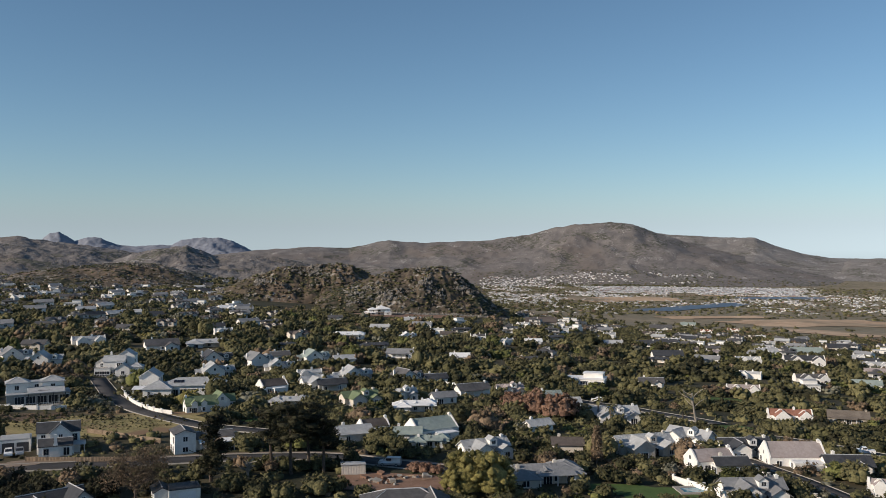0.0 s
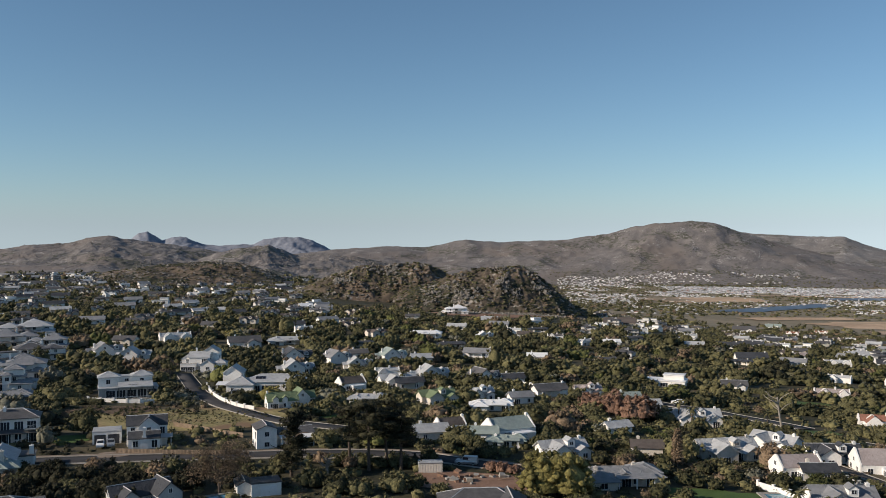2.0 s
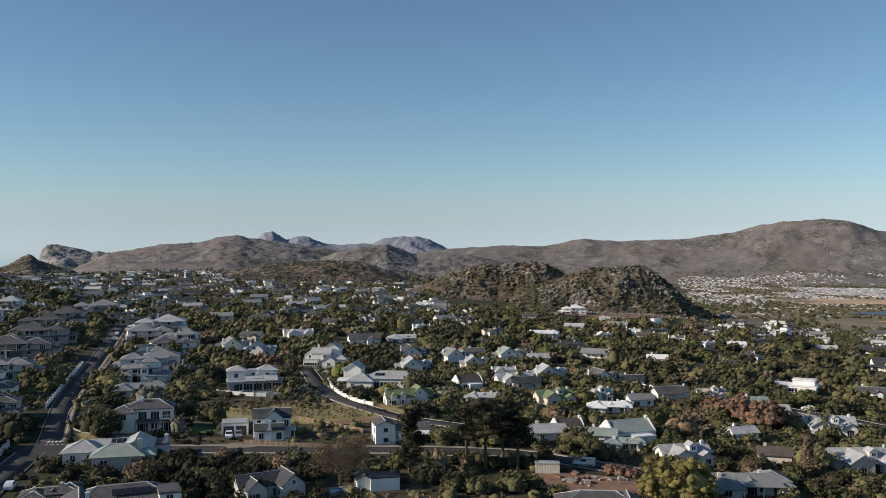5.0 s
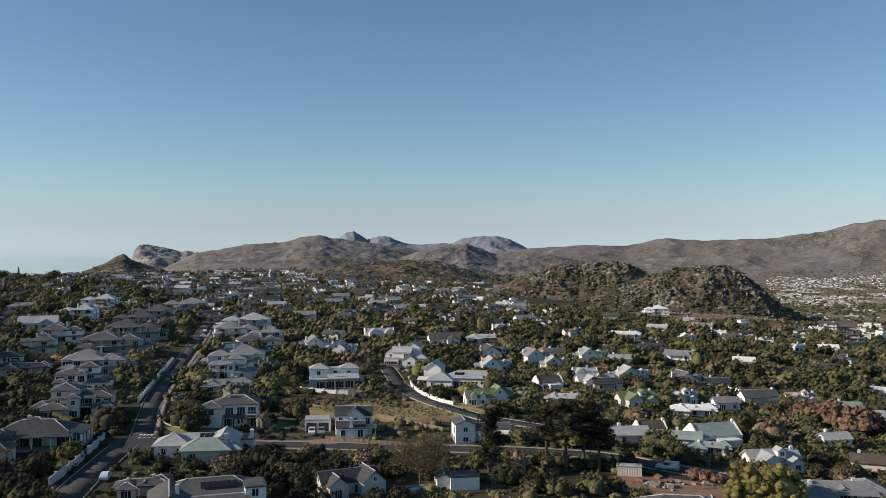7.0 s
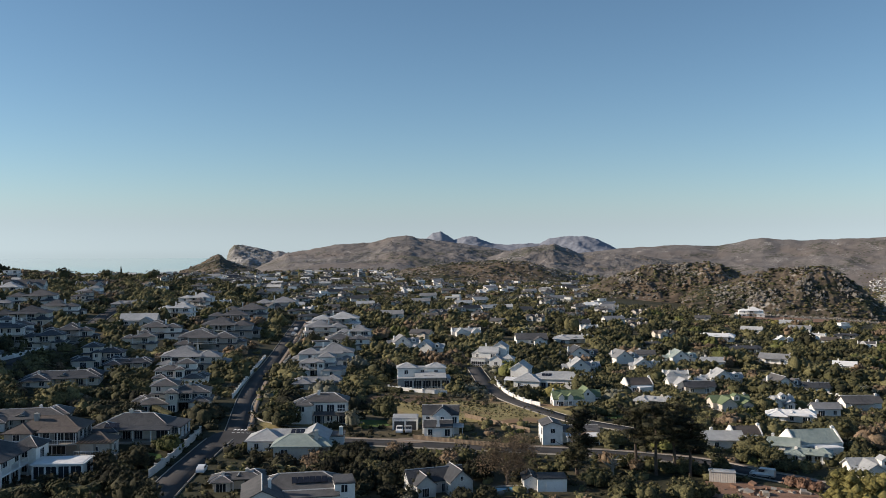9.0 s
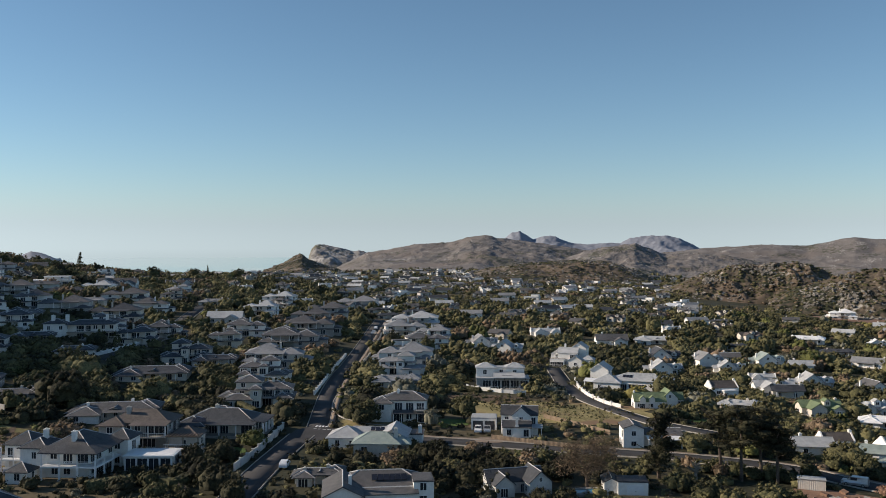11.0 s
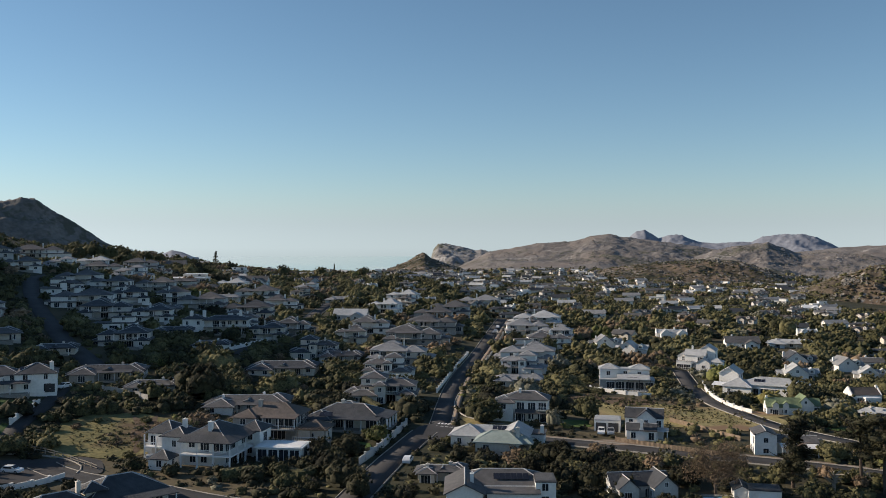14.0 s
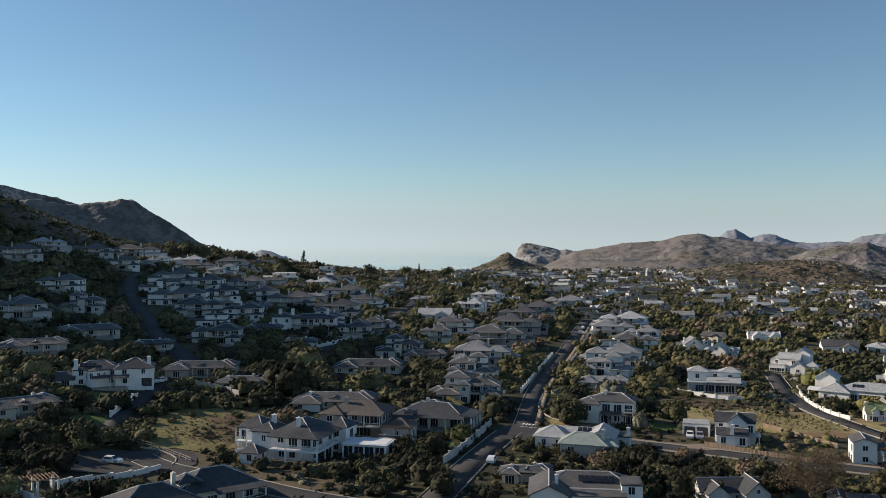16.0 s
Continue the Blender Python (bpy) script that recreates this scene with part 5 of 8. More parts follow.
def balcony_house():
    """Two-storey house under hipped grey roofs, with a veranda roof between the floors."""
    root = house_root(-31.6, 231, -6, 8.5, "pale grey two-storey house with hipped roof and veranda", 0.1)
    DETAIL[0] = RIDGES[0] = True
    o = dict(walls="white_plaster", cover="roof_grey", over=0.5)
    block(root, 1.2, 1.2, 11.2, 7.0, 5.9, "hip", "x", 24, big=True, **o)
    block(root, -4.6, -0.6, 5.2, 6.0, 5.2, "hip", "y", 26, **o)
    v = [(-1.6, -4.4, 2.5), (7.0, -4.4, 2.5), (7.0, -2.2, 3.2), (-1.6, -2.2, 3.2)]
    v += [(a, b, c + 0.15) for a, b, c in v]
    mesh_object("veranda_roof", v, [(0, 3, 2, 1), (4, 5, 6, 7), (0, 1, 5, 4), (1, 2, 6, 5), (2, 3, 7, 6), (3, 0, 4, 7)], "roof_grey", root)
    for k in range(5):
        mesh_object("post", *box(-1.5 + k * 2.1, -4.2, -0.2, -1.34 + k * 2.1, -4.04, 2.6), "white_paint", root)
    terrace(root, 5.6, -3.2, 3.0, 1.8, 3.4, None, True)
    chimney(root, -0.6, 0.4, 4, 8.1)


def green_roof_house():
    root = house_root(-15.2, 260, 14, 7.0, "long white house with green roof and gabled dormers", 0.2)
    DETAIL[0] = RIDGES[0] = True
    root.scale = (0.75, 0.75, 0.78)
    o = dict(walls="white_plaster", cover="roof_green", over=0.3)
    block(root, -2.0, 0.5, 12, 6.0, 3.0, "gable", "x", 42, **o)
    for x in (-5.0, -1.4):
        block(root, x, -2.4, 2.2, 1.2, 3.9, "gable", "y", 42, **o)
    block(root, 6.0, 3.0, 6.0, 8.0, 3.8, "gable", "y", 42, **o)
    block(root, 8.5, 4.5, 7.0, 5.0, 3.0, "gable", "x", 40, **o)
    chimney(root, -7.6, 0.5, 0, 6.4)


def big_veranda_villa():
    """The large white villa: hipped slate roofs, a veranda of two floors round its corner, a garage wing and a garden pavilion."""
    root = house_root(-52.0, 196, -27, 12, "large white villa with dark hipped roofs and double verandas", 0.2)
    DETAIL[0] = RIDGES[0] = True
    o = dict(walls="white_plaster", cover="roof_dark", over=0.5)
    block(root, 2.0, 1.0, 9.0, 11.0, 6.2, "hip", "y", 27, big=True, **o)
    block(root, -5.2, -1.2, 5.4, 7.0, 6.2, "hip", "y", 26, **o)
    block(root, -10.6, 3.2, 5.8, 7.5, 5.9, "hip", "x", 26, glass=0, **o)
    block(root, 7.6, 8.4, 5.0, 6.0, 6.0, "hip", "x", 26, **o)
    block(root, -14.6, 4.0, 2.4, 5.0, 2.8, "gable", "y", 24, glass=0, **o)
    # veranda: floors, skirt roof, columns and rails along the front and the right side
    for z, thick in ((0.0, 0.5), (2.95, 0.3)):
        mesh_object("balcony_floor", *joined(box(-2.6, -6.9, z - thick, 8.9, -4.5, z + 0.02), box(6.5, -4.5, z - thick, 8.9, 5.0, z + 0.02)), "white_paint", root)
    v = [(-2.9, -7.3, 5.55), (9.3, -7.3, 5.55), (9.3, 5.2, 5.55), (6.4, 5.2, 6.5), (6.4, -4.4, 6.5), (-2.9, -4.4, 6.5)]
    v += [(a, b, c + 0.15) for a, b, c in v]
    mesh_object("veranda_roof", v, [(0, 5, 4, 1), (1, 4, 3, 2), (6, 7, 10, 11), (7, 8, 9, 10), (0, 1, 7, 6), (1, 2, 8, 7), (2, 3, 9, 8), (5, 0, 6, 11)], "roof_dark", root)
    spots = [(-2.4, -6.7), (1.3, -6.7), (5.0, -6.7), (8.7, -6.7), (8.7, -2.8), (8.7, 1.0), (8.7, 4.8)]
    for x, y in spots:
        mesh_object("column", *joined(box(x - 0.16, y - 0.16, -0.4, x + 0.16, y + 0.16, 2.64), box(x - 0.24, y - 0.24, -0.4, x + 0.24, y + 0.24, 0.3)), "white_paint", root)
        mesh_object("post", *box(x - 0.1, y - 0.1, 2.98, x + 0.1, y + 0.1, 5.62), "white_paint", root)
    rail = [box(-2.5, -6.76, 3.9, 8.76, -6.68, 4.0), box(-2.5, -6.74, 3.1, 8.76, -6.7, 3.16), box(8.68, -6.6, 3.9, 8.76, 4.9, 4.0), box(8.7, -6.6, 3.1, 8.74, 4.9, 3.16)]
    rail += [box(-2.4 + 0.4 * k, -6.74, 3.161, -2.35 + 0.4 * k, -6.7, 3.899) for k in range(28)] + [box(8.7, -6.4 + 0.4 * k, 3.161, 8.74, -6.35 + 0.4 * k, 3.899) for k in range(28)]
    mesh_object("railing", *joined(*rail), "white_paint", root)
    # garage wing with a loggia above the door
    mesh_object("loggia_floor", *box(-13.6, -2.2, 2.75, -7.95, -0.56, 3.0), "white_paint", root)
    bars = [box(-13.6, -2.2, 3.9, -7.95, -2.12, 4.0)] + [box(-13.5 + 0.45 * k, -2.18, 3.001, -13.45 + 0.45 * k, -2.14, 3.899) for k in range(13)]
    mesh_object("railing", *joined(*bars), "white_paint", root)
    for x in (-13.5, -10.8, -8.1):
        mesh_object("post", *box(x - 0.12, -2.16, -0.4, x + 0.12, -1.92, 5.6), "white_paint", root)
    for x in (-12.2, -9.4):
        wall_window(root, x, -0.55, 3.1, 0, 1.3, 2.0)
    door = mesh_object("garage_door", *box(-12.6, -0.62, 0, -9.2, -0.56, 2.3), "cream_plaster", root, "cream garage door")
    mesh_object("handle", *box(-11.1, -0.66, 0.9, -10.7, -0.621, 0.97), "dark_metal", door)
    block(root, -5.8, -7.8, 4.4, 4.0, 2.6, "hip", "x", 32, glass=2, walls="white_plaster", cover="roof_dark", over=0.4)
    chimney(root, -4.6, -0.6, 4, 9.0, "white_plaster", 0.85)
    chimney(root, 2.4, -2.6, 4, 9.1, "white_plaster", 0.85)


def brown_balcony_house():
    """Two-storey house under a brown hipped roof, with a deep front balcony and a terraced wing."""
    root = house_root(-47.6, 213, -20, 9, "dark two-storey house with brown hipped roof and balcony", 0.1)
    DETAIL[0] = RIDGES[0] = True
    o = dict(walls="grey_plaster", cover="roof_brown", over=0.7)
    block(root, -1.0, 1.5, 14.0, 8.5, 5.8, "hip", "x", 25, big=True, **o)
    block(root, -6.5, -1.5, 5.5, 6.0, 5.4, "hip", "y", 25, **o)
    terrace(root, 2.5, -4.4, 8.0, 3.2, 2.9, "roof_brown", True, "white_paint")
    skirt(root, -1.0, 1.5, 14.0, 8.5, 2.9, "roof_brown", 1.0)
    block(root, 10.2, -2.0, 6.5, 6.0, 3.2, "hip", "x", 25, walls="cream_plaster", cover="roof_brown", over=0.6)
    terrace(root, 11.0, -6.6, 8.5, 3.2, 0.9, None, True)
    for k in range(3):
        mesh_object("column", *box(7.4 + k * 3.4, -8.0, 0.91, 7.8 + k * 3.4, -7.6, 3.4), "stone_wall", root)
    beams = [box(7.0, -8.0, 3.41, 15.2, -7.8, 3.6)] + [box(7.3 + 0.8 * k, -8.3, 3.601, 7.42 + 0.8 * k, -4.9, 3.75) for k in range(10)]
    mesh_object("pergola_roof", *joined(*beams), "timber", root)
    chimney(root, -4.0, 0.0, 4, 8.6, "grey_plaster", 0.9)


def veranda_ranch():
    """Low house under a wide dark hipped roof, its end a white-columned veranda above the street."""
    root = house_root(-43.0, 220, -18, 11, "low house with dark hipped roof and white-columned veranda", 0.0)
    DETAIL[0] = RIDGES[0] = True
    o = dict(walls="cream_plaster", cover="roof_dark", over=0.7)
    block(root, 0.0, 2.0, 16.0, 9.0, 3.4, "hip", "x", 24, big=True, **o)
    block(root, -6.0, -3.5, 6.5, 6.0, 3.0, "hip", "y", 24, **o)
    block(root, -1.5, 5.5, 6.0, 5.0, 4.2, "hip", "x", 24, glass=0, **o)
    terrace(root, 3.0, -4.0, 12.5, 3.6, 0.3, "roof_dark", False)
    terrace(root, 9.6, 1.4, 3.0, 9.0, 0.3, None, True)
    for k in range(4):
        y = -2.8 + 2.9 * k
        mesh_object("column", *box(10.6, y - 0.22, 0.301, 11.04, y + 0.22, 3.0), "white_paint", root)
    v = [(7.9, -3.4, 3.5), (11.4, -3.4, 3.0), (11.4, 6.4, 3.0), (7.9, 6.4, 3.5)]
    v += [(a, b, c + 0.16) for a, b, c in v]
    mesh_object("veranda_roof", v, [(0, 3, 2, 1), (4, 5, 6, 7), (0, 1, 5, 4), (1, 2, 6, 5), (2, 3, 7, 6), (3, 0, 4, 7)], "roof_dark", root)
    panels(root, -4.0, -4.9, 3.7, 3, 24)
    chimney(root, -2.0, 2.2, 3, 6.3, "cream_plaster", 0.8)


def pale_roofs_house():
    """House of several pale hipped roofs stepping round a court, with a white chimney."""
    root = house_root(-33.3, 202, -8, 9, "house under several pale hipped metal roofs with chimneys", 0.0)
    DETAIL[0] = RIDGES[0] = True
    o = dict(walls="white_plaster", cover="roof_light", over=0.6)
    block(root, -6.5, 1.0, 7.5, 7.0, 2.9, "hip", "y", 25, **o)
    block(root, 0.0, 3.6, 10.0, 5.5, 3.0, "gable", "x", 20, **o)
    block(root, 4.5, 1.0, 6.0, 9.0, 3.4, "gable", "y", 27, **o)
    block(root, 8.6, 4.0, 4.5, 5.0, 2.8, "flat", walls="white_plaster", cover="roof_grey", over=0.3)
    block(root, 1.5, -5.2, 10.0, 6.5, 3.0, "hip", "x", 27, walls="cream_plaster", cover="roof_sage", over=0.6)
    block(root, 6.6, -4.6, 4.0, 4.5, 2.7, "hip", "y", 26, walls="cream_plaster", cover="roof_sage", over=0.6)
    panels(root, 0.6, 2.0, 3.75, 3, 20)
    chimney(root, 5.6, -5.4, 2, 5.6, "cream_plaster", 0.8)
    chimney(root, 10.4, 2.2, 1, 4.8, "white_plaster", 0.8)


def hip_solar_house():
    """Long white house on the slope with hipped dark roofs, a rounded bay, tall end chimneys and solar panels."""
    root = house_root(-63.2, 259, -4, 12, "long white two-storey house with dark hipped roof and chimneys", 0.0)
    o = dict(walls="white_plaster", cover="roof_dark", over=0.4)
    DETAIL[0] = RIDGES[0] = True
    block(root, -3.5, 1.0, 12.0, 8.0, 4.7, "hip", "x", 25, **o)
    block(root, 6.5, 0.0, 10.0, 9.0, 4.9, "hip", "x", 25, **o)
    bay = []
    for k in range(9):
        a = math.pi * (1 + k / 8)
        bay += [(-3.6 + 2.4 * math.cos(a), -2.9 + 2.0 * math.sin(a), z) for z in (-1.0, 4.4)]
    bay += [(-3.6, -2.9, 5.3)]
    faces = [(2 * k, 2 * k + 2, 2 * k + 3, 2 * k + 1) for k in range(8)]
    mesh_object("bay", bay[:18], faces, "white_plaster", root)
    mesh_object("bay_roof", [(x * 1.0, y - 0.15 if z < 5 else y, z + 0.01) for x, y, z in bay[1:18:2] + bay[18:]], [(k, k + 1, 9) for k in range(8)], "roof_dark", root)
    for k in range(1, 8, 2):
        a = math.pi * (1 + k / 8)
        wall_window(root, -3.6 + 2.42 * math.cos(a), -2.9 + 2.02 * math.sin(a), 2.4, math.degrees(a) + 90 - 360, 0.8, 1.5)
    terrace(root, 0.4, -5.4, 9.0, 2.4, 0.1, "roof_dark", False)
    block(root, -11.2, -1.0, 4.5, 7.0, 2.4, "gable", "x", 26, **o)
    door = mesh_object("garage_door", *box(8.6, -4.6, -0.2, 11.0, -4.52, 2.0), "dark_metal", root, "dark garage door")
    mesh_object("handle", *box(9.6, -4.64, 0.7, 10.0, -4.601, 0.76), "white_paint", door)
    chimney(root, -8.6, -2.6, 0, 7.4, "white_plaster", 1.0)
    chimney(root, 10.2, -2.6, 3, 7.6, "white_plaster", 1.0)
    panels(root, -5.6, -1.2, 5.6, 4, 25)
    panels(root, 4.6, -2.0, 5.85, 4, 25)


def dark_roof_house():
    """Dark-roofed house below the turning circle, seen mostly as its roofs."""
    root = house_root(-58.8, 162, 20, 12, "wide house under dark ribbed hipped roofs with verandas", 0.0)
    DETAIL[0] = RIDGES[0] = True
    o = dict(walls="cream_plaster", cover="roof_dark", over=0.7)
    block(root, -6.0, 0.0, 13.0, 9.0, 3.0, "hip", "x", 26, **o)
    block(root, 6.0, 2.5, 14.0, 9.5, 3.4, "hip", "x", 27, **o)
    block(root, 0.5, 1.0, 3.0, 3.0, 5.0, "hip", "y", 30, glass=0, **o)
    terrace(root, 9.0, -3.6, 9.0, 2.4, 0.2, "roof_dark", True)
    chimney(root, -2.0, 0.5, 3, 6.4, "cream_plaster", 0.7)


def solar_roof_house():
    root = house_root(-33.4, 160, 2, 12, "grey-roofed house with a row of solar panels", 0.0)
    DETAIL[0] = RIDGES[0] = True
    o = dict(walls="white_plaster", cover="roof_grey", over=0.5)
    block(root, 1.5, 2.0, 16.0, 8.0, 3.6, "hip", "x", 24, **o)
    block(root, -5.5, -1.5, 6.5, 11.0, 3.4, "gable", "y", 26, **o)
    block(root, 9.0, -1.0, 3.6, 6.0, 4.6, "flat", walls="white_plaster", cover="roof_grey", over=0.1)
    block(root, 3.0, -3.0, 9.0, 4.0, 3.0, "gable", "x", 14, **o)
    panels(root, 3.0, -0.2, 4.5, 6, 24)
    chimney(root, -4.2, -3.5, 3, 6.0, "white_plaster", 0.6)


def dark_gables_house():
    root = house_root(-23.7, 168, 20, 8, "house with crossing dark slate gables and tall windows", 0.0)
    DETAIL[0] = RIDGES[0] = True
    root.scale = (0.74, 0.74, 0.78)
    o = dict(walls="pale_plaster", cover="roof_dark", over=0.35)
    block(root, -2, 1, 15, 6, 3.0, "gable", "x", 38, **o)
    block(root, 3.0, -2.0, 6, 9, 3.4, "gable", "y", 40, glass=2, **o)
    block(root, -6, -1.5, 5, 7, 3.0, "gable", "y", 38, **o)


def low_garage():
    root = house_root(-16.6, 170, 8, 5, "low white garage with flat dark roof", 0.0)
    root.scale = (0.7, 0.7, 0.8)
    block(root, 0, 0, 8.0, 6.5, 3.0, "flat", walls="white_plaster", cover="roof_dark", over=0.15, glass=0)
    door = mesh_object("garage_door", *box(-1.6, -3.32, 0, 2.8, -3.26, 2.4), "white_paint", root, "white panelled garage door")
    mesh_object("handle", *box(0.4, -3.36, 0.9, 0.8, -3.321, 0.97), "dark_metal", door)
    block(root, -5.5, 2.0, 4.0, 7.0, 2.6, "gable", "y", 24, walls="white_plaster", cover="roof_dark", glass=0)


def pool_pavilion():
    root = house_root(-47.2, 194, -18, 6, "low white pavilion with bright flat roof and glass wall", 0.0)
    DETAIL[0] = RIDGES[0] = True
    block(root, 0, 0, 10.0, 6.5, 2.9, "flat", walls="white_plaster", cover="roof_white", over=0.3, glass=0)
    for k in range(4):
        wall_window(root, -3.6 + k * 2.4, -3.25, 0.1, 0, 2.0, 2.5, 1)
    wall_window(root, 5.0, 0.0, 0.1, 90, 2.4, 2.5, 2)


def balcony_row_house():
    """White villa on the slope: solid white wing with two chimneys and a long balconied wing."""
    root = house_root(-51.4, 354, -10, 12, "white villa with twin chimneys and long glazed balconies", 0.3)
    block(root, -8.0, 0, 8.0, 8.0, 6.2, "hip", "x", 20, walls="white_plaster", cover="roof_dark")
    block(root, 4.5, 1.5, 17.0, 7.0, 5.8, "hip", "x", 18, walls="white_plaster", cover="roof_dark", big=True)
    terrace(root, 4.5, -3.4, 17.0, 3.0, 3.0, "roof_dark", True)
    terrace(root, 4.5, -3.8, 19.0, 3.6, 0.2, None, True)
    chimney(root, -9.0, -1.5, 4, 9.0, "white_plaster", 1.2)
    chimney(root, -4.6, 1.0, 4, 9.0, "white_plaster", 1.2)
    chimney(root, 9.5, 1.0, 4, 8.8, "white_plaster", 1.0)


def grey_roof_low_house():
    root = house_root(-2.6, 155, 6, 9, "low house under wide grey hipped roofs", 0.0)
    block(root, 0, 0, 14, 8, 2.8, "hip", "x", 24, walls="cream_plaster", cover="roof_grey", over=0.6)
    block(root, 5, -2.5, 6, 7, 2.8, "gable", "y", 28, walls="cream_plaster", cover="roof_grey", over=0.5)


def pine_side_house():
    root = house_root(-15.7, 210, 10, 8, "white two-storey house with grey roof beside dark pine", 0.2)
    o = dict(walls="white_plaster", cover="roof_grey", over=0.3)
    root.scale = (0.85, 0.85, 0.78)
    DETAIL[0] = RIDGES[0] = True
    block(root, -4.0, 0, 5.5, 8.0, 6.0, "gable", "y", 22, **o)
    block(root, 4.0, 2.0, 11.0, 6.5, 3.6, "gable", "x", 22, **o)
    terrace(root, 4.5, -3.0, 9.0, 3.0, 0.2, "roof_white", False)


for make in (gabled_corner_house, white_garage, long_hall, stepped_white_house, glass_front_house, balcony_house, green_roof_house, big_veranda_villa, brown_balcony_house, veranda_ranch, pale_roofs_house, hip_solar_house, dark_roof_house,
             solar_roof_house, dark_gables_house, low_garage, pool_pavilion, balcony_row_house, grey_roof_low_house, pine_side_house):
    make()


# ---- garden walls and fences ----
def garden_wall(points, high, label, mat="white_plaster", gap=4.0, name="garden_wall", pier=0.45, thick=0.22):
    """A wall along a line of (bearing, range) with piers as parts and panels stepping with the ground."""
    line = smooth_line(polar(points), gap)
    root = new(name)
    p0 = Vector((line[0][0], line[0][1], float(ground_at(*line[0]))))
    root.matrix_basis = Matrix.Translation(p0)
    tagged(root, label, "wall")
    for a, c in zip(line[:-1], line[1:]):
        za, zc = float(ground_at(*a)), float(ground_at(*c))
        ang = math.degrees(math.atan2(c[1] - a[1], c[0] - a[0]))
        length = math.hypot(*(c - a))
        m = pose(a[0] - p0.x, a[1] - p0.y, 0, 0, 0, ang)
        zt = max(za, zc) - p0.z + high
        zb = min(za, zc) - p0.z - 0.5
        v, f = box(pier / 2 - 0.02, -thick / 2, zb, length - pier / 2 + 0.02, thick / 2, zt - 0.25)
        mesh_object("panel", [m @ Vector(q) for q in v], f, mat, root)
        v, f = joined(box(-pier / 2, -pier / 2, za - p0.z - 0.5, pier / 2, pier / 2, zt), box(-pier / 2 - 0.07, -pier / 2 - 0.07, zt + 0.001, pier / 2 + 0.07, pier / 2 + 0.07, zt + 0.1))
        mesh_object("pier", [m @ Vector(q) for q in v], f, mat, root)
    for q in smooth_line(polar(points), 2.0):
        ROADS.append((q[0], q[1], 0.6))


def timber_fence(points, high, label, name="timber_fence", mat="fence_timber"):
    """Upright boards on posts along a line of (bearing, range)."""
    line = smooth_line(polar(points), 2.4)
    root = new(name)
    p0 = Vector((line[0][0], line[0][1], float(ground_at(*line[0]))))
    root.matrix_basis = Matrix.Translation(p0)
    tagged(root, label, "fence")
    for a, c in zip(line[:-1], line[1:]):
        za, zc = float(ground_at(*a)) - p0.z, float(ground_at(*c)) - p0.z
        d = (c - a) / np.hypot(*(c - a))
        L = float(np.hypot(*(c - a)))
        m = pose(a[0] - p0.x, a[1] - p0.y, 0, 0, 0, math.degrees(math.atan2(d[1], d[0])))
        v, f = box(-0.07, -0.07, za - 0.5, 0.07, 0.07, za + high + 0.1)
        mesh_object("post", [m @ Vector(q) for q in v], f, mat, root)
        n = int(L / 0.3)
        v, f = [], []
        for k in range(2 * n + 1):
            x, y = 0.08 + (L - 0.16) * k / (2 * n), -0.05 if k % 2 else -0.01
            zz = za + (zc - za) * k / (2 * n)
            v += [(x, y, zz - 0.1), (x, y, zz + high + 0.05 * math.sin(k * 2.3)), (x, 0.03, zz + high), (x, 0.03, zz - 0.1)]
        for k in range(2 * n):
            for j in range(4):
                f.append((4 * k + j, 4 * k + 4 + j, 4 * k + 4 + (j + 1) % 4, 4 * k + (j + 1) % 4))
        mesh_object("fence_panel", [m @ Vector(q) for q in v], f, mat, root)
    for q in smooth_line(polar(points), 2.0):
        ROADS.append((q[0], q[1], 0.3))


def give_way_line():
    """White broken line across the mouth of the climbing street."""
    p, q = spot(-37.3, 220.5), spot(-35.5, 218.5)
    u, w = spot(-37.15, 223.2), spot(-36.3, 222.6)
    for k in range(10):
        c = p.lerp(q, (k + 0.5) / 6) if k < 6 else u.lerp(w, (k - 5.5) / 4)
        bar = box(-0.4, -0.15, 0, 0.4, 0.15, 0.012) if k < 6 else box(-0.25, -0.8, 0, 0.25, 0.8, 0.012)
        m = pose(c.x, c.y, float(ground_at(c.x, c.y)) + 0.215, 0, 0, math.degrees(math.atan2(q.y - p.y, q.x - p.x)))
        ob = mesh_object("road_marking", [m @ Vector(v) for v in bar[0]], bar[1], "white_paint", None)
        tagged(ob, "white give-way line painted on asphalt", "road marking", kind="structure")


give_way_line()
# white wall given the greyer plaster that carries its shade
garden_wall([(-39.2, 220), (-40.2, 207), (-41.2, 196), (-42.4, 185)], 1.9, "tall white plastered wall with piers along the street", "pale_plaster")
garden_wall([(-20.2, 301), (-19.9, 286), (-19.3, 273), (-18.2, 261), (-17.2, 256)], 1.4, "curved white plastered wall beside the lane")
garden_wall([(-52.5, 303), (-51.3, 313), (-49.1, 335), (-47.6, 352), (-46.6, 366)], 1.6, "stepped white wall with piers along the slope")
garden_wall([(-66.5, 178), (-65.0, 181), (-62.2, 185), (-60.1, 191)], 1.3, "low white wall with piers round the turning circle")
garden_wall([(-68.2, 172), (-67.0, 166), (-65.0, 162)], 1.5, "white garden wall with piers below a pergola")
garden_wall([(-37.2, 262), (-36.35, 290), (-35.65, 318), (-35.05, 345)], 1.3, "white garden wall climbing beside the street")
garden_wall([(-34.2, 318), (-33.6, 345), (-33.1, 380), (-32.8, 410)], 1.1, "pale garden wall along the footpath", "cream_plaster")
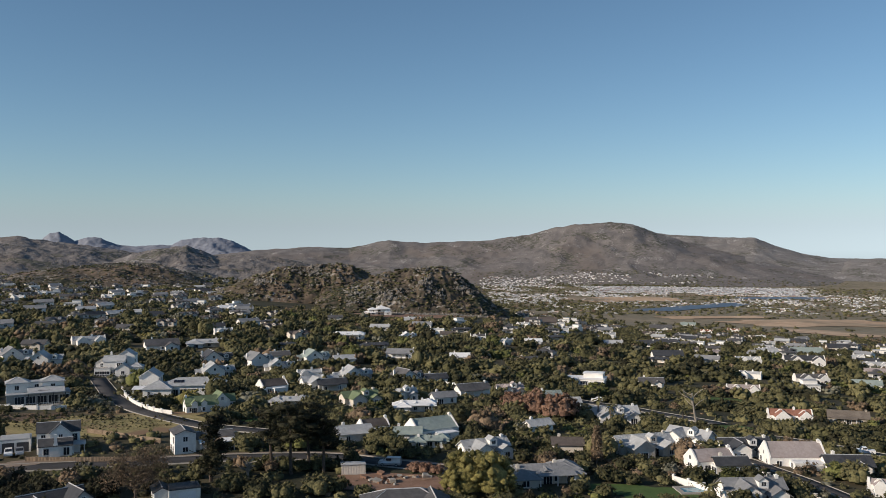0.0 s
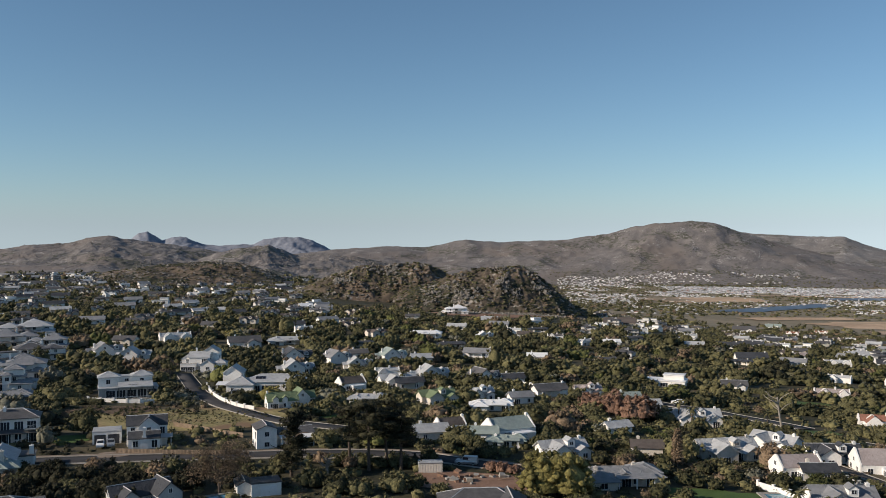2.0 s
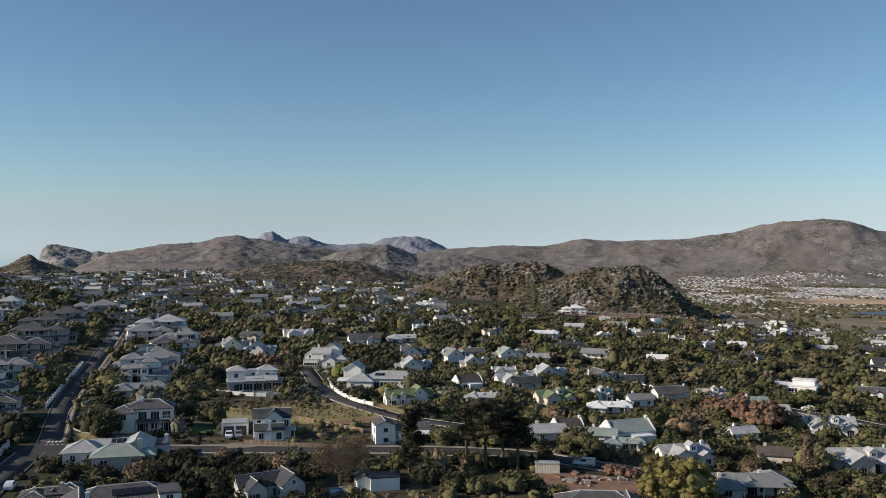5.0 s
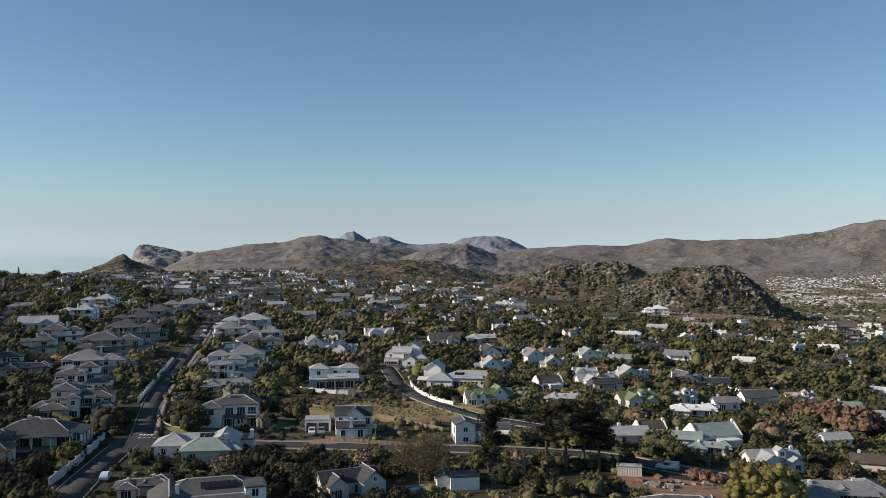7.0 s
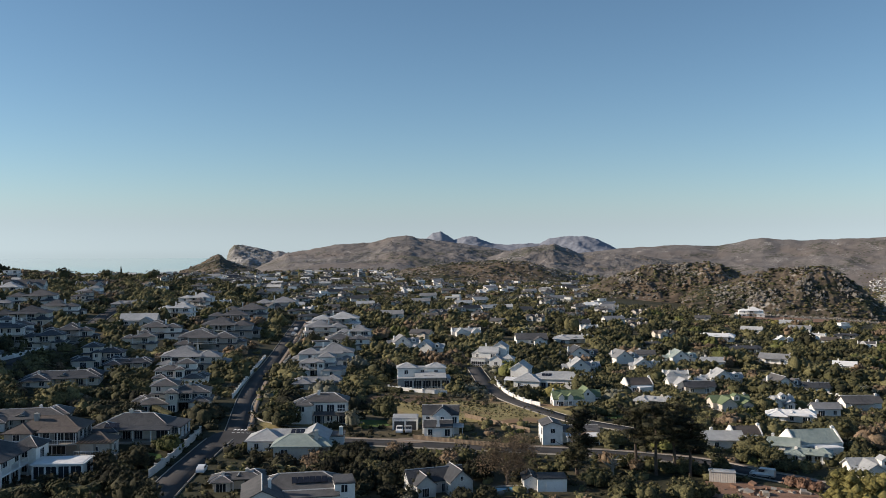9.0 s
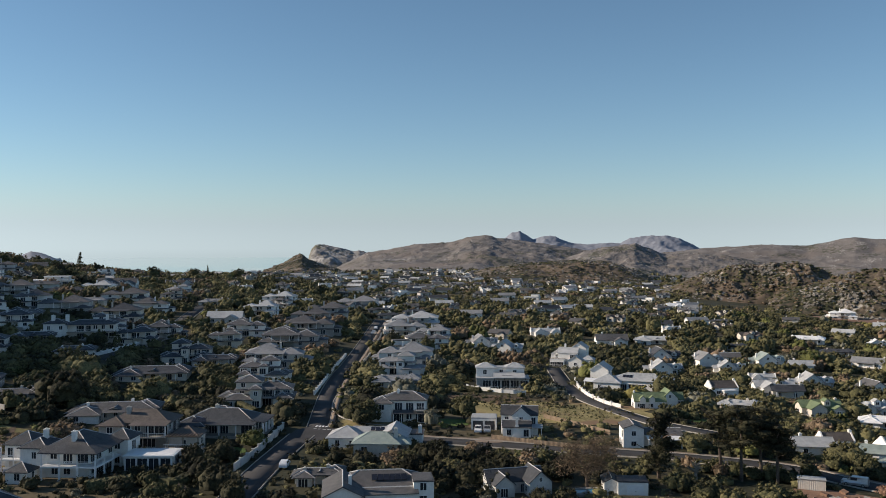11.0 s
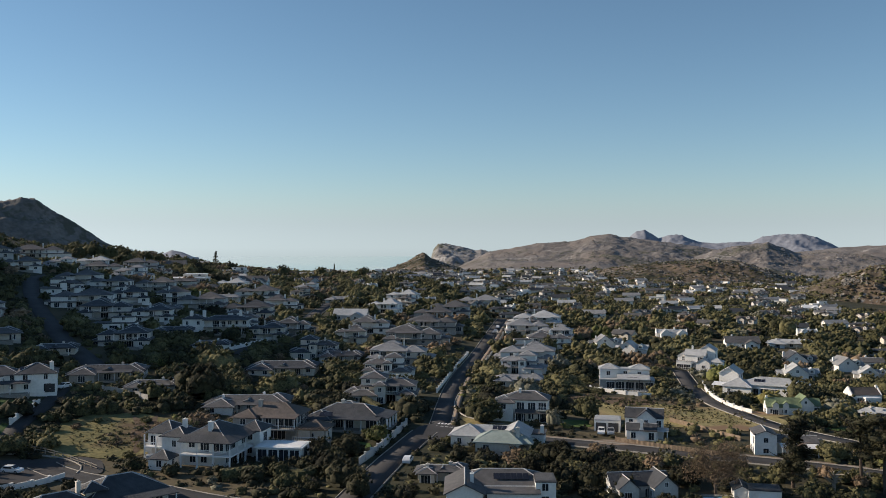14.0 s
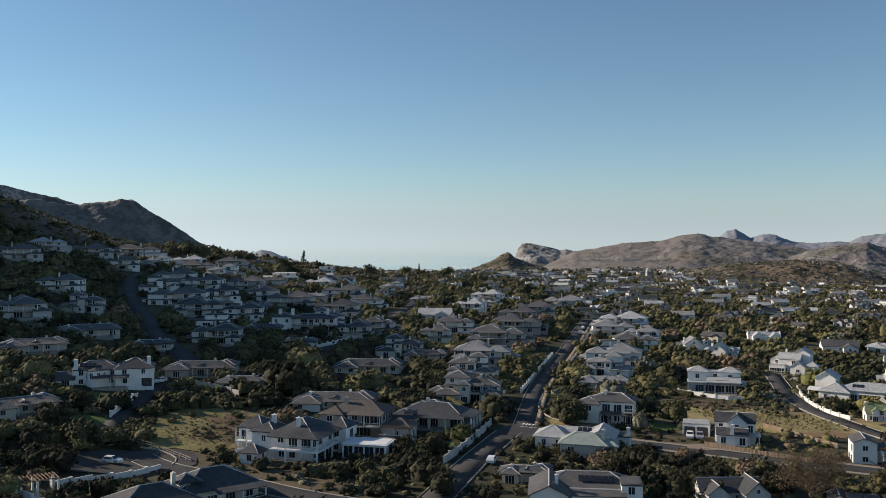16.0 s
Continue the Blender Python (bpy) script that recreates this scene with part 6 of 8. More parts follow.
garden_wall([(-63.2, 229), (-62.2, 241), (-61.4, 250)], 1.4, "white retaining wall below a garden lawn")
garden_wall([(-58.1, 257), (-57.0, 254), (-56.0, 250), (-55.0, 243)], 1.5, "grey retaining wall beside a driveway", "grey_plaster")
garden_wall([(18.3, 205), (20.0, 198), (22.2, 187), (24.0, 178)], 1.5, "cream garden wall along a lane", "cream_plaster")
garden_wall([(14.8, 186), (16.5, 181), (18.6, 175), (20.5, 170)], 1.6, "white wall round a garden pool")
garden_wall([(-3.6, 338), (-1.6, 325), (0.6, 312), (2.4, 300)], 1.8, "long white wall stepping down between gardens")
garden_wall([(-27.2, 278), (-24.6, 272), (-22.6, 272)], 1.3, "white terrace wall with piers")
timber_fence([(-25.6, 210), (-23.8, 207), (-21.5, 204), (-19.5, 202), (-17.9, 202)], 1.15, "weathered upright timber board fence along the street")
timber_fence([(-22.2, 236), (-20.4, 229), (-18.8, 222), (-17.6, 218)], 1.2, "low timber board fence across a grassy plot")
timber_fence([(-30.6, 258), (-29.2, 256), (-27.8, 254)], 1.6, "grey board fence below a terrace", mat="timber")


# ---- small things in the gardens ----
def pergola(b, r, w, d, turn, label):
    p = spot(b, r)
    root = new("pergola")
    root.matrix_basis = pose(p.x, p.y, p.z, 0, 0, -b + turn)
    tagged(root, label, "pergola")
    for x in (-w / 2, 0, w / 2):
        for y in (-d / 2, d / 2):
            mesh_object("post", *box(x - 0.2, y - 0.2, -0.4, x + 0.2, y + 0.2, 2.6), "white_plaster", root)
    for y in (-d / 2, d / 2):
        mesh_object("beam", *box(-w / 2 - 0.4, y - 0.09, 2.601, w / 2 + 0.4, y + 0.09, 2.8), "timber", root)
    n = int(w / 0.6)
    for k in range(n + 1):
        x = -w / 2 + w * k / n
        mesh_object("rafter", *box(x - 0.05, -d / 2 - 0.5, 2.801, x + 0.05, d / 2 + 0.5, 2.95), "timber", root)
    TAKEN.append((p.x, p.y, w * 0.6))


def pool(b, r, w, d, turn, label="blue garden swimming pool with pale stone edge"):
    p = spot(b, r)
    root = new("swimming_pool")
    root.matrix_basis = pose(p.x, p.y, p.z + 0.3, 0, 0, -b + turn)
    tagged(root, label, "swimming pool")
    for n_, x0, y0, x1, y1 in (("edge", -w / 2 - 1, -d / 2 - 1, w / 2 + 1, -d / 2), ("edge", -w / 2 - 1, d / 2, w / 2 + 1, d / 2 + 1), ("edge", -w / 2 - 1, -d / 2, -w / 2, d / 2), ("edge", w / 2, -d / 2, w / 2 + 1, d / 2)):
        mesh_object(n_, *box(x0, y0, -0.6, x1, y1, 0.08), "concrete", root)
    mesh_object("water", *box(-w / 2, -d / 2, -0.5, w / 2, d / 2, -0.02), "pool", root)
    TAKEN.append((p.x, p.y, w * 0.75))


def rail_fence(points, label):
    """Post-and-rail timber fence; each post and rail a part."""
    line = smooth_line(polar(points), 2.6)
    root = new("rail_fence")
    p0 = Vector((line[0][0], line[0][1], float(ground_at(*line[0]))))
    root.matrix_basis = Matrix.Translation(p0)
    tagged(root, label, "fence")
    for a, c in zip(line[:-1], line[1:]):
        za, zc = float(ground_at(*a)) - p0.z, float(ground_at(*c)) - p0.z
        L = float(np.hypot(*(c - a)))
        m = pose(a[0] - p0.x, a[1] - p0.y, 0, 0, 0, math.degrees(math.atan2(c[1] - a[1], c[0] - a[0])))
        v, f = box(-0.09, -0.09, za - 0.4, 0.09, 0.09, za + 1.25)
        mesh_object("post", [m @ Vector(q) for q in v], f, "dead_wood", root)
        for h in (0.55, 1.05):
            v = [(0.09, -0.05, za + h), (L - 0.09, -0.05, zc + h), (L - 0.09, 0.05, zc + h), (0.09, 0.05, za + h)]
            v += [(x, y, z + 0.13) for x, y, z in v]
            mesh_object("rail", [m @ Vector(q) for q in v], [(0, 3, 2, 1), (4, 5, 6, 7), (0, 1, 5, 4), (1, 2, 6, 5), (2, 3, 7, 6), (3, 0, 4, 7)], "dead_wood", root)


def shed(b, r, turn, w=5.0, d=2.4, h=2.1, label="pale grey steel site container on a bare plot"):
    p = spot(b, r)
    root = new("container")
    root.matrix_basis = pose(p.x, p.y, p.z, 0, 0, -b + turn)
    tagged(root, label, "container")
    n = 30
    v, f = [], []
    for k in range(2 * n + 1):
        x, y = -w / 2 + w * k / (2 * n), -d / 2 - (0.02 if k % 4 < 2 else 0.0)
        v += [(x, y, 0.1), (x, y, h)]
    f = [(2 * k, 2 * k + 2, 2 * k + 3, 2 * k + 1) for k in range(2 * n)]
    mesh_object("ribbed_side", v, f, "cream_plaster", root)
    mesh_object("body", *box(-w / 2, -d / 2 + 0.002, 0, w / 2, d / 2, h), "cream_plaster", root)
    mesh_object("roof", *box(-w / 2 - 0.1, -d / 2 - 0.15, h + 0.001, w / 2 + 0.1, d / 2 + 0.1, h + 0.12), "roof_light", root)
    TAKEN.append((p.x, p.y, 4.0))


def rubble(b, r, n, reach, label="heap of broken concrete and timber on bare soil"):
    p = spot(b, r)
    root = new("rubble_heap")
    root.matrix_basis = Matrix.Translation(p)
    tagged(root, label, "rubble")
    for k in range(n):
        x, y, s = rnd.gauss(0, reach), rnd.gauss(0, reach * 0.6), rnd.uniform(0.3, 1.0)
        m = pose(x, y, 0.15, rnd.uniform(-20, 20), rnd.uniform(-20, 20), rnd.uniform(0, 360))
        if rnd.random() < 0.35:
            v, f = box(-1.6 * s, -0.1, 0, 1.6 * s, 0.1, 0.12)
            mesh_object("plank", [m @ Vector(q) for q in v], f, "fence_timber", root)
        else:
            v, f = box(-s, -s * 0.7, -0.3, s, s * 0.7, s * 0.6)
            v = [(x_ * rnd.uniform(0.7, 1), y_ * rnd.uniform(0.7, 1), z_) for x_, y_, z_ in v]
            mesh_object("slab", [m @ Vector(q) for q in v], f, rnd.choice(["concrete", "bare_soil", "concrete"]), root)


pergola(-67.4, 174, 7.0, 4.0, 12, "white-columned timber pergola beside a garden wall")
pergola(-45.2, 209, 6.0, 4.0, -10, "timber pergola over a paved terrace")
pool(16.2, 180, 6.0, 3.5, 20)
pool(17.4, 205, 5.0, 3.0, 10)
pool(-19.4, 168, 5.0, 2.6, 15, "pale blue swimming pool beside a white wall")
rail_fence([(-64.5, 214), (-62.2, 211), (-60.6, 206), (-59.2, 199), (-58.2, 192)], "weathered post-and-rail fence round a grassy plot")
shed(-5.9, 184, 4)
rubble(-4.4, 178, 22, 3.0)
rubble(-2.0, 180, 14, 2.4)


# ---- cars ----
def car(b, r, heading, paint="white_car", kind="hatch", label="white hatchback parked on the street"):
    """A car of about 4.2 m; heading: degrees of its nose, counter-clockwise from the x axis."""
    p = spot(b, r)
    root = new("car")
    root.matrix_basis = pose(p.x, p.y, p.z + 0.2, 0, 0, heading)
    tagged(root, label, "car")
    L, W = (4.9, 1.85) if kind in ("van", "pickup") else (4.1, 1.72)
    tops = {"hatch": [(-0.5, 0.75), (-0.47, 1.0), (-0.36, 1.45), (0.05, 1.48), (0.24, 1.02), (0.47, 0.85), (0.5, 0.55)],
            "van": [(-0.5, 0.8), (-0.49, 1.75), (-0.46, 1.85), (0.12, 1.85), (0.3, 1.15), (0.48, 1.0), (0.5, 0.6)],
            "pickup": [(-0.5, 0.95), (-0.49, 1.05), (-0.12, 1.08), (-0.08, 1.7), (0.12, 1.72), (0.25, 1.15), (0.48, 1.05), (0.5, 0.6)]}[kind]
    profile = [(-0.5, 0.28)] + tops + [(0.5, 0.28)]
    bm = bmesh.new()
    rows = []
    for s in (-1, -0.82, 0.82, 1):
        row = []
        for x, z in profile:
            inset = 0.0 if abs(s) < 1 else (0.16 if z > 1.1 else 0.0)
            row.append(bm.verts.new((x * L, s * (W / 2 - inset * (1 if abs(s) == 1 else 0)), z if abs(s) < 1 else z * 0.97 + 0.005)))
        rows.append(row)
    n = len(profile)
    for a, c in zip(rows[:-1], rows[1:]):
        for k in range(n):
            bm.faces.new((a[k], a[(k + 1) % n], c[(k + 1) % n], c[k]))
    bm.faces.new(rows[0][::-1])
    bm.faces.new(rows[-1])
    bmesh.ops.recalc_face_normals(bm, faces=bm.faces)
    me = bpy.data.meshes.new("body")
    bm.to_mesh(me)
    bm.free()
    me.materials.append(MATS[paint])
    body = attach("body", me, root)
    top = max(z for _, z in profile)
    x0, x1 = {"hatch": (-0.36, 0.1), "van": (-0.1, 0.14), "pickup": (-0.07, 0.12)}[kind]
    for s in (-1, 1):
        yy = s * (W / 2 - 0.05)
        mesh_object("side_window", *box(x0 * L, min(yy, yy + s * 0.03), 1.02 if kind == "hatch" else 1.2, x1 * L, max(yy, yy + s * 0.03), top - 0.13), "dark_glass", root)
        mesh_object("headlight", *box(0.49 * L, s * W * 0.36 - 0.16, 0.62, 0.5 * L + 0.02, s * W * 0.36 + 0.16, 0.78), "white_paint", root)
    xs = (0.06, 0.235) if kind == "hatch" else (0.13, 0.29) if kind == "van" else (0.13, 0.245)
    za, zb = (1.44, 1.03) if kind == "hatch" else (1.8, 1.18) if kind == "van" else (1.68, 1.17)
    v = [(xs[0] * L, -W * 0.4, za), (xs[0] * L, W * 0.4, za), (xs[1] * L, W * 0.4, zb), (xs[1] * L, -W * 0.4, zb)]
    v += [(a + 0.03, b_, c + 0.03) for a, b_, c in v]
    mesh_object("windscreen", v, [(0, 1, 2, 3), (7, 6, 5, 4), (0, 4, 5, 1), (1, 5, 6, 2), (2, 6, 7, 3), (3, 7, 4, 0)], "dark_glass", root)
    for x in (-0.32, 0.31):
        for s in (-1, 1):
            vs, fs = [], []
            for side in (-0.1, 0.1):
                for k in range(14):
                    a = 2 * math.pi * k / 14
                    vs.append((x * L + 0.32 * math.cos(a), s * (W / 2 - 0.08) + side, 0.32 + 0.32 * math.sin(a) - 0.02))
            fs = [(k, (k + 1) % 14, (k + 1) % 14 + 14, k + 14) for k in range(14)] + [tuple(range(13, -1, -1)), tuple(range(14, 28))]
            wheel = mesh_object("wheel", vs, fs, "rubber", root)
            ring = [(x * L + 0.19 * math.cos(a), s * (W / 2 + 0.025) + d * 0.01, 0.3 + 0.19 * math.sin(a)) for d in (-1, 1) for a in [2 * math.pi * k / 10 for k in range(10)]]
            mesh_object("rim", ring, [(k, (k + 1) % 10, (k + 1) % 10 + 10, k + 10) for k in range(10)] + [tuple(range(9, -1, -1)), tuple(range(10, 20))], "silver_car", wheel)
    TAKEN.append((p.x, p.y, 4.5))


car(-63.1, 196, 28, "white_car", "hatch", "white long-roofed car standing in the turning circle")
car(-39.1, 187, 118, "white_car", "hatch", "white hatchback parked at the kerb")
car(-26.5, 217, -65, "white_car", "hatch", "white car parked on a driveway before a garage")
car(-25.9, 217, -65, "silver_car", "hatch", "silver car parked on a driveway before a garage")
car(10.0, 310, 165, "white_car", "hatch", "white car on a tree-lined road")
car(-3.5, 190, 172, "silver_car", "van", "silver van on a side street")
car(25.8, 250, 165, "white_car", "pickup", "white pickup parked by a narrow road")
car(-18.3, 284, 10, "silver_car", "hatch", "silver car parked before a long hall")
car(-60.3, 261, -70, "white_car", "hatch", "white car in a shaded driveway")
car(-55.4, 198, 150, "silver_car", "hatch", "dark silver car beside a white villa")
car(-33.2, 425, 118, "white_car", "hatch", "white car parked along the climbing street")
car(-33.35, 405, 112, "silver_car", "pickup", "silver pickup parked along the climbing street")


# ---- scattered houses further off ----
PROTOS = [("cottage", 10, "cream_plaster", "roof_grey"), ("barn", 13, "white_plaster", "roof_mid"), ("ranch", 12, "cream_plaster", "roof_dark"), ("villa", 10, "pale_plaster", "roof_grey"), ("barn", 12, "cream_plaster", "roof_light"),
          ("cross", 12, "pale_plaster", "roof_grey"), ("cross", 11, "cream_plaster", "roof_brown"), ("barn", 13, "white_plaster", "roof_dark"), ("cape", 10, "white_plaster", "roof_light"), ("flat", 12, "white_plaster", "roof_light")]


def far_houses():
    made, spots = {}, []
    count = 0
    for _ in range(14000):
        b = rnd.uniform(-58, 27)
        r = math.sqrt(rnd.uniform(400 ** 2, 1450 ** 2))
        if b > -12 and b < 5 and r > 640 and r < 1050:
            continue
        if r > 1050 and (b > -14 or b < -40):
            continue
        if b < -46 and r > 800 or b > 8 and r > 1000:
            continue
        if r < 480 and rnd.random() < 0.5:
            continue
        keep = 0.68 if -40 < b < -14 else 0.16 if b < -42 else 0.45
        keep *= 0.55 if r > 980 else 1.0
        if rnd.random() > keep:
            continue
        p = spot(b, r)
        gap = 11 if r > 600 else 15
        if any((p.x - x) ** 2 + (p.y - y) ** 2 < (gap + 0.4 * s) ** 2 for x, y, s in TAKEN):
            continue
        if any((p.x - x) ** 2 + (p.y - y) ** 2 < (w + 8) ** 2 for x, y, w in ROADS):
            continue
        k = rnd.randrange(len(PROTOS))
        turn = rnd.uniform(-35, 35)
        kind, w, walls, cover = PROTOS[k]
        if k not in made:
            made[k] = house(kind, b, r, w, turn, walls, cover, -2)
        else:
            spots.append((r, made[k], pose(p.x, p.y, p.z, 0, 0, -b + turn)))
            TAKEN.append((p.x, p.y, 0.5 * w))
            # gap shifted towards the camera so trees don't hide the house
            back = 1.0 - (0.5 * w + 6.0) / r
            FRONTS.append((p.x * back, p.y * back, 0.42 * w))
        count += 1
        if count > 470:
            break
    # the nearest are things of their own, the rest one mass of small houses
    spots.sort(key=lambda q: q[0])
    for _, ob, m in spots[:30]:
        copy_thing(ob, m)
    V, T, M, names, k = [], [], [], [], 0
    for _, ob, m in spots[30:]:
        for q in ob.children_recursive:
            if q.type != "MESH" or q.name.startswith(("railing", "post")):
                continue
            me = q.data
            me.calc_loop_triangles()
            co = np.empty(3 * len(me.vertices), np.float32)
            me.vertices.foreach_get("co", co)
            tri = np.empty(3 * len(me.loop_triangles), np.int32)
            me.loop_triangles.foreach_get("vertices", tri)
            idx = np.empty(len(me.loop_triangles), np.int32)
            me.loop_triangles.foreach_get("material_index", idx)
            mat = np.array(m @ Matrix.Diagonal((*ob.scale, 1)) @ q.matrix_basis)
            V.append(co.reshape(-1, 3) @ mat[:3, :3].T + mat[:3, 3])
            T.append(tri.reshape(-1, 3) + k)
            k += len(me.vertices)
            slot = []
            for mm in me.materials:
                if mm.name not in names:
                    names.append(mm.name)
                slot.append(names.index(mm.name))
            M.append(np.array(slot)[idx])
    tagged(attach("distant_houses", array_mesh("distant_houses", np.concatenate(V), np.concatenate(T), names, False, np.concatenate(M))), "distant white and cream houses scattered in the bush", "houses", kind="stuff")


far_houses()


def on_open_ground(x, y):
    """Where no patch of sand, water, grass or paving lies."""
    ok = np.ones(len(x), bool)
    for cx, cy, hx, hy, a in PATCHES:
        u = (x - cx) * math.cos(a) + (y - cy) * math.sin(a)
        w = -(x - cx) * math.sin(a) + (y - cy) * math.cos(a)
        ok &= (np.abs(u) > hx) | (np.abs(w) > hy)
    return ok


def mountain_foot(g, r0, r1, b0, b1, n):
    """Points on the lower slopes of the broad mountain."""
    me = next(o for o in scene.objects if o.name == "mountain").data
    co = np.empty(3 * len(me.vertices), np.float32)
    me.vertices.foreach_get("co", co)
    co = co.reshape(-1, 3).astype(float)
    reach, side = np.hypot(co[:, 0], co[:, 1]), np.degrees(np.arctan2(co[:, 0], co[:, 1]))
    pick = co[(reach > r0) & (reach < r1) & (side > b0) & (side < b1)]
    pick = pick[g.choice(len(pick), n)] + g.normal(0, 5, (n, 3)) * (1, 1, 0)
    return pick[:, 0], pick[:, 1], pick[:, 2]


def valley_town():
    """Tiny far houses of the valley, past counting."""
    g = np.random.default_rng(5)
    bands = ((10.0, 22.6, 2740, 3240, 6400), (3.2, 12.0, 2200, 3300, 3600), (10.0, 22.5, 2150, 2620, 900), (20.5, 31.0, 1950, 2850, 1500), (4.0, 11.0, 1750, 2200, 260))
    b = np.concatenate([g.uniform(b0, b1, k) for b0, b1, r0, r1, k in bands])
    r = np.concatenate([np.sqrt(g.uniform(r0 ** 2, r1 ** 2, k)) for b0, b1, r0, r1, k in bands])
    ok = on_open_ground(r * np.sin(np.radians(b)), r * np.cos(np.radians(b)))
    b, r = b[ok] + g.normal(0, 0.5, ok.sum()), r[ok] + g.normal(0, 45, ok.sum())
    quarter = np.array([noise.noise(Vector((q * 0.55, d_ / 190.0, 2.2))) for q, d_ in zip(b, r)])
    ok = (quarter > -0.12) | ((r > 2850) & (b > 9.5) & (b < 22.5))
    b, r = b[ok], r[ok]
    x, y = r * np.sin(np.radians(b)), r * np.cos(np.radians(b))
    # the upper quarters climb the foot of the mountain
    fx, fy, fz = mountain_foot(g, 3300, 3500, 2.5, 9.6, 620)
    gx, gy, gz = mountain_foot(g, 3390, 3570, 8.8, 17.2, 520)
    ok = np.array([noise.noise(Vector((p / 120.0, q / 90.0, 4.4))) for p, q in zip(gx, gy)]) > 0.02
    x, y, z = np.concatenate([x, fx, gx[ok]]), np.concatenate([y, fy, gy[ok]]), np.concatenate([land(b, r), fz, gz[ok]])
    b, r = np.degrees(np.arctan2(x, y)), np.hypot(x, y)
    n = len(b)
    w, d, h = g.uniform(3.2, 7.0, n), g.uniform(2.8, 4.6, n), g.uniform(1.1, 2.3, n)
    a = np.radians(g.uniform(-40, 40, n))
    base = np.array([(-1, -1, -1), (1, -1, -1), (1, 1, -1), (-1, 1, -1), (-1, -1, 0.6), (1, -1, 0.6), (1, 1, 0.6), (-1, 1, 0.6), (-1, 0, 1.1), (1, 0, 1.1)], float)
    walls = np.array([(0, 1, 5), (0, 5, 4), (1, 2, 6), (1, 6, 5), (5, 6, 9), (2, 3, 7), (2, 7, 6), (3, 0, 4), (3, 4, 7), (4, 8, 7)])
    roofs = np.array([(4, 5, 9), (4, 9, 8), (6, 7, 8), (6, 8, 9)])
    v = base[None] * np.stack([w / 2, d / 2, h], 1)[:, None]
    c, s = np.cos(a)[:, None], np.sin(a)[:, None]
    v = np.stack([v[..., 0] * c - v[..., 1] * s + x[:, None], v[..., 0] * s + v[..., 1] * c + y[:, None], v[..., 2] + z[:, None]], -1)
    t = np.concatenate([walls, roofs])[None] + (np.arange(n) * 10)[:, None, None]
    pick = g.choice([1, 2, 3, 4], n, p=[0.36, 0.16, 0.38, 0.1])
    idx = np.concatenate([np.repeat(g.choice([0, 5, 6], n, p=[0.1, 0.45, 0.45])[:, None], len(walls), 1), np.repeat(pick[:, None], len(roofs), 1)], 1).ravel()
    big = (b > 9) & (b < 22) & (r > 2740) & (r < 3300)
    v[big] = (v[big] - np.stack([x[big], y[big], z[big]], 1)[:, None]) * (1.8, 1.2, 1.0) + np.stack([x[big], y[big], z[big]], 1)[:, None]
    me = array_mesh("valley_houses", v.reshape(-1, 3), t.reshape(-1, 3), ["grey_plaster", "roof_light", "roof_white", "roof_mid", "roof_red", "pale_plaster", "white_plaster"], False, idx)
    tagged(attach("valley_houses", me), "dense white-walled houses spread across the distant valley floor", "houses", kind="stuff")


valley_town()


# ---- rocks on the hills ----
def rock_field(name, label, places, sizes, seed):
    """Boulders past counting, each a bent eight-sided lump."""
    g = np.random.default_rng(seed)
    n = len(places)
    octa = np.array([(1, 0, 0), (-1, 0, 0), (0, 1, 0), (0, -1, 0), (0, 0, 1), (0, 0, -1), (.7, .7, .4), (-.7, .7, .4), (-.7, -.7, .4), (.7, -.7, .4)], float)
    tri = np.array([(4, 0, 6), (4, 6, 2), (4, 2, 7), (4, 7, 1), (4, 1, 8), (4, 8, 3), (4, 3, 9), (4, 9, 0), (5, 6, 0), (5, 2, 6), (5, 7, 2), (5, 1, 7), (5, 8, 1), (5, 3, 8), (5, 9, 3), (5, 0, 9)])
    v = octa[None] * g.uniform(0.7, 1.35, (n, 10, 1)) * np.asarray(sizes)[:, None, None] * g.uniform(0.6, 1.4, (n, 1, 3))
    v = v + np.asarray(places)[:, None, :]
    t = tri[None] + (np.arange(n) * 10)[:, None, None]
    tagged(attach(name, array_mesh(name, v.reshape(-1, 3), t.reshape(-1, 3), "rock")), label, "rocks", kind="stuff")


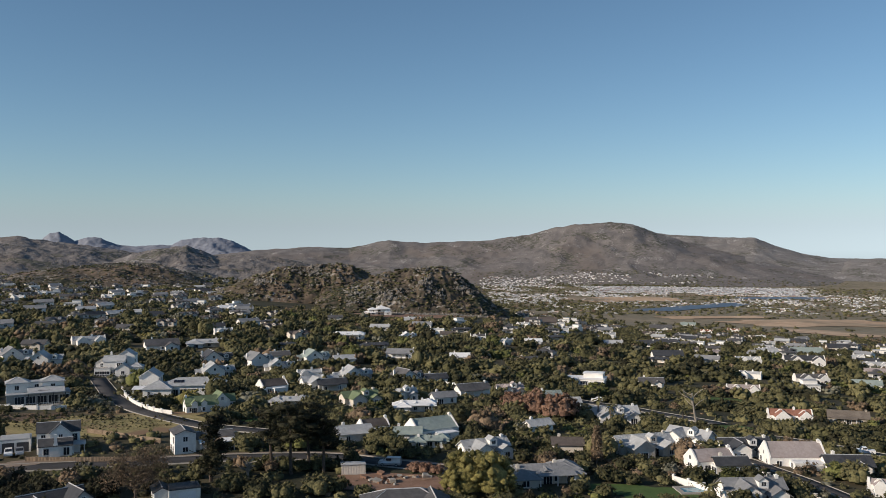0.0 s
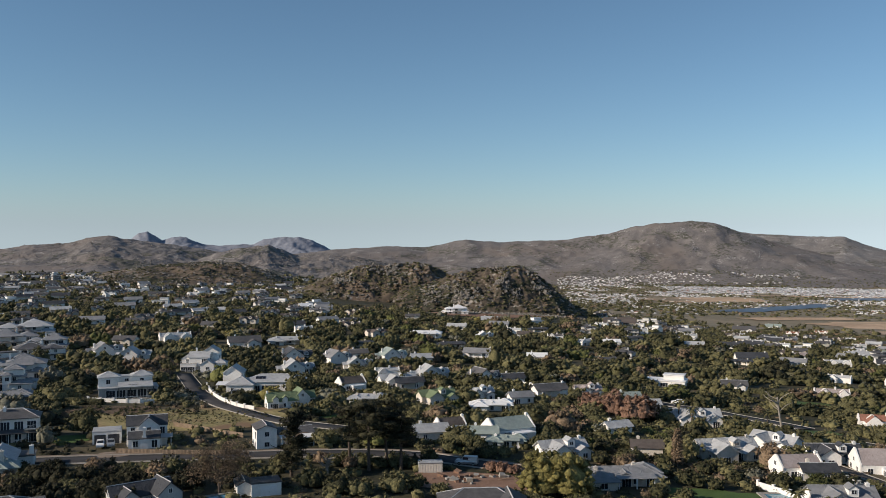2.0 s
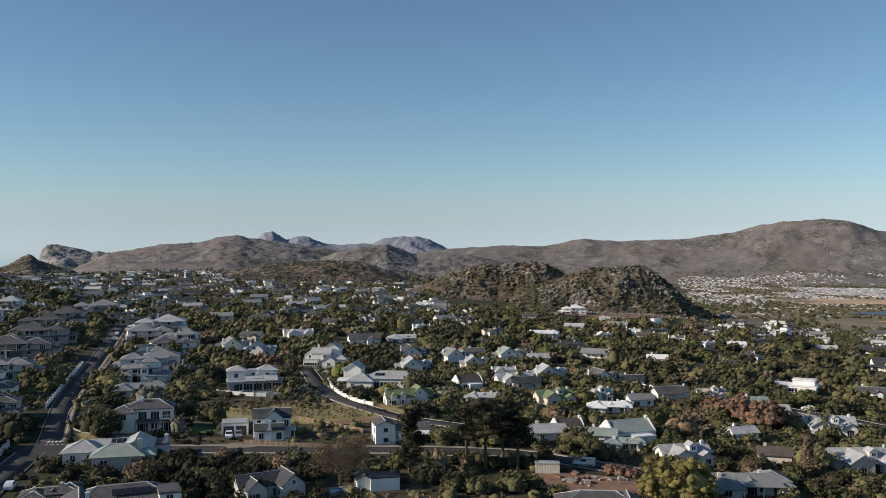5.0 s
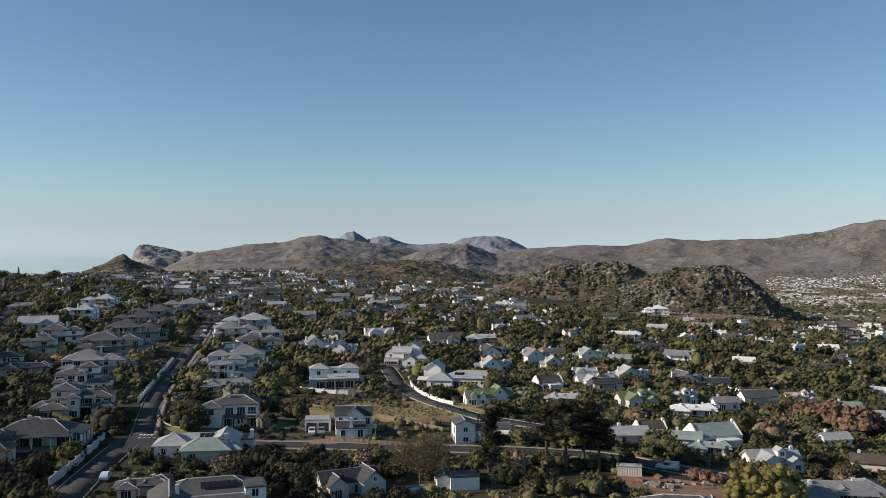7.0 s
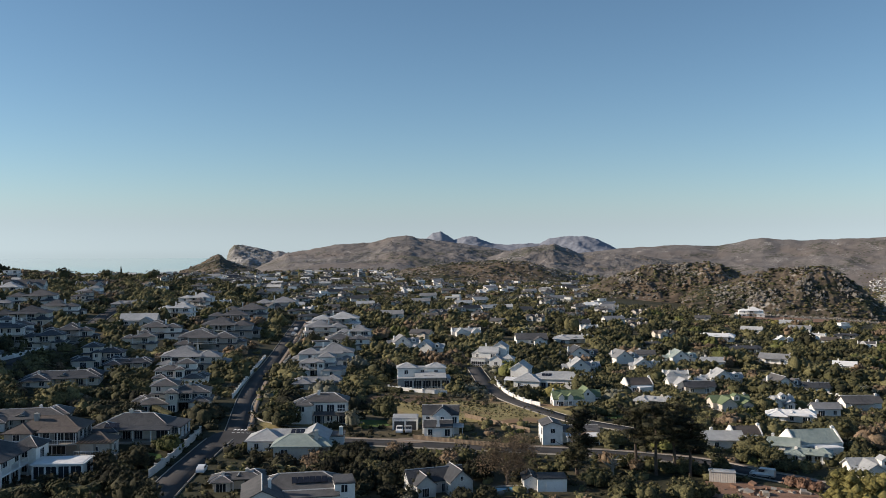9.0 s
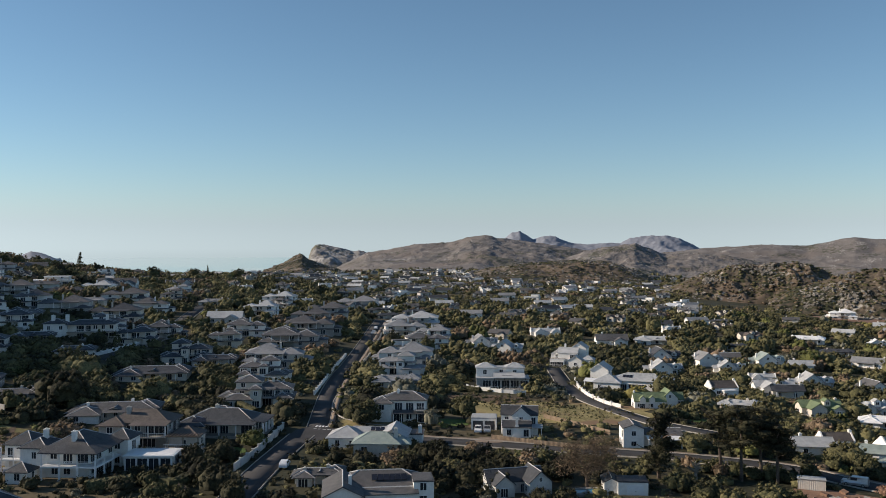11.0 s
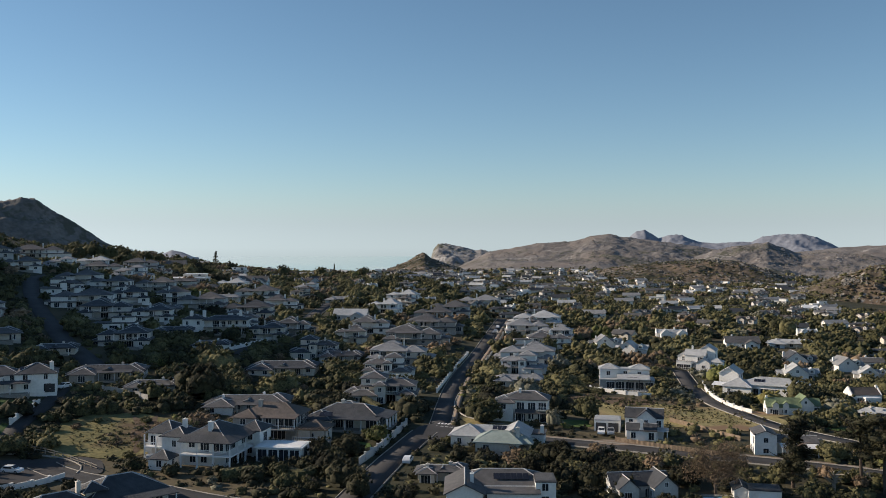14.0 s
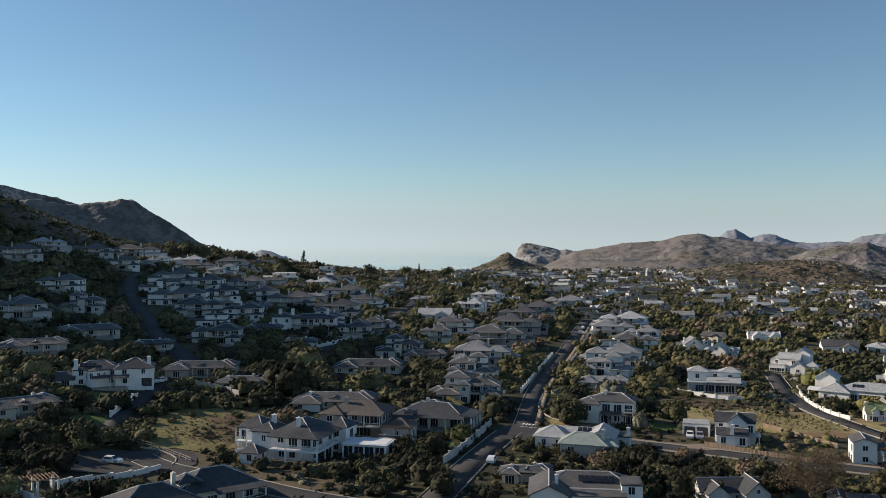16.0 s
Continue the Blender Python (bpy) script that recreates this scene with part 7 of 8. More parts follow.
def scatter_rocks():
    g = np.random.default_rng(11)
    kinds = {"rocky_hill": (1500, 0.35, 1.9, 1), "low_ridge": (1200, 0.5, 1.9, 2), "rocky_cone": (1000, 0.5, 2.2, 2), "mountain": (1500, 0.8, 2.4, 3), "headland": (700, 0.8, 2.6, 4)}
    for ob in list(scene.objects):
        name = ob.name.split(".")[0]
        if name not in kinds or ob.type != "MESH" or ob.data.materials[0].name == "slate_rock":
            continue
        n, lo, hi, seed = kinds[name]
        k = len(ob.data.vertices)
        co = np.empty(3 * k, np.float32)
        ob.data.vertices.foreach_get("co", co)
        co = co.reshape(-1, 3).astype(float)
        z = co[:, 2] - land(np.degrees(np.arctan2(co[:, 0], co[:, 1])), np.hypot(co[:, 0], co[:, 1]))
        ok = np.where(z > (25 if name == "mountain" else -1))[0]
        size_of = 90.0 if name in ("mountain", "headland") else 22.0
        cluster = np.array([noise.noise(Vector(co[i] / size_of)) for i in ok])
        height = (co[ok, 2] - co[ok, 2].min()) / max(1.0, np.ptp(co[ok, 2]))
        weight = np.clip(cluster + 0.1, 0.03, 1) ** 1.2 * (0.3 + height) * (height < 0.9) if size_of > 50 else np.clip(cluster + 0.05, 0.02, 1) ** 2.4 * (0.12 + height ** 2) * (height < 0.97)
        pick = g.choice(ok, n, p=weight / weight.sum())
        size = lo + (hi - lo) * g.random(n) ** 3
        jitter = 3.0 if size_of > 50 else 0.7
        rock_field("boulders", "pale weathered boulders strewn over a scrub-covered hill", co[pick] + g.normal(0, jitter, (n, 3)) * (1, 1, 0.15), size, seed)
    # rubble along the foot of the dark hill, blocks on its brow
    b, r = g.uniform(-3.5, 4.2, 700), 716 + g.normal(0, 7, 700)
    rock_field("rubble", "strip of pale broken boulders at the foot of a hill", np.stack([r * np.sin(np.radians(b)), r * np.cos(np.radians(b)), land(b, r) + 0.2], -1), 0.3 + 1.0 * g.random(700) ** 3, 7)


scatter_rocks()


# ---- plants ----
def ico(level=1):
    bm = bmesh.new()
    bmesh.ops.create_icosphere(bm, subdivisions=level, radius=1.0)
    v = np.array([p.co[:] for p in bm.verts])
    f = np.array([[q.index for q in p.verts] for p in bm.faces if p.calc_center_median().z > -0.55])
    bm.free()
    return v, f


ICO1 = ico(1)
OCT = (np.array([(1, 0, 0), (0, 1, 0), (-1, 0, 0), (0, -1, 0), (0, 0, 1), (0, 0, -1)], float), np.array([(0, 1, 4), (1, 2, 4), (2, 3, 4), (3, 0, 4), (1, 0, 5), (2, 1, 5), (3, 2, 5), (0, 3, 5)]))


def crown(g, radius, height, clumps, leaves, leaf, core=ICO1, flat=0.85):
    """A crown of several overlapping domes, set with small rounded clumps and leaf sprays; base at z 0. Without a core it is twigs and leaves alone."""
    V, T, k = [], [], 0

    def add(v, t):
        nonlocal k
        V.append(v)
        T.append(t + k)
        k += len(v)

    lobes = max(1, min(7, clumps // 6))
    fine = 1.15 if clumps > 40 else 1.35 if clumps > 20 else 1.7
    domes = []
    for q in range(lobes):
        a = 2.4 * q + g.uniform(0, 1)
        off = 0.0 if lobes == 1 else radius * g.uniform(0.25, 0.46)
        lr = radius * (0.86 if lobes == 1 else g.uniform(0.48, 0.62))
        domes.append((off * math.cos(a), off * math.sin(a), height * g.uniform(0.28, 0.4), lr, height * g.uniform(0.46, 0.62)))
        if core is not None:
            add(ICO1[0] * g.uniform(0.8, 0.98, (len(ICO1[0]), 1)) * (lr, lr, domes[q][4]) * 0.88 + domes[q][:3], ICO1[1])
    for c in range(clumps):
        cx, cy, cz, lr, lh = domes[c % lobes]
        th, u = 2.39996 * c + g.uniform(-0.5, 0.5), g.uniform(-0.3, 1.0)
        ring = math.sqrt(1 - u * u)
        centre = np.array([cx, cy, cz]) + 0.95 * np.array([lr * ring * math.cos(th), lr * ring * math.sin(th), lh * u])
        cr = radius * g.uniform(0.09, 0.16) * fine
        shape = np.array([cr, cr, cr * flat])
        if core is not None:
            add(core[0] * g.uniform(0.7, 1.0, (len(core[0]), 1)) * shape + centre, core[1])
        if leaves:
            d = g.normal(size=(leaves, 3))
            d[:, 2] = np.where(d[:, 2] < -0.3, -d[:, 2], d[:, 2])
            d /= np.linalg.norm(d, axis=1)[:, None]
            p = centre + d * shape * (g.uniform(0.8, 1.5, (leaves, 1)) if core is not None else g.uniform(0.1, 2.6, (leaves, 1)))
            side = np.cross(d, g.normal(size=(leaves, 3)))
            side /= np.linalg.norm(side, axis=1)[:, None]
            other = np.cross(d, side)
            q = g.normal(size=(leaves, 3, 3)) * leaf * np.array([0.7, 0.7, 0.3])
            e = q[..., :1] * side[:, None] + q[..., 1:2] * other[:, None] + q[..., 2:] * d[:, None]
            add((p[:, None] + e).reshape(-1, 3), np.arange(3 * leaves).reshape(-1, 3))
    v = np.concatenate(V)
    v[:, 2] = np.maximum(v[:, 2], 0.0)
    return v, np.concatenate(T)


def trunk_mesh(g, height, thick, limbs, mat="bark", spread=1.0, lean=0.0):
    """A tapered trunk with some limbs."""
    V, F = [], []

    def limb(p0, p1, r0, r1, n=6, bend=0.0):
        k = len(V)
        rows = 4
        axis = np.array(p1) - np.array(p0)
        side = np.cross(axis, (0.3, 0.9, 0.1))
        side /= np.linalg.norm(side)
        other = np.cross(axis, side)
        other /= np.linalg.norm(other)
        for i in range(rows + 1):
            f = i / rows
            c = np.array(p0) + axis * f + side * bend * math.sin(math.pi * f)
            rr = r0 + (r1 - r0) * f
            for j in range(n):
                a = 2 * math.pi * j / n
                V.append(tuple(c + rr * (math.cos(a) * side + math.sin(a) * other)))
        for i in range(rows):
            for j in range(n):
                q = (j + 1) % n
                F.append((k + i * n + j, k + i * n + q, k + (i + 1) * n + q, k + (i + 1) * n + j))
        F.append(tuple(k + rows * n + j for j in range(n)))

    top = (lean * height, 0, height)
    limb((0, 0, -0.6), top, thick, thick * 0.5, 7, 0.15)
    for i in range(limbs):
        th = g.uniform(0, 2 * math.pi)
        f = g.uniform(0.45, 0.98)
        base = (lean * height * f, 0, height * f)
        q = height * g.uniform(0.25, 0.5) * spread
        limb(base, (base[0] + q * math.cos(th), q * math.sin(th), base[2] + q * g.uniform(0.3, 0.9)), thick * 0.42, thick * 0.12, 5, 0.1 * q)
    me = bpy.data.meshes.new("trunk")
    me.from_pydata(V, [], F)
    me.materials.append(MATS[mat])
    me.update()
    return me


def make_protos(g, specs):
    out = []
    for radius, height, clumps, leaves, leaf, core in specs:
        out.append(crown(g, radius, height, clumps, leaves, leaf, core))
    return out


def clear_of_things(x, y, margin=0.0, fronts=True):
    ok = np.ones(len(x), bool)
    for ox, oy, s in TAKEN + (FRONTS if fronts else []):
        ok &= (x - ox) ** 2 + (y - oy) ** 2 > (s + margin) ** 2
    for ox, oy, s in ROADS:
        ok &= (x - ox) ** 2 + (y - oy) ** 2 > (s + 1.0 + margin) ** 2
    return ok & on_open_ground(x, y)


LEAVES = ["foliage_dark", "foliage_olive", "foliage_green", "foliage_brown", "foliage_grey", "foliage_yellow", "foliage_deep"]
TREE_WORDS = {"foliage_dark": "dense dark green", "foliage_olive": "olive green", "foliage_green": "bright green", "foliage_brown": "brownish wintry", "foliage_grey": "grey-green", "foliage_yellow": "yellow-flowering", "foliage_deep": "shade-darkened green"}


def scatter(g, n, r0, r1, spacing, b0=-76.0, b1=34.0):
    """Bearings and ranges of plants spread evenly over a ring, thinned to a spacing."""
    b = g.uniform(b0, b1, n)
    r = np.sqrt(g.uniform(r0 ** 2, r1 ** 2, n))
    x, y = r * np.sin(np.radians(b)), r * np.cos(np.radians(b))
    cell, keep = {}, []
    for i in range(n):
        key = (int(x[i] // spacing), int(y[i] // spacing))
        near = False
        for da in (-1, 0, 1):
            for db in (-1, 0, 1):
                for j in cell.get((key[0] + da, key[1] + db), ()):
                    if (x[i] - x[j]) ** 2 + (y[i] - y[j]) ** 2 < spacing ** 2:
                        near = True
        if not near:
            cell.setdefault(key, []).append(i)
            keep.append(i)
    keep = np.array(keep)
    return b[keep], r[keep], x[keep], y[keep]


def drift_field(x, y, scale=38.0):
    return np.array([noise.noise(Vector((a / scale, c / scale, 7.3))) + 0.5 * noise.noise(Vector((a / scale * 2.7, c / scale * 2.7, 1.1))) for a, c in zip(x, y)])


def plant_mass(name, label, g, protos, x, y, size, mats, probs, sink=0.3, level=None, deep=0.0, smooth=True):
    """Plants past counting in one mesh: copies of a few crowns, turned and sized."""
    which = g.integers(0, len(protos), len(x))
    kind = g.choice(len(mats), len(x), p=np.array(probs) / np.sum(probs))
    # species stand in drifts
    drift = drift_field(x, y)
    swap = g.random(len(x)) < 0.6
    kind = np.where(swap & (drift > 0.12), 0, np.where(swap & (drift < -0.45), min(3, len(mats) - 1), np.where(swap & (drift < -0.02), 1, kind)))
    # a share of plants by the lower street takes the leaf colour darkened for shade
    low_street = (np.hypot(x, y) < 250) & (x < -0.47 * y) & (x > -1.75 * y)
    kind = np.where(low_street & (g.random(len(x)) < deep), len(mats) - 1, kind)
    z = (ground_at(x, y) if level is None else level) - sink
    V, T, M, k = [], [], [], 0
    for p, (pv, pt) in enumerate(protos):
        sel = np.where(which == p)[0]
        if len(sel) == 0:
            continue
        a = g.uniform(0, 2 * np.pi, len(sel))
        c, s = np.cos(a)[:, None], np.sin(a)[:, None]
        sc = size[sel][:, None]
        v = np.stack([(pv[None, :, 0] * c - pv[None, :, 1] * s) * sc + x[sel][:, None], (pv[None, :, 0] * s + pv[None, :, 1] * c) * sc + y[sel][:, None],
                      pv[None, :, 2] * sc * g.uniform(0.75, 1.2, (len(sel), 1)) + z[sel][:, None]], -1)
        V.append(v.reshape(-1, 3))
        T.append((pt[None] + (np.arange(len(sel)) * len(pv))[:, None, None] + k).reshape(-1, 3))
        M.append(np.repeat(kind[sel], len(pt)))
        k += len(sel) * len(pv)
    me = array_mesh(name, np.concatenate(V), np.concatenate(T), mats, smooth, np.concatenate(M))
    return tagged(attach(name, me), label, "plants", kind="stuff")


# ---- trees of their own ----
def special_tree(name, label, b, r, crown_data, mat, trunk_me, lift, size=1.0, turn=0.0):
    p = spot(b, r)
    root = new(name)
    root.matrix_basis = pose(p.x, p.y, p.z, 0, 0, turn) @ Matrix.Scale(size, 4)
    tagged(root, label, "tree")
    attach("trunk", trunk_me, root)
    attach("crown", array_mesh("crown", *crown_data, mat, True), root, m=pose(0, 0, lift))
    TAKEN.append((p.x, p.y, 3.0))
    return root


def layered(g, tiers, leaves, leaf):
    """A crown of flat layers, as an old pine has: tiers of (x, y, z, radius, thickness)."""
    V, T, k = [], [], 0
    for x, y, z, rad, thick in tiers:
        for c in range(5):
            a = g.uniform(0, 6.28)
            cx, cy = x + rad * 0.55 * np.cos(a), y + rad * 0.55 * np.sin(a)
            v = ICO1[0] * g.uniform(0.65, 1.0, (len(ICO1[0]), 1)) * (rad * 0.5, rad * 0.5, thick * 0.6) + (cx, cy, z + g.uniform(-0.3, 0.3) * thick)
            V.append(v)
            T.append(ICO1[1] + k)
            k += len(v)
            d = g.normal(size=(leaves, 3))
            d /= np.linalg.norm(d, axis=1)[:, None]
            p = np.array([cx, cy, z]) + d * (rad * 0.62, rad * 0.62, thick * 0.75) * g.uniform(0.8, 1.15, (leaves, 1))
            V.append((p[:, None] + g.normal(size=(leaves, 3, 3)) * leaf * 0.5).reshape(-1, 3))
            T.append(np.arange(3 * leaves).reshape(-1, 3) + k)
            k += 3 * leaves
    return np.concatenate(V), np.concatenate(T)


def pine_tiers(g, height, spread, start, n):
    out = []
    for k in range(n):
        f = k / max(1, n - 1)
        z = height * (start + (1 - start) * f)
        a = g.uniform(0, 6.28)
        off = spread * g.uniform(0.15, 0.6) * (1 - 0.5 * f)
        out.append((off * np.cos(a), off * np.sin(a), z, spread * g.uniform(0.45, 0.75) * (1 - 0.25 * f), height * 0.06))
    return out


def palm(b, r, height, label="palm tree with a shaggy crown in a garden"):
    p = spot(b, r)
    g = np.random.default_rng(int(r))
    root = new("palm_tree")
    root.matrix_basis = Matrix.Translation(p)
    tagged(root, label, "palm tree")
    attach("trunk", trunk_mesh(g, height, 0.3, 0), root)
    for k in range(16):
        a, droop, L = k * 2.4, g.uniform(-0.2, 1.0), g.uniform(1.9, 2.7)
        v, f = [], []
        for i in range(6):
            t = i / 5
            x, z = L * t * (1 - 0.25 * droop * t), height + 0.9 * math.sin(t * 2.2) * (1.1 - droop) - droop * 1.8 * t * t
            w = 0.32 * math.sin(math.pi * min(0.97, 0.12 + t * 0.85))
            for s, dz in ((-1, -0.12), (0, 0.0), (1, -0.12)):
                v.append((x * math.cos(a) - s * w * math.sin(a), x * math.sin(a) + s * w * math.cos(a), z + dz))
        for i in range(5):
            f += [(3 * i, 3 * i + 3, 3 * i + 4, 3 * i + 1), (3 * i + 1, 3 * i + 4, 3 * i + 5, 3 * i + 2)]
        mesh_object("frond", v, f, "foliage_olive", root)
    TAKEN.append((p.x, p.y, 1.5))


def bare_tree(b, r, height, label, lean=0.1, limbs=14, mat="dead_wood", name="bare_tree"):
    p = spot(b, r)
    g = np.random.default_rng(int(r) + 3)
    root = new(name)
    root.matrix_basis = Matrix.Translation(p)
    tagged(root, label, "tree")
    attach("trunk", trunk_mesh(g, height, 0.4, limbs, mat, 1.3, lean), root)


def special_trees():
    g = np.random.default_rng(77)
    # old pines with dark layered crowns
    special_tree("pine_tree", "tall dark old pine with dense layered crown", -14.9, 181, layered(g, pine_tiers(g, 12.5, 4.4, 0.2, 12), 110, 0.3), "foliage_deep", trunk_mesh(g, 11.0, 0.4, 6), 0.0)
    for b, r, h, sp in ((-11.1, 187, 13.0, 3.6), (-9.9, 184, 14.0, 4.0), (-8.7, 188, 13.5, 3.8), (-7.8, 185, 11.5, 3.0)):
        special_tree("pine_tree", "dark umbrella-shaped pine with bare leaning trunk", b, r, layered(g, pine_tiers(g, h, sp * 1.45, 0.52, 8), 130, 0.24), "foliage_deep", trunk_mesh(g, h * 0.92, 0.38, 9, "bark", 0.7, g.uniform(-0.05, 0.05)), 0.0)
    special_tree("bare_oak", "broad brown leafless tree with fine twigs", -19.4, 171, crown(g, 6.6, 8.6, 130, 100, 0.16, None), "foliage_brown", trunk_mesh(g, 4.6, 0.35, 46, "bark", 1.5), 1.2)
    special_tree("willow_tree", "pale olive willow with drooping feathery crown", 2.2, 168, crown(g, 7.5, 8.2, 190, 34, 0.2, OCT), "foliage_yellow", trunk_mesh(g, 4.0, 0.5, 6), 0.2)
    for b, r, s in ((4.6, 268, 0.8), (6.1, 262, 1.0), (7.4, 260, 1.05), (8.2, 264, 0.8)):
        special_tree("autumn_tree", "rounded tree with rust-red autumn foliage", b, r, crown(g, 5.5, 7.5, 110, 26, 0.2, OCT), "foliage_red", trunk_mesh(g, 3.0, 0.35, 6), 0.6, s)
    special_tree("broad_tree", "broad dark evergreen tree with dense rounded crown", -52.6, 252, crown(g, 8.0, 8.6, 150, 22, 0.2, OCT), "foliage_deep", trunk_mesh(g, 3.6, 0.5, 6), 0.8)
    special_tree("broad_tree", "dark rounded evergreen at a street corner", -34.2, 226, crown(g, 5.6, 6.5, 120, 20, 0.2, OCT), "foliage_dark", trunk_mesh(g, 2.6, 0.4, 6), 0.4)
    special_tree("broad_tree", "dense green rounded tree beside a lawn", -27.4, 232, crown(g, 4.4, 6.6, 90, 20, 0.2, OCT), "foliage_dark", trunk_mesh(g, 2.6, 0.35, 6), 0.4)
    special_tree("silver_tree", "pale grey-green feathery tree", -29.6, 222, crown(g, 2.4, 5.0, 24, 40, 0.22), "foliage_grey", trunk_mesh(g, 2.0, 0.2, 5), 0.4)
    special_tree("norfolk_pine", "dark narrow conifer on the skyline", -51.4, 800, layered(g, [(0, 0, 4 + 2.2 * k, 5.5 * (1 - k / 9.5), 1.2) for k in range(9)], 20, 1.0), "foliage_dark", trunk_mesh(g, 22.0, 0.5, 0), 0.0, 0.62)
    special_tree("cypress", "slim dark cypress on the skyline", -43.9, 780, layered(g, [(0, 0, 3 + 2.0 * k, 2.4 * (1 - k / 11), 1.6) for k in range(10)], 16, 0.9), "foliage_dark", trunk_mesh(g, 20.0, 0.4, 0), 0.0, 0.48)
    special_tree("brown_poplar", "slim upright tree with brown winter leaves", 10.0, 198, layered(g, [(0, 0, 1.5 + 0.9 * k, 1.5 - 0.12 * k, 1.0) for k in range(8)], 60, 0.35), "foliage_brown", trunk_mesh(g, 7.0, 0.2, 0), 0.0)
    for b, r, rad, mat, word in ((-13.6, 173, 3.2, "foliage_dark", "dark"), (-12.0, 168, 3.6, "foliage_dark", "dark"), (-10.4, 166, 3.0, "foliage_olive", "olive"), (-8.3, 169, 3.4, "foliage_olive", "olive"), (-6.9, 171, 2.8, "foliage_dark", "dark"),
                               (-5.2, 166, 2.4, "foliage_olive", "olive"), (-1.9, 186, 1.8, "foliage_red", "reddish"), (-1.2, 185, 1.9, "foliage_red", "reddish"), (-0.5, 184, 1.7, "foliage_red", "reddish"), (0.6, 189, 2.2, "foliage_dark", "dark"), (-12.2, 188, 2.4, "foliage_dark", "dark"), (-11.2, 187, 2.0, "foliage_brown", "brown"), (-10.2, 188, 2.6, "foliage_dark", "dark"), (-9.2, 187, 2.1, "foliage_dark", "dark"), (-8.2, 188, 2.3, "foliage_olive", "olive"), (-7.3, 187, 2.0, "foliage_dark", "dark"),
                               (-15.6, 190, 2.4, "foliage_olive", "olive"), (-13.0, 191, 2.2, "foliage_brown", "brown"), (-6.0, 194, 2.2, "foliage_dark", "dark"), (-4.6, 203, 3.0, "foliage_dark", "dark"), (-3.0, 204, 3.2, "foliage_dark", "dark")):
        special_tree("round_shrub", "large rounded %s shrub beside a bare plot" % word, b, r, crown(g, rad, rad * 1.15, 50, 18, 0.17, OCT), mat, trunk_mesh(g, 1.0, 0.15, 4), 0.0)
    for b, r, rad, h in ((-59.6, 612, 7.0, 9.0), (-58.7, 618, 8.0, 11.0), (-57.8, 622, 7.5, 10.0), (-56.9, 628, 6.5, 8.5), (-55.6, 640, 7.0, 8.5), (-54.8, 650, 6.0, 8.0), (-60.8, 600, 6.0, 8.0), (-47.2, 700, 6.0, 8.0), (-42.0, 720, 6.5, 8.5), (-44.8, 710, 5.5, 7.5)):
        special_tree("broad_tree", "large dark rounded tree on the brow of the hill", b, r, crown(g, rad, h, 60, 10, 0.4, OCT), "foliage_dark", trunk_mesh(g, 3.0, 0.4, 4), 0.2)
    bare_tree(16.2, 278, 9.0, "dead pale leaning tree with broken bare limbs", -0.15, 10)
    for i, (b, r, rad) in enumerate([(-59.7, 242, 2.2), (-59.1, 235, 1.7), (-60.2, 231, 2.3), (-58.5, 245, 2.0), (-57.9, 240, 1.8), (-60.9, 224, 1.8), (-61.2, 232, 2.4), (-59.6, 225, 1.4), (-58.4, 229, 1.2), (-62.1, 220, 1.6), (-57.3, 248, 1.9), (-60.4, 247, 1.9), (-56.5, 239, 1.5), (-55.6, 235, 1.9), (-55.6, 227, 1.6), (-54.8, 222, 1.9), (-55.2, 214, 2.0), (-55.8, 208, 1.6), (-56.6, 202, 1.5)]):
        mat, word = (("foliage_dark", "dark"), ("foliage_olive", "olive"), ("foliage_dark", "dark"), ("foliage_brown", "brownish"))[i % 4]
        special_tree("round_shrub", "low spreading %s shrub at the edge of a grass plot" % word, b, r, crown(g, rad, rad * 0.95, 36, 16, 0.17, OCT), mat, trunk_mesh(g, 0.7, 0.12, 4), 0.0)
    for b, r, rad, h in ((-44.2, 180, 4.0, 5.4), (-43.4, 170, 4.2, 5.6), (-42.9, 194, 3.2, 5.0), (-44.8, 192, 3.4, 4.8), (-42.3, 164, 3.4, 4.6), (-31.0, 178, 3.4, 4.6), (-29.2, 171, 3.8, 4.8), (-27.4, 170, 3.6, 4.6),
                         (-26.2, 176, 3.2, 4.2), (-28.6, 183, 3.0, 4.6), (-29.6, 187, 2.8, 4.8), (-29.0, 192, 2.4, 4.2), (-24.6, 178, 3.2, 4.4), (-23.2, 172, 3.4, 4.6), (-25.4, 168, 3.6, 4.8), (-21.6, 176, 3.0, 3.8), (-30.4, 190, 2.6, 3.6), (-66.0, 190, 4.0, 5.0), (-67.5, 205, 4.2, 5.2), (-66.8, 222, 4.0, 5.0), (-65.0, 236, 3.4, 4.4)):
        special_tree("broad_tree", "dense garden tree with shade put into its crown colour", b, r, crown(g, rad, h, 80, 18, 0.19, OCT), "foliage_deep", trunk_mesh(g, 1.8, 0.3, 5), 0.2)
    for b, r in ((-23.0, 266), (-22.6, 267), (-22.3, 267.5), (-21.9, 268), (-21.5, 269), (-21.1, 268), (-20.8, 266), (-20.4, 264)):
        special_tree("round_shrub", "small clipped lavender-grey rounded shrub in a row", b, r, crown(g, 1.15, 1.3, 8, 16, 0.15), "foliage_grey", trunk_mesh(g, 0.5, 0.1, 3), 0.0)
    bare_tree(-12.6, 180, 3.5, "small leafless shrub with pale twigs", 0.0, 22)
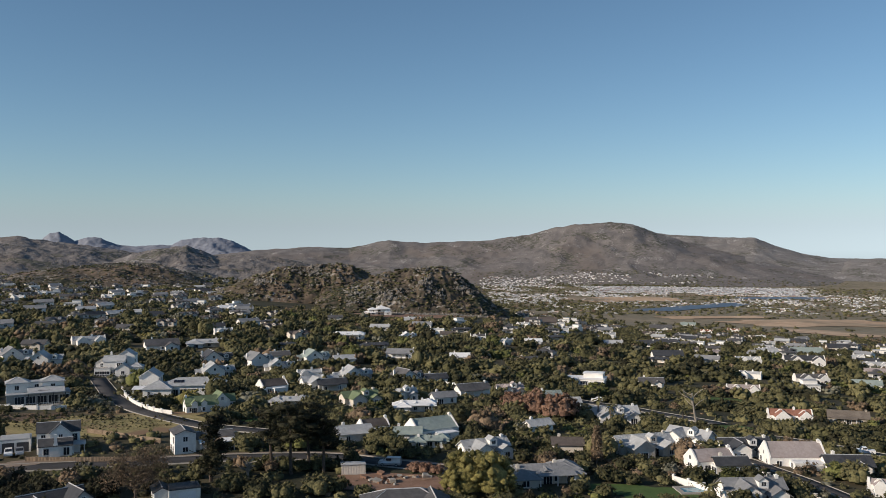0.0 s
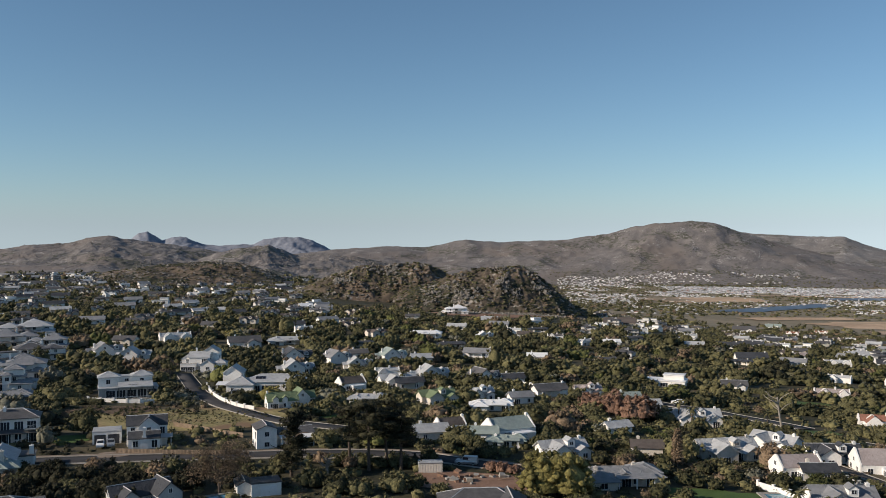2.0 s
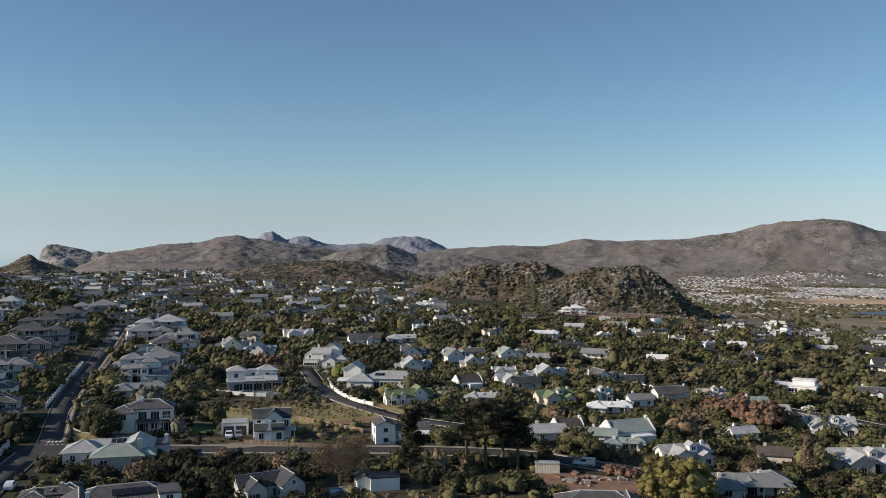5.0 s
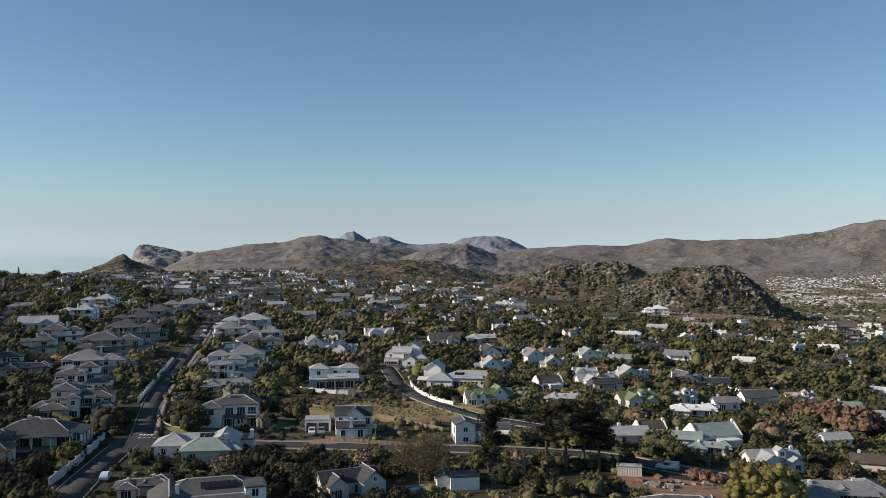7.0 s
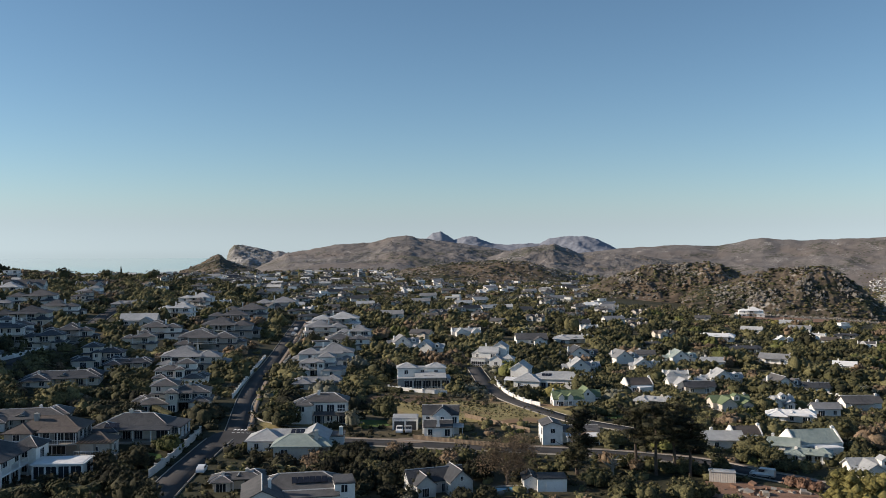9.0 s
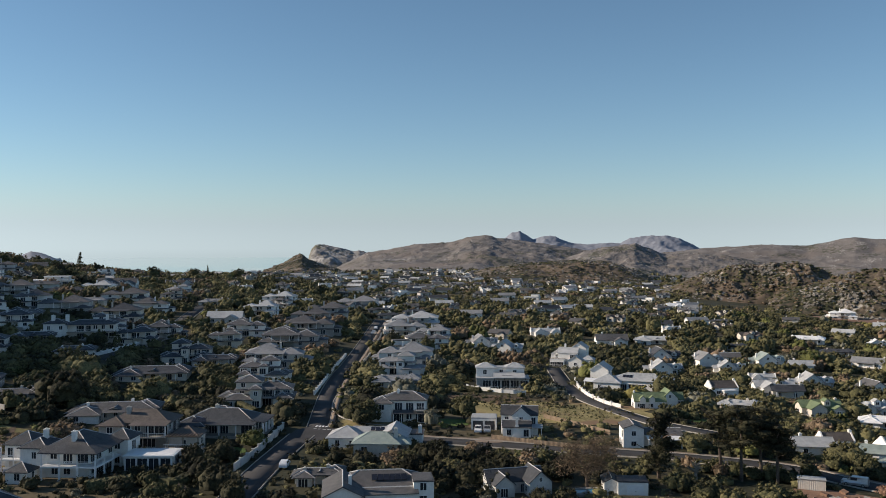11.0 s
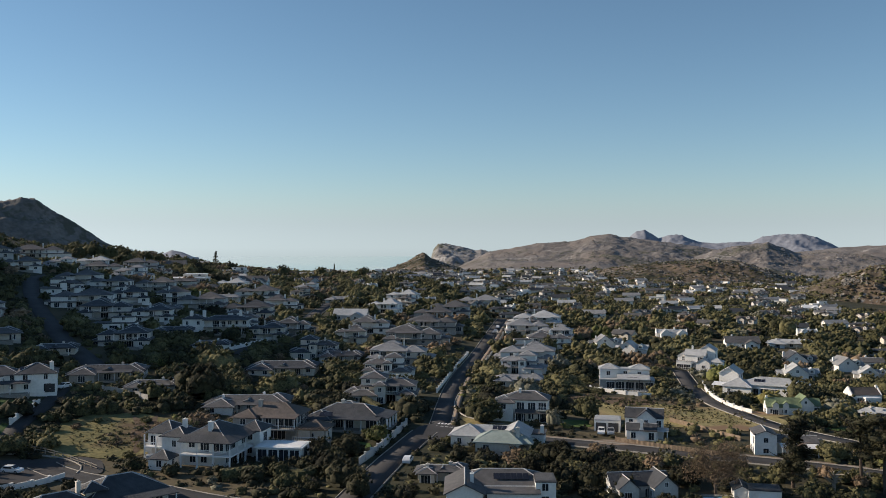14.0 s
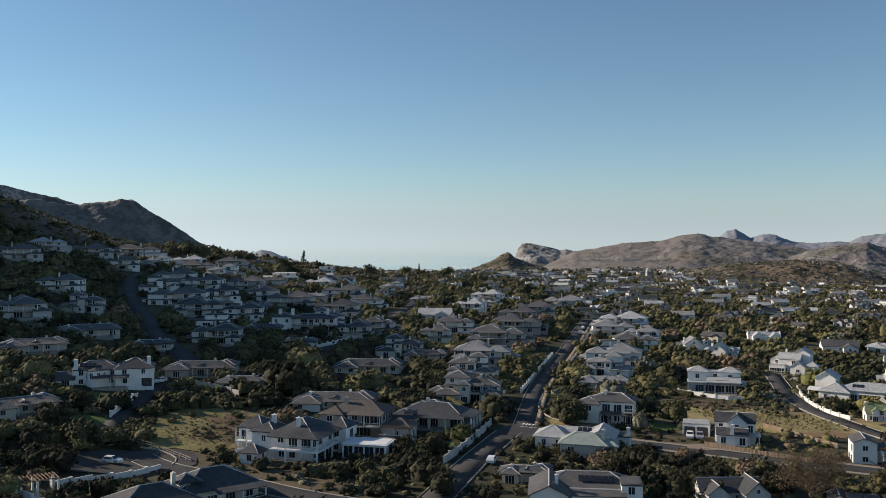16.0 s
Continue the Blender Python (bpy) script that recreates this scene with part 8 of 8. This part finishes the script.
    for b, r, h in ((-7.7, 303, 4.5), (10.1, 266, 6.0), (10.9, 262, 5.0), (15.4, 268, 5.0), (-48.0, 214, 4.0), (-47.4, 216, 3.5), (-33.9, 172, 3.5), (-32.6, 173, 3.0), (17.0, 172, 3.0), (-12.4, 640, 6)):
        palm(b, r, h)


special_trees()


def hedge(points, high, wide, mat, label):
    """A clipped hedge along a line of bearings and ranges: an uneven box with leaf sprays over it."""
    g = np.random.default_rng(int(abs(points[0][0] * 100)))
    line = np.array(smooth_line(polar(points)))[:, :2]
    gone = np.concatenate([[0], np.cumsum(np.hypot(*np.diff(line, axis=0).T))])
    s = np.arange(0, gone[-1], 0.7)
    x, y = np.interp(s, gone, line[:, 0]), np.interp(s, gone, line[:, 1])
    z = ground_at(x, y)
    tx, ty = np.gradient(x), np.gradient(y)
    k = np.hypot(tx, ty)
    nx, ny = -ty / k, tx / k
    ring = [(-0.5, -0.2), (-0.53, 0.55), (-0.38, 0.95), (0.0, 1.03), (0.38, 0.95), (0.53, 0.55), (0.5, -0.2)]
    V = np.stack([np.stack([x + nx * a * wide * g.uniform(0.85, 1.15, len(x)), y + ny * a * wide * g.uniform(0.85, 1.15, len(x)), z + c * high * g.uniform(0.9, 1.08, len(x))], 1) for a, c in ring], 1)
    n = len(x)
    T = grid_tris(n, len(ring))
    m = int(gone[-1] * 26)
    i, a = g.integers(0, n, m), g.uniform(0.15 * np.pi, 0.85 * np.pi, m)
    p = np.stack([x[i] + nx[i] * np.cos(a) * wide * 0.62 + g.normal(0, 0.3, m), y[i] + ny[i] * np.cos(a) * wide * 0.62 + g.normal(0, 0.3, m), z[i] + high * np.clip(np.sin(a) * 1.05 * g.uniform(0.4, 1, m) ** 0.4, 0, 1.1)], 1)
    W = (p[:, None] + g.normal(0, 0.16, (m, 3, 3))).reshape(-1, 3)
    v = np.concatenate([V.reshape(-1, 3), W])
    t = np.concatenate([T, np.arange(3 * m).reshape(-1, 3) + n * len(ring)])
    tagged(attach("hedge", array_mesh("hedge", v, t, mat)), label, "hedge")


hedge([(-65.9, 283), (-64.7, 296), (-63.1, 305)], 2.2, 3.0, "foliage_olive", "long rounded olive hedge below a villa")
hedge([(-62.9, 304), (-61.6, 300), (-60.2, 290)], 1.8, 2.5, "foliage_dark", "dark clipped hedge beside low houses")
hedge([(-47.6, 183), (-45.8, 176), (-44.1, 190), (-43.7, 197)], 2.0, 2.4, "foliage_dark", "dark curved hedge round a villa garden")
hedge([(-51.1, 179), (-49.1, 180), (-47.6, 182)], 2.2, 3.0, "foliage_olive", "bushy hedge in front of a veranda villa")
hedge([(-48.4, 379), (-46.2, 392), (-43.8, 401)], 2.2, 2.5, "foliage_dark", "dark garden hedge on the slope")
hedge([(-43.2, 253), (-42.1, 246), (-40.6, 232)], 2.0, 2.0, "foliage_dark", "dark hedge beside stepped villas")
hedge([(-34.0, 264), (-32.2, 264), (-30.4, 262)], 1.6, 2.0, "foliage_olive", "olive hedge between two villas")
hedge([(-53.5, 291), (-51.7, 288), (-49.5, 281)], 2.0, 2.4, "foliage_dark", "dark hedge behind low slate-roofed houses")
hedge([(14.4, 366), (16.5, 366), (18.5, 364)], 1.8, 2.2, "foliage_dark", "dark hedge along a tree-lined road")
hedge([(-5.3, 291), (-3.1, 288), (-0.5, 286)], 1.8, 2.2, "foliage_olive", "olive hedge between white cottages")
hedge([(8.0, 446), (10.5, 454), (12.6, 442)], 2.0, 2.5, "foliage_dark", "dense dark hedge between gardens")
hedge([(19.5, 369), (21.7, 359), (24.0, 343)], 1.8, 2.2, "foliage_dark", "dark hedge below a narrow road")
hedge([(-16.2, 275), (-14.4, 269), (-12.2, 269)], 1.6, 2.0, "foliage_olive", "olive hedge beside a grassy plot")
hedge([(-29.4, 281), (-27.7, 275), (-25.8, 270)], 1.6, 2.0, "foliage_dark", "dark hedge before a flat-fronted house")


def plant_all():
    g = np.random.default_rng(21)
    # trees and large shrubs near by, each a thing of its own
    b, r, x, y = scatter(g, 16000, 150, 330, 4.3)
    ok = clear_of_things(x, y, 0.9) | (clear_of_things(x, y, 0.6, False) & (r < 203))
    ok &= ~((b > 8.5) & (b < 18.5) & (r > 266) & (r < 308) & (g.random(len(b)) < 0.93))
    ok &= ~((b > -17) & (b < -1) & (r < 190))
    ok &= ~((b > -25.5) & (b < -15) & (r > 204) & (r < 264)) & ~((b > -66) & (b < -60) & (r > 176) & (r < 200))
    b, r, x, y = b[ok], r[ok], x[ok], y[ok]
    crowns = {}
    trunks = [trunk_mesh(g, 2.6, 0.28, 4), trunk_mesh(g, 3.2, 0.35, 5)]
    shapes = [(3.2, 3.6, 56, 14, 0.2, OCT), (3.9, 4.3, 64, 14, 0.21, OCT), (4.6, 5.0, 76, 14, 0.22, OCT), (2.4, 2.6, 40, 14, 0.18, OCT)]
    probs = np.array([0.4, 0.33, 0.08, 0.07, 0.04, 0.02, 0.06])
    order = np.argsort(r)
    first, rest = order[:290], order[290:]
    for i in first:
        low_zone = r[i] < 203
        # half the trees low on the left take the shade-darkened leaf colour
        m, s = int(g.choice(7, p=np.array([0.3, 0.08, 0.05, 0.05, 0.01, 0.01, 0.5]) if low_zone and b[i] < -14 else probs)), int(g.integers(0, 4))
        if (m, s) not in crowns:
            crowns[m, s] = array_mesh("crown", *crown(g, *shapes[s]), LEAVES[m], True)
        root = new("tree")
        k = float(g.uniform(0.42, 0.8) if low_zone else g.uniform(0.7, 1.2))
        root.matrix_basis = pose(x[i], y[i], float(ground_at(x[i], y[i])), 0, 0, float(g.uniform(0, 360))) @ Matrix.Scale(k, 4)
        tagged(root, "%s shrubby tree with a rounded crown in a garden" % TREE_WORDS[LEAVES[m]], "tree", "garden trees")
        attach("trunk", trunks[s % 2], root)
        attach("crown", crowns[m, s], root, m=pose(0, 0, 0.3))
    near = make_protos(g, [(3.2, 3.0, 30, 5, 0.23, OCT), (4.0, 3.6, 36, 5, 0.24, OCT), (4.7, 4.3, 42, 5, 0.25, OCT), (2.6, 2.4, 24, 5, 0.21, OCT)])
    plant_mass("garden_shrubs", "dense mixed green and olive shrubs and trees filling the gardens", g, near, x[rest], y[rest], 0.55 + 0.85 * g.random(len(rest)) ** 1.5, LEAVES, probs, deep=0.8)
    # low shrubs near by
    b, r, x, y = scatter(g, 11000, 150, 340, 3.0)
    ok = clear_of_things(x, y, -2.0, False) & ~((b > 8.5) & (b < 18.5) & (r > 270) & (r < 308) & (g.random(len(b)) < 0.6))
    low = make_protos(g, [(1.6, 1.5, 4, 5, 0.24, OCT), (1.3, 1.2, 3, 5, 0.2, OCT)])
    plant_mass("low_shrubs", "low dark and olive garden shrubs", g, low, x[ok], y[ok], 0.7 + 1.1 * g.random(ok.sum()) ** 1.5, LEAVES, probs, deep=0.92)
    # close undergrowth below the viewpoint, darkened in colour for the shade there
    b, r, x, y = scatter(g, 15000, 150, 262, 2.5, -71, 24)
    ok = clear_of_things(x, y, -1.2, False) & (g.random(len(b)) < 0.5) & ((r < 214) | ((b < -44) & (g.random(len(b)) < 0.75)))
    plant_mass("undergrowth", "dense undergrowth with shade put into its leaf colour", g, low, x[ok], y[ok], 0.7 + 0.9 * g.random(ok.sum()) ** 1.5, LEAVES, (0.2, 0.06, 0.02, 0.06, 0.0, 0.0, 0.66))
    # tussocks and small scrub on the open plots
    tufts = make_protos(g, [(0.9, 0.7, 1, 14, 0.34, None), (0.7, 0.9, 1, 14, 0.3, None)])
    for cb, cr, hx, hy, turn, n in ((-21.3, 247, 27, 13, 17, 1900), (-57.6, 218.5, 12, 15, 50, 900)):
        c, a = spot(cb, cr), math.radians(turn)
        u, w = g.uniform(-hx, hx, n), g.uniform(-hy, hy, n)
        px, py = c.x + u * math.cos(a) - w * math.sin(a), c.y + u * math.sin(a) + w * math.cos(a)
        ok = clear_of_things(px, py, 0.5, False) | (np.hypot(u / hx, w / hy) < 0.8)
        plant_mass("tussocks", "dry grass tussocks on an open plot", g, tufts, px[ok], py[ok], 0.25 + 0.5 * g.random(ok.sum()) ** 3, LEAVES[:6], (0.05, 0.3, 0.08, 0.22, 0.15, 0.2), 0.05)
    for cb, cr, hx, hy, n in ((-26.2, 261, 11, 6, 130), (-22.5, 258, 14, 4, 60), (-55.8, 219, 4, 11, 60)):
        c = spot(cb, cr)
        plant_mass("dry_scrub", "dry reddish-brown scrub on a grassy bank", g, low, c.x + g.uniform(-hx, hx, n), c.y + g.uniform(-hy, hy, n), g.uniform(0.25, 0.75, n), LEAVES[:5], (0.06, 0.12, 0.0, 0.8, 0.02), 0.1)
    # scrub on the brown slope above the houses
    b, r, x, y = scatter(g, 11000, 500, 800, 3.6, -74, -60)
    plant_mass("slope_scrub", "low dark scrub on the brown slope above the houses", g, low, x, y, 0.6 + 1.4 * g.random(len(x)) ** 2, LEAVES[:5], (0.5, 0.22, 0.02, 0.22, 0.04), 0.2)
    # middle ground
    b, r, x, y = scatter(g, 24000, 330, 640, 6.2)
    ok = clear_of_things(x, y, 0.2) & ~((drift_field(x + 900, y, 30.0) > 0.5) & (g.random(len(b)) < 0.8)) & ~((b < -61.5) & (r > 540) & (g.random(len(b)) < 0.75))
    mid = make_protos(g, [(3.8, 3.0, 18, 3, 0.3, OCT), (4.8, 3.4, 20, 3, 0.32, OCT), (3.2, 2.5, 14, 3, 0.28, OCT), (4.2, 3.9, 20, 3, 0.3, OCT)])
    plant_mass("bushland", "rolling olive and dark green coastal bush between houses", g, mid, x[ok], y[ok], 0.6 + 1.05 * g.random(ok.sum()) ** 1.6, LEAVES, (0.4, 0.34, 0.07, 0.1, 0.04, 0.005, 0.05))
    # single large dark trees standing above the bush
    b, r, x, y = scatter(g, 420, 235, 620, 24.0, -60, 28)
    ok = clear_of_things(x, y, 3.5) & ~((b > -25.5) & (b < -15) & (r < 270)) & ~((b > 7) & (b < 19) & (r > 250) & (r < 310))
    tall = make_protos(g, [(6.0, 6.6, 44, 9, 0.32, OCT), (5.2, 7.2, 42, 9, 0.32, OCT)])
    plant_mass("tall_trees", "large dark rounded trees standing above the bush", g, tall, x[ok], y[ok], g.uniform(0.75, 1.15, ok.sum()), LEAVES, (0.6, 0.12, 0.05, 0.03, 0.0, 0.0, 0.2))
    # dark garden trees between the houses of the hillside
    b, r, x, y = scatter(g, 7000, 236, 640, 7.0, -73, -42)
    ok = clear_of_things(x, y, -1.6, False) & ~((b < -58) & (r > 560)) & (g.random(len(b)) < 0.85)
    slope = make_protos(g, [(4.4, 5.0, 28, 4, 0.28, OCT), (3.6, 4.4, 24, 4, 0.27, OCT), (5.2, 5.4, 32, 4, 0.3, OCT)])
    plant_mass("hillside_trees", "dark rounded garden trees between the houses of the hillside", g, slope, x[ok], y[ok], 0.55 + 0.6 * g.random(ok.sum()) ** 1.5, LEAVES, (0.5, 0.16, 0.04, 0.02, 0.0, 0.0, 0.28))
    b, r, x, y = scatter(g, 520, 540, 830, 13.0, -61, -36)
    ok = clear_of_things(x, y, -1.0, False)
    plant_mass("ridge_trees", "dark rounded trees along the crest of the hillside", g, slope, x[ok], y[ok], g.uniform(0.8, 1.3, ok.sum()), LEAVES, (0.6, 0.12, 0.03, 0.02, 0.0, 0.0, 0.23))
    b, r, x, y = scatter(g, 20000, 640, 1150, 8.4, -76, 33)
    ok = clear_of_things(x, y, 0.5) & ~((b < -61.5) & (g.random(len(b)) < 0.75))
    ok &= ~((b > -13.5) & (b < 4.0) & (r > 745)) & ~((b > -6.5) & (b < 4.4) & (r > 690))
    far = make_protos(g, [(5.4, 2.6, 6, 3, 0.6, OCT), (6.4, 3.0, 7, 3, 0.62, OCT), (4.6, 3.2, 6, 3, 0.6, OCT)])
    plant_mass("far_bushland", "distant olive and brown coastal bush", g, far, x[ok], y[ok], g.uniform(0.6, 1.25, ok.sum()), LEAVES, (0.34, 0.4, 0.03, 0.17, 0.06, 0.0, 0.0))
    b, r, x, y = scatter(g, 6000, 1150, 2300, 21.0, -76, 33)
    ok = ~((b > 12) & (r > 1450)) & ~((b > -14) & (b < 4) & (r < 1250)) & clear_of_things(x, y, -2.0)
    away = make_protos(g, [(10.0, 5.0, 2, 3, 2.6, ICO1), (9.0, 5.6, 2, 3, 2.6, ICO1)])
    plant_mass("remote_bushland", "remote dark bush on the valley sides", g, away, x[ok], y[ok], g.uniform(0.5, 1.1, ok.sum()), LEAVES, (0.4, 0.38, 0.0, 0.17, 0.05, 0.0, 0.0))
    # trees between the far houses of the valley
    n = 7000
    specks = make_protos(g, [(7.5, 4.4, 1, 2, 1.6, ICO1), (6.5, 5.0, 1, 2, 1.6, ICO1)])
    b, r = g.uniform(2, 31, n), np.sqrt(g.uniform(1700 ** 2, 3300 ** 2, n))
    x, y = r * np.sin(np.radians(b)), r * np.cos(np.radians(b))
    ok = on_open_ground(x, y) & ~((b > 10.5) & (b < 22) & (r > 2730) & (r < 3260) & (g.random(n) < 0.8))
    plant_mass("valley_trees", "dark trees between the houses of the distant valley", g, specks, x[ok], y[ok], 0.35 + 0.8 * g.random(ok.sum()) ** 2, LEAVES, (0.55, 0.4, 0.0, 0.05, 0.0, 0.0, 0.0))
    x, y, z = mountain_foot(g, 3280, 3600, 2, 25, 1000)
    plant_mass("foothill_trees", "dark trees and scrub along the foot of the mountain", g, specks, x, y, g.uniform(0.4, 1.0, len(x)), LEAVES, (0.6, 0.3, 0.0, 0.1, 0.0, 0.0, 0.0), 0.5, z)
    x, y, z = mountain_foot(g, 3285, 3350, 7.5, 19, 420)
    plant_mass("foothill_trees", "dark line of trees above the valley town", g, specks, x, y, g.uniform(0.7, 1.3, len(x)), LEAVES, (0.8, 0.2, 0.0, 0.0, 0.0, 0.0, 0.0), 0.5, z)
    # scrub on the hills
    low_far = make_protos(g, [(1.6, 1.2, 2, 2, 0.4, OCT), (2.3, 1.6, 2, 2, 0.5, OCT)])
    for ob in [o for o in scene.objects if o.name.startswith(("rocky_hill", "low_ridge", "rocky_cone"))]:
        co = np.empty(3 * len(ob.data.vertices), np.float32)
        ob.data.vertices.foreach_get("co", co)
        co = co.reshape(-1, 3).astype(float)
        pick = co[g.choice(len(co), 1100 if ob.name.startswith("rocky_hill") else 1900)]
        plant_mass("hill_scrub", "low dark scrub between boulders on a hill", g, low_far, pick[:, 0], pick[:, 1], g.uniform(0.6, 1.4, len(pick)), LEAVES, (0.6, 0.12, 0.0, 0.26, 0.02, 0.0, 0.0), 0.3, pick[:, 2])


plant_all()
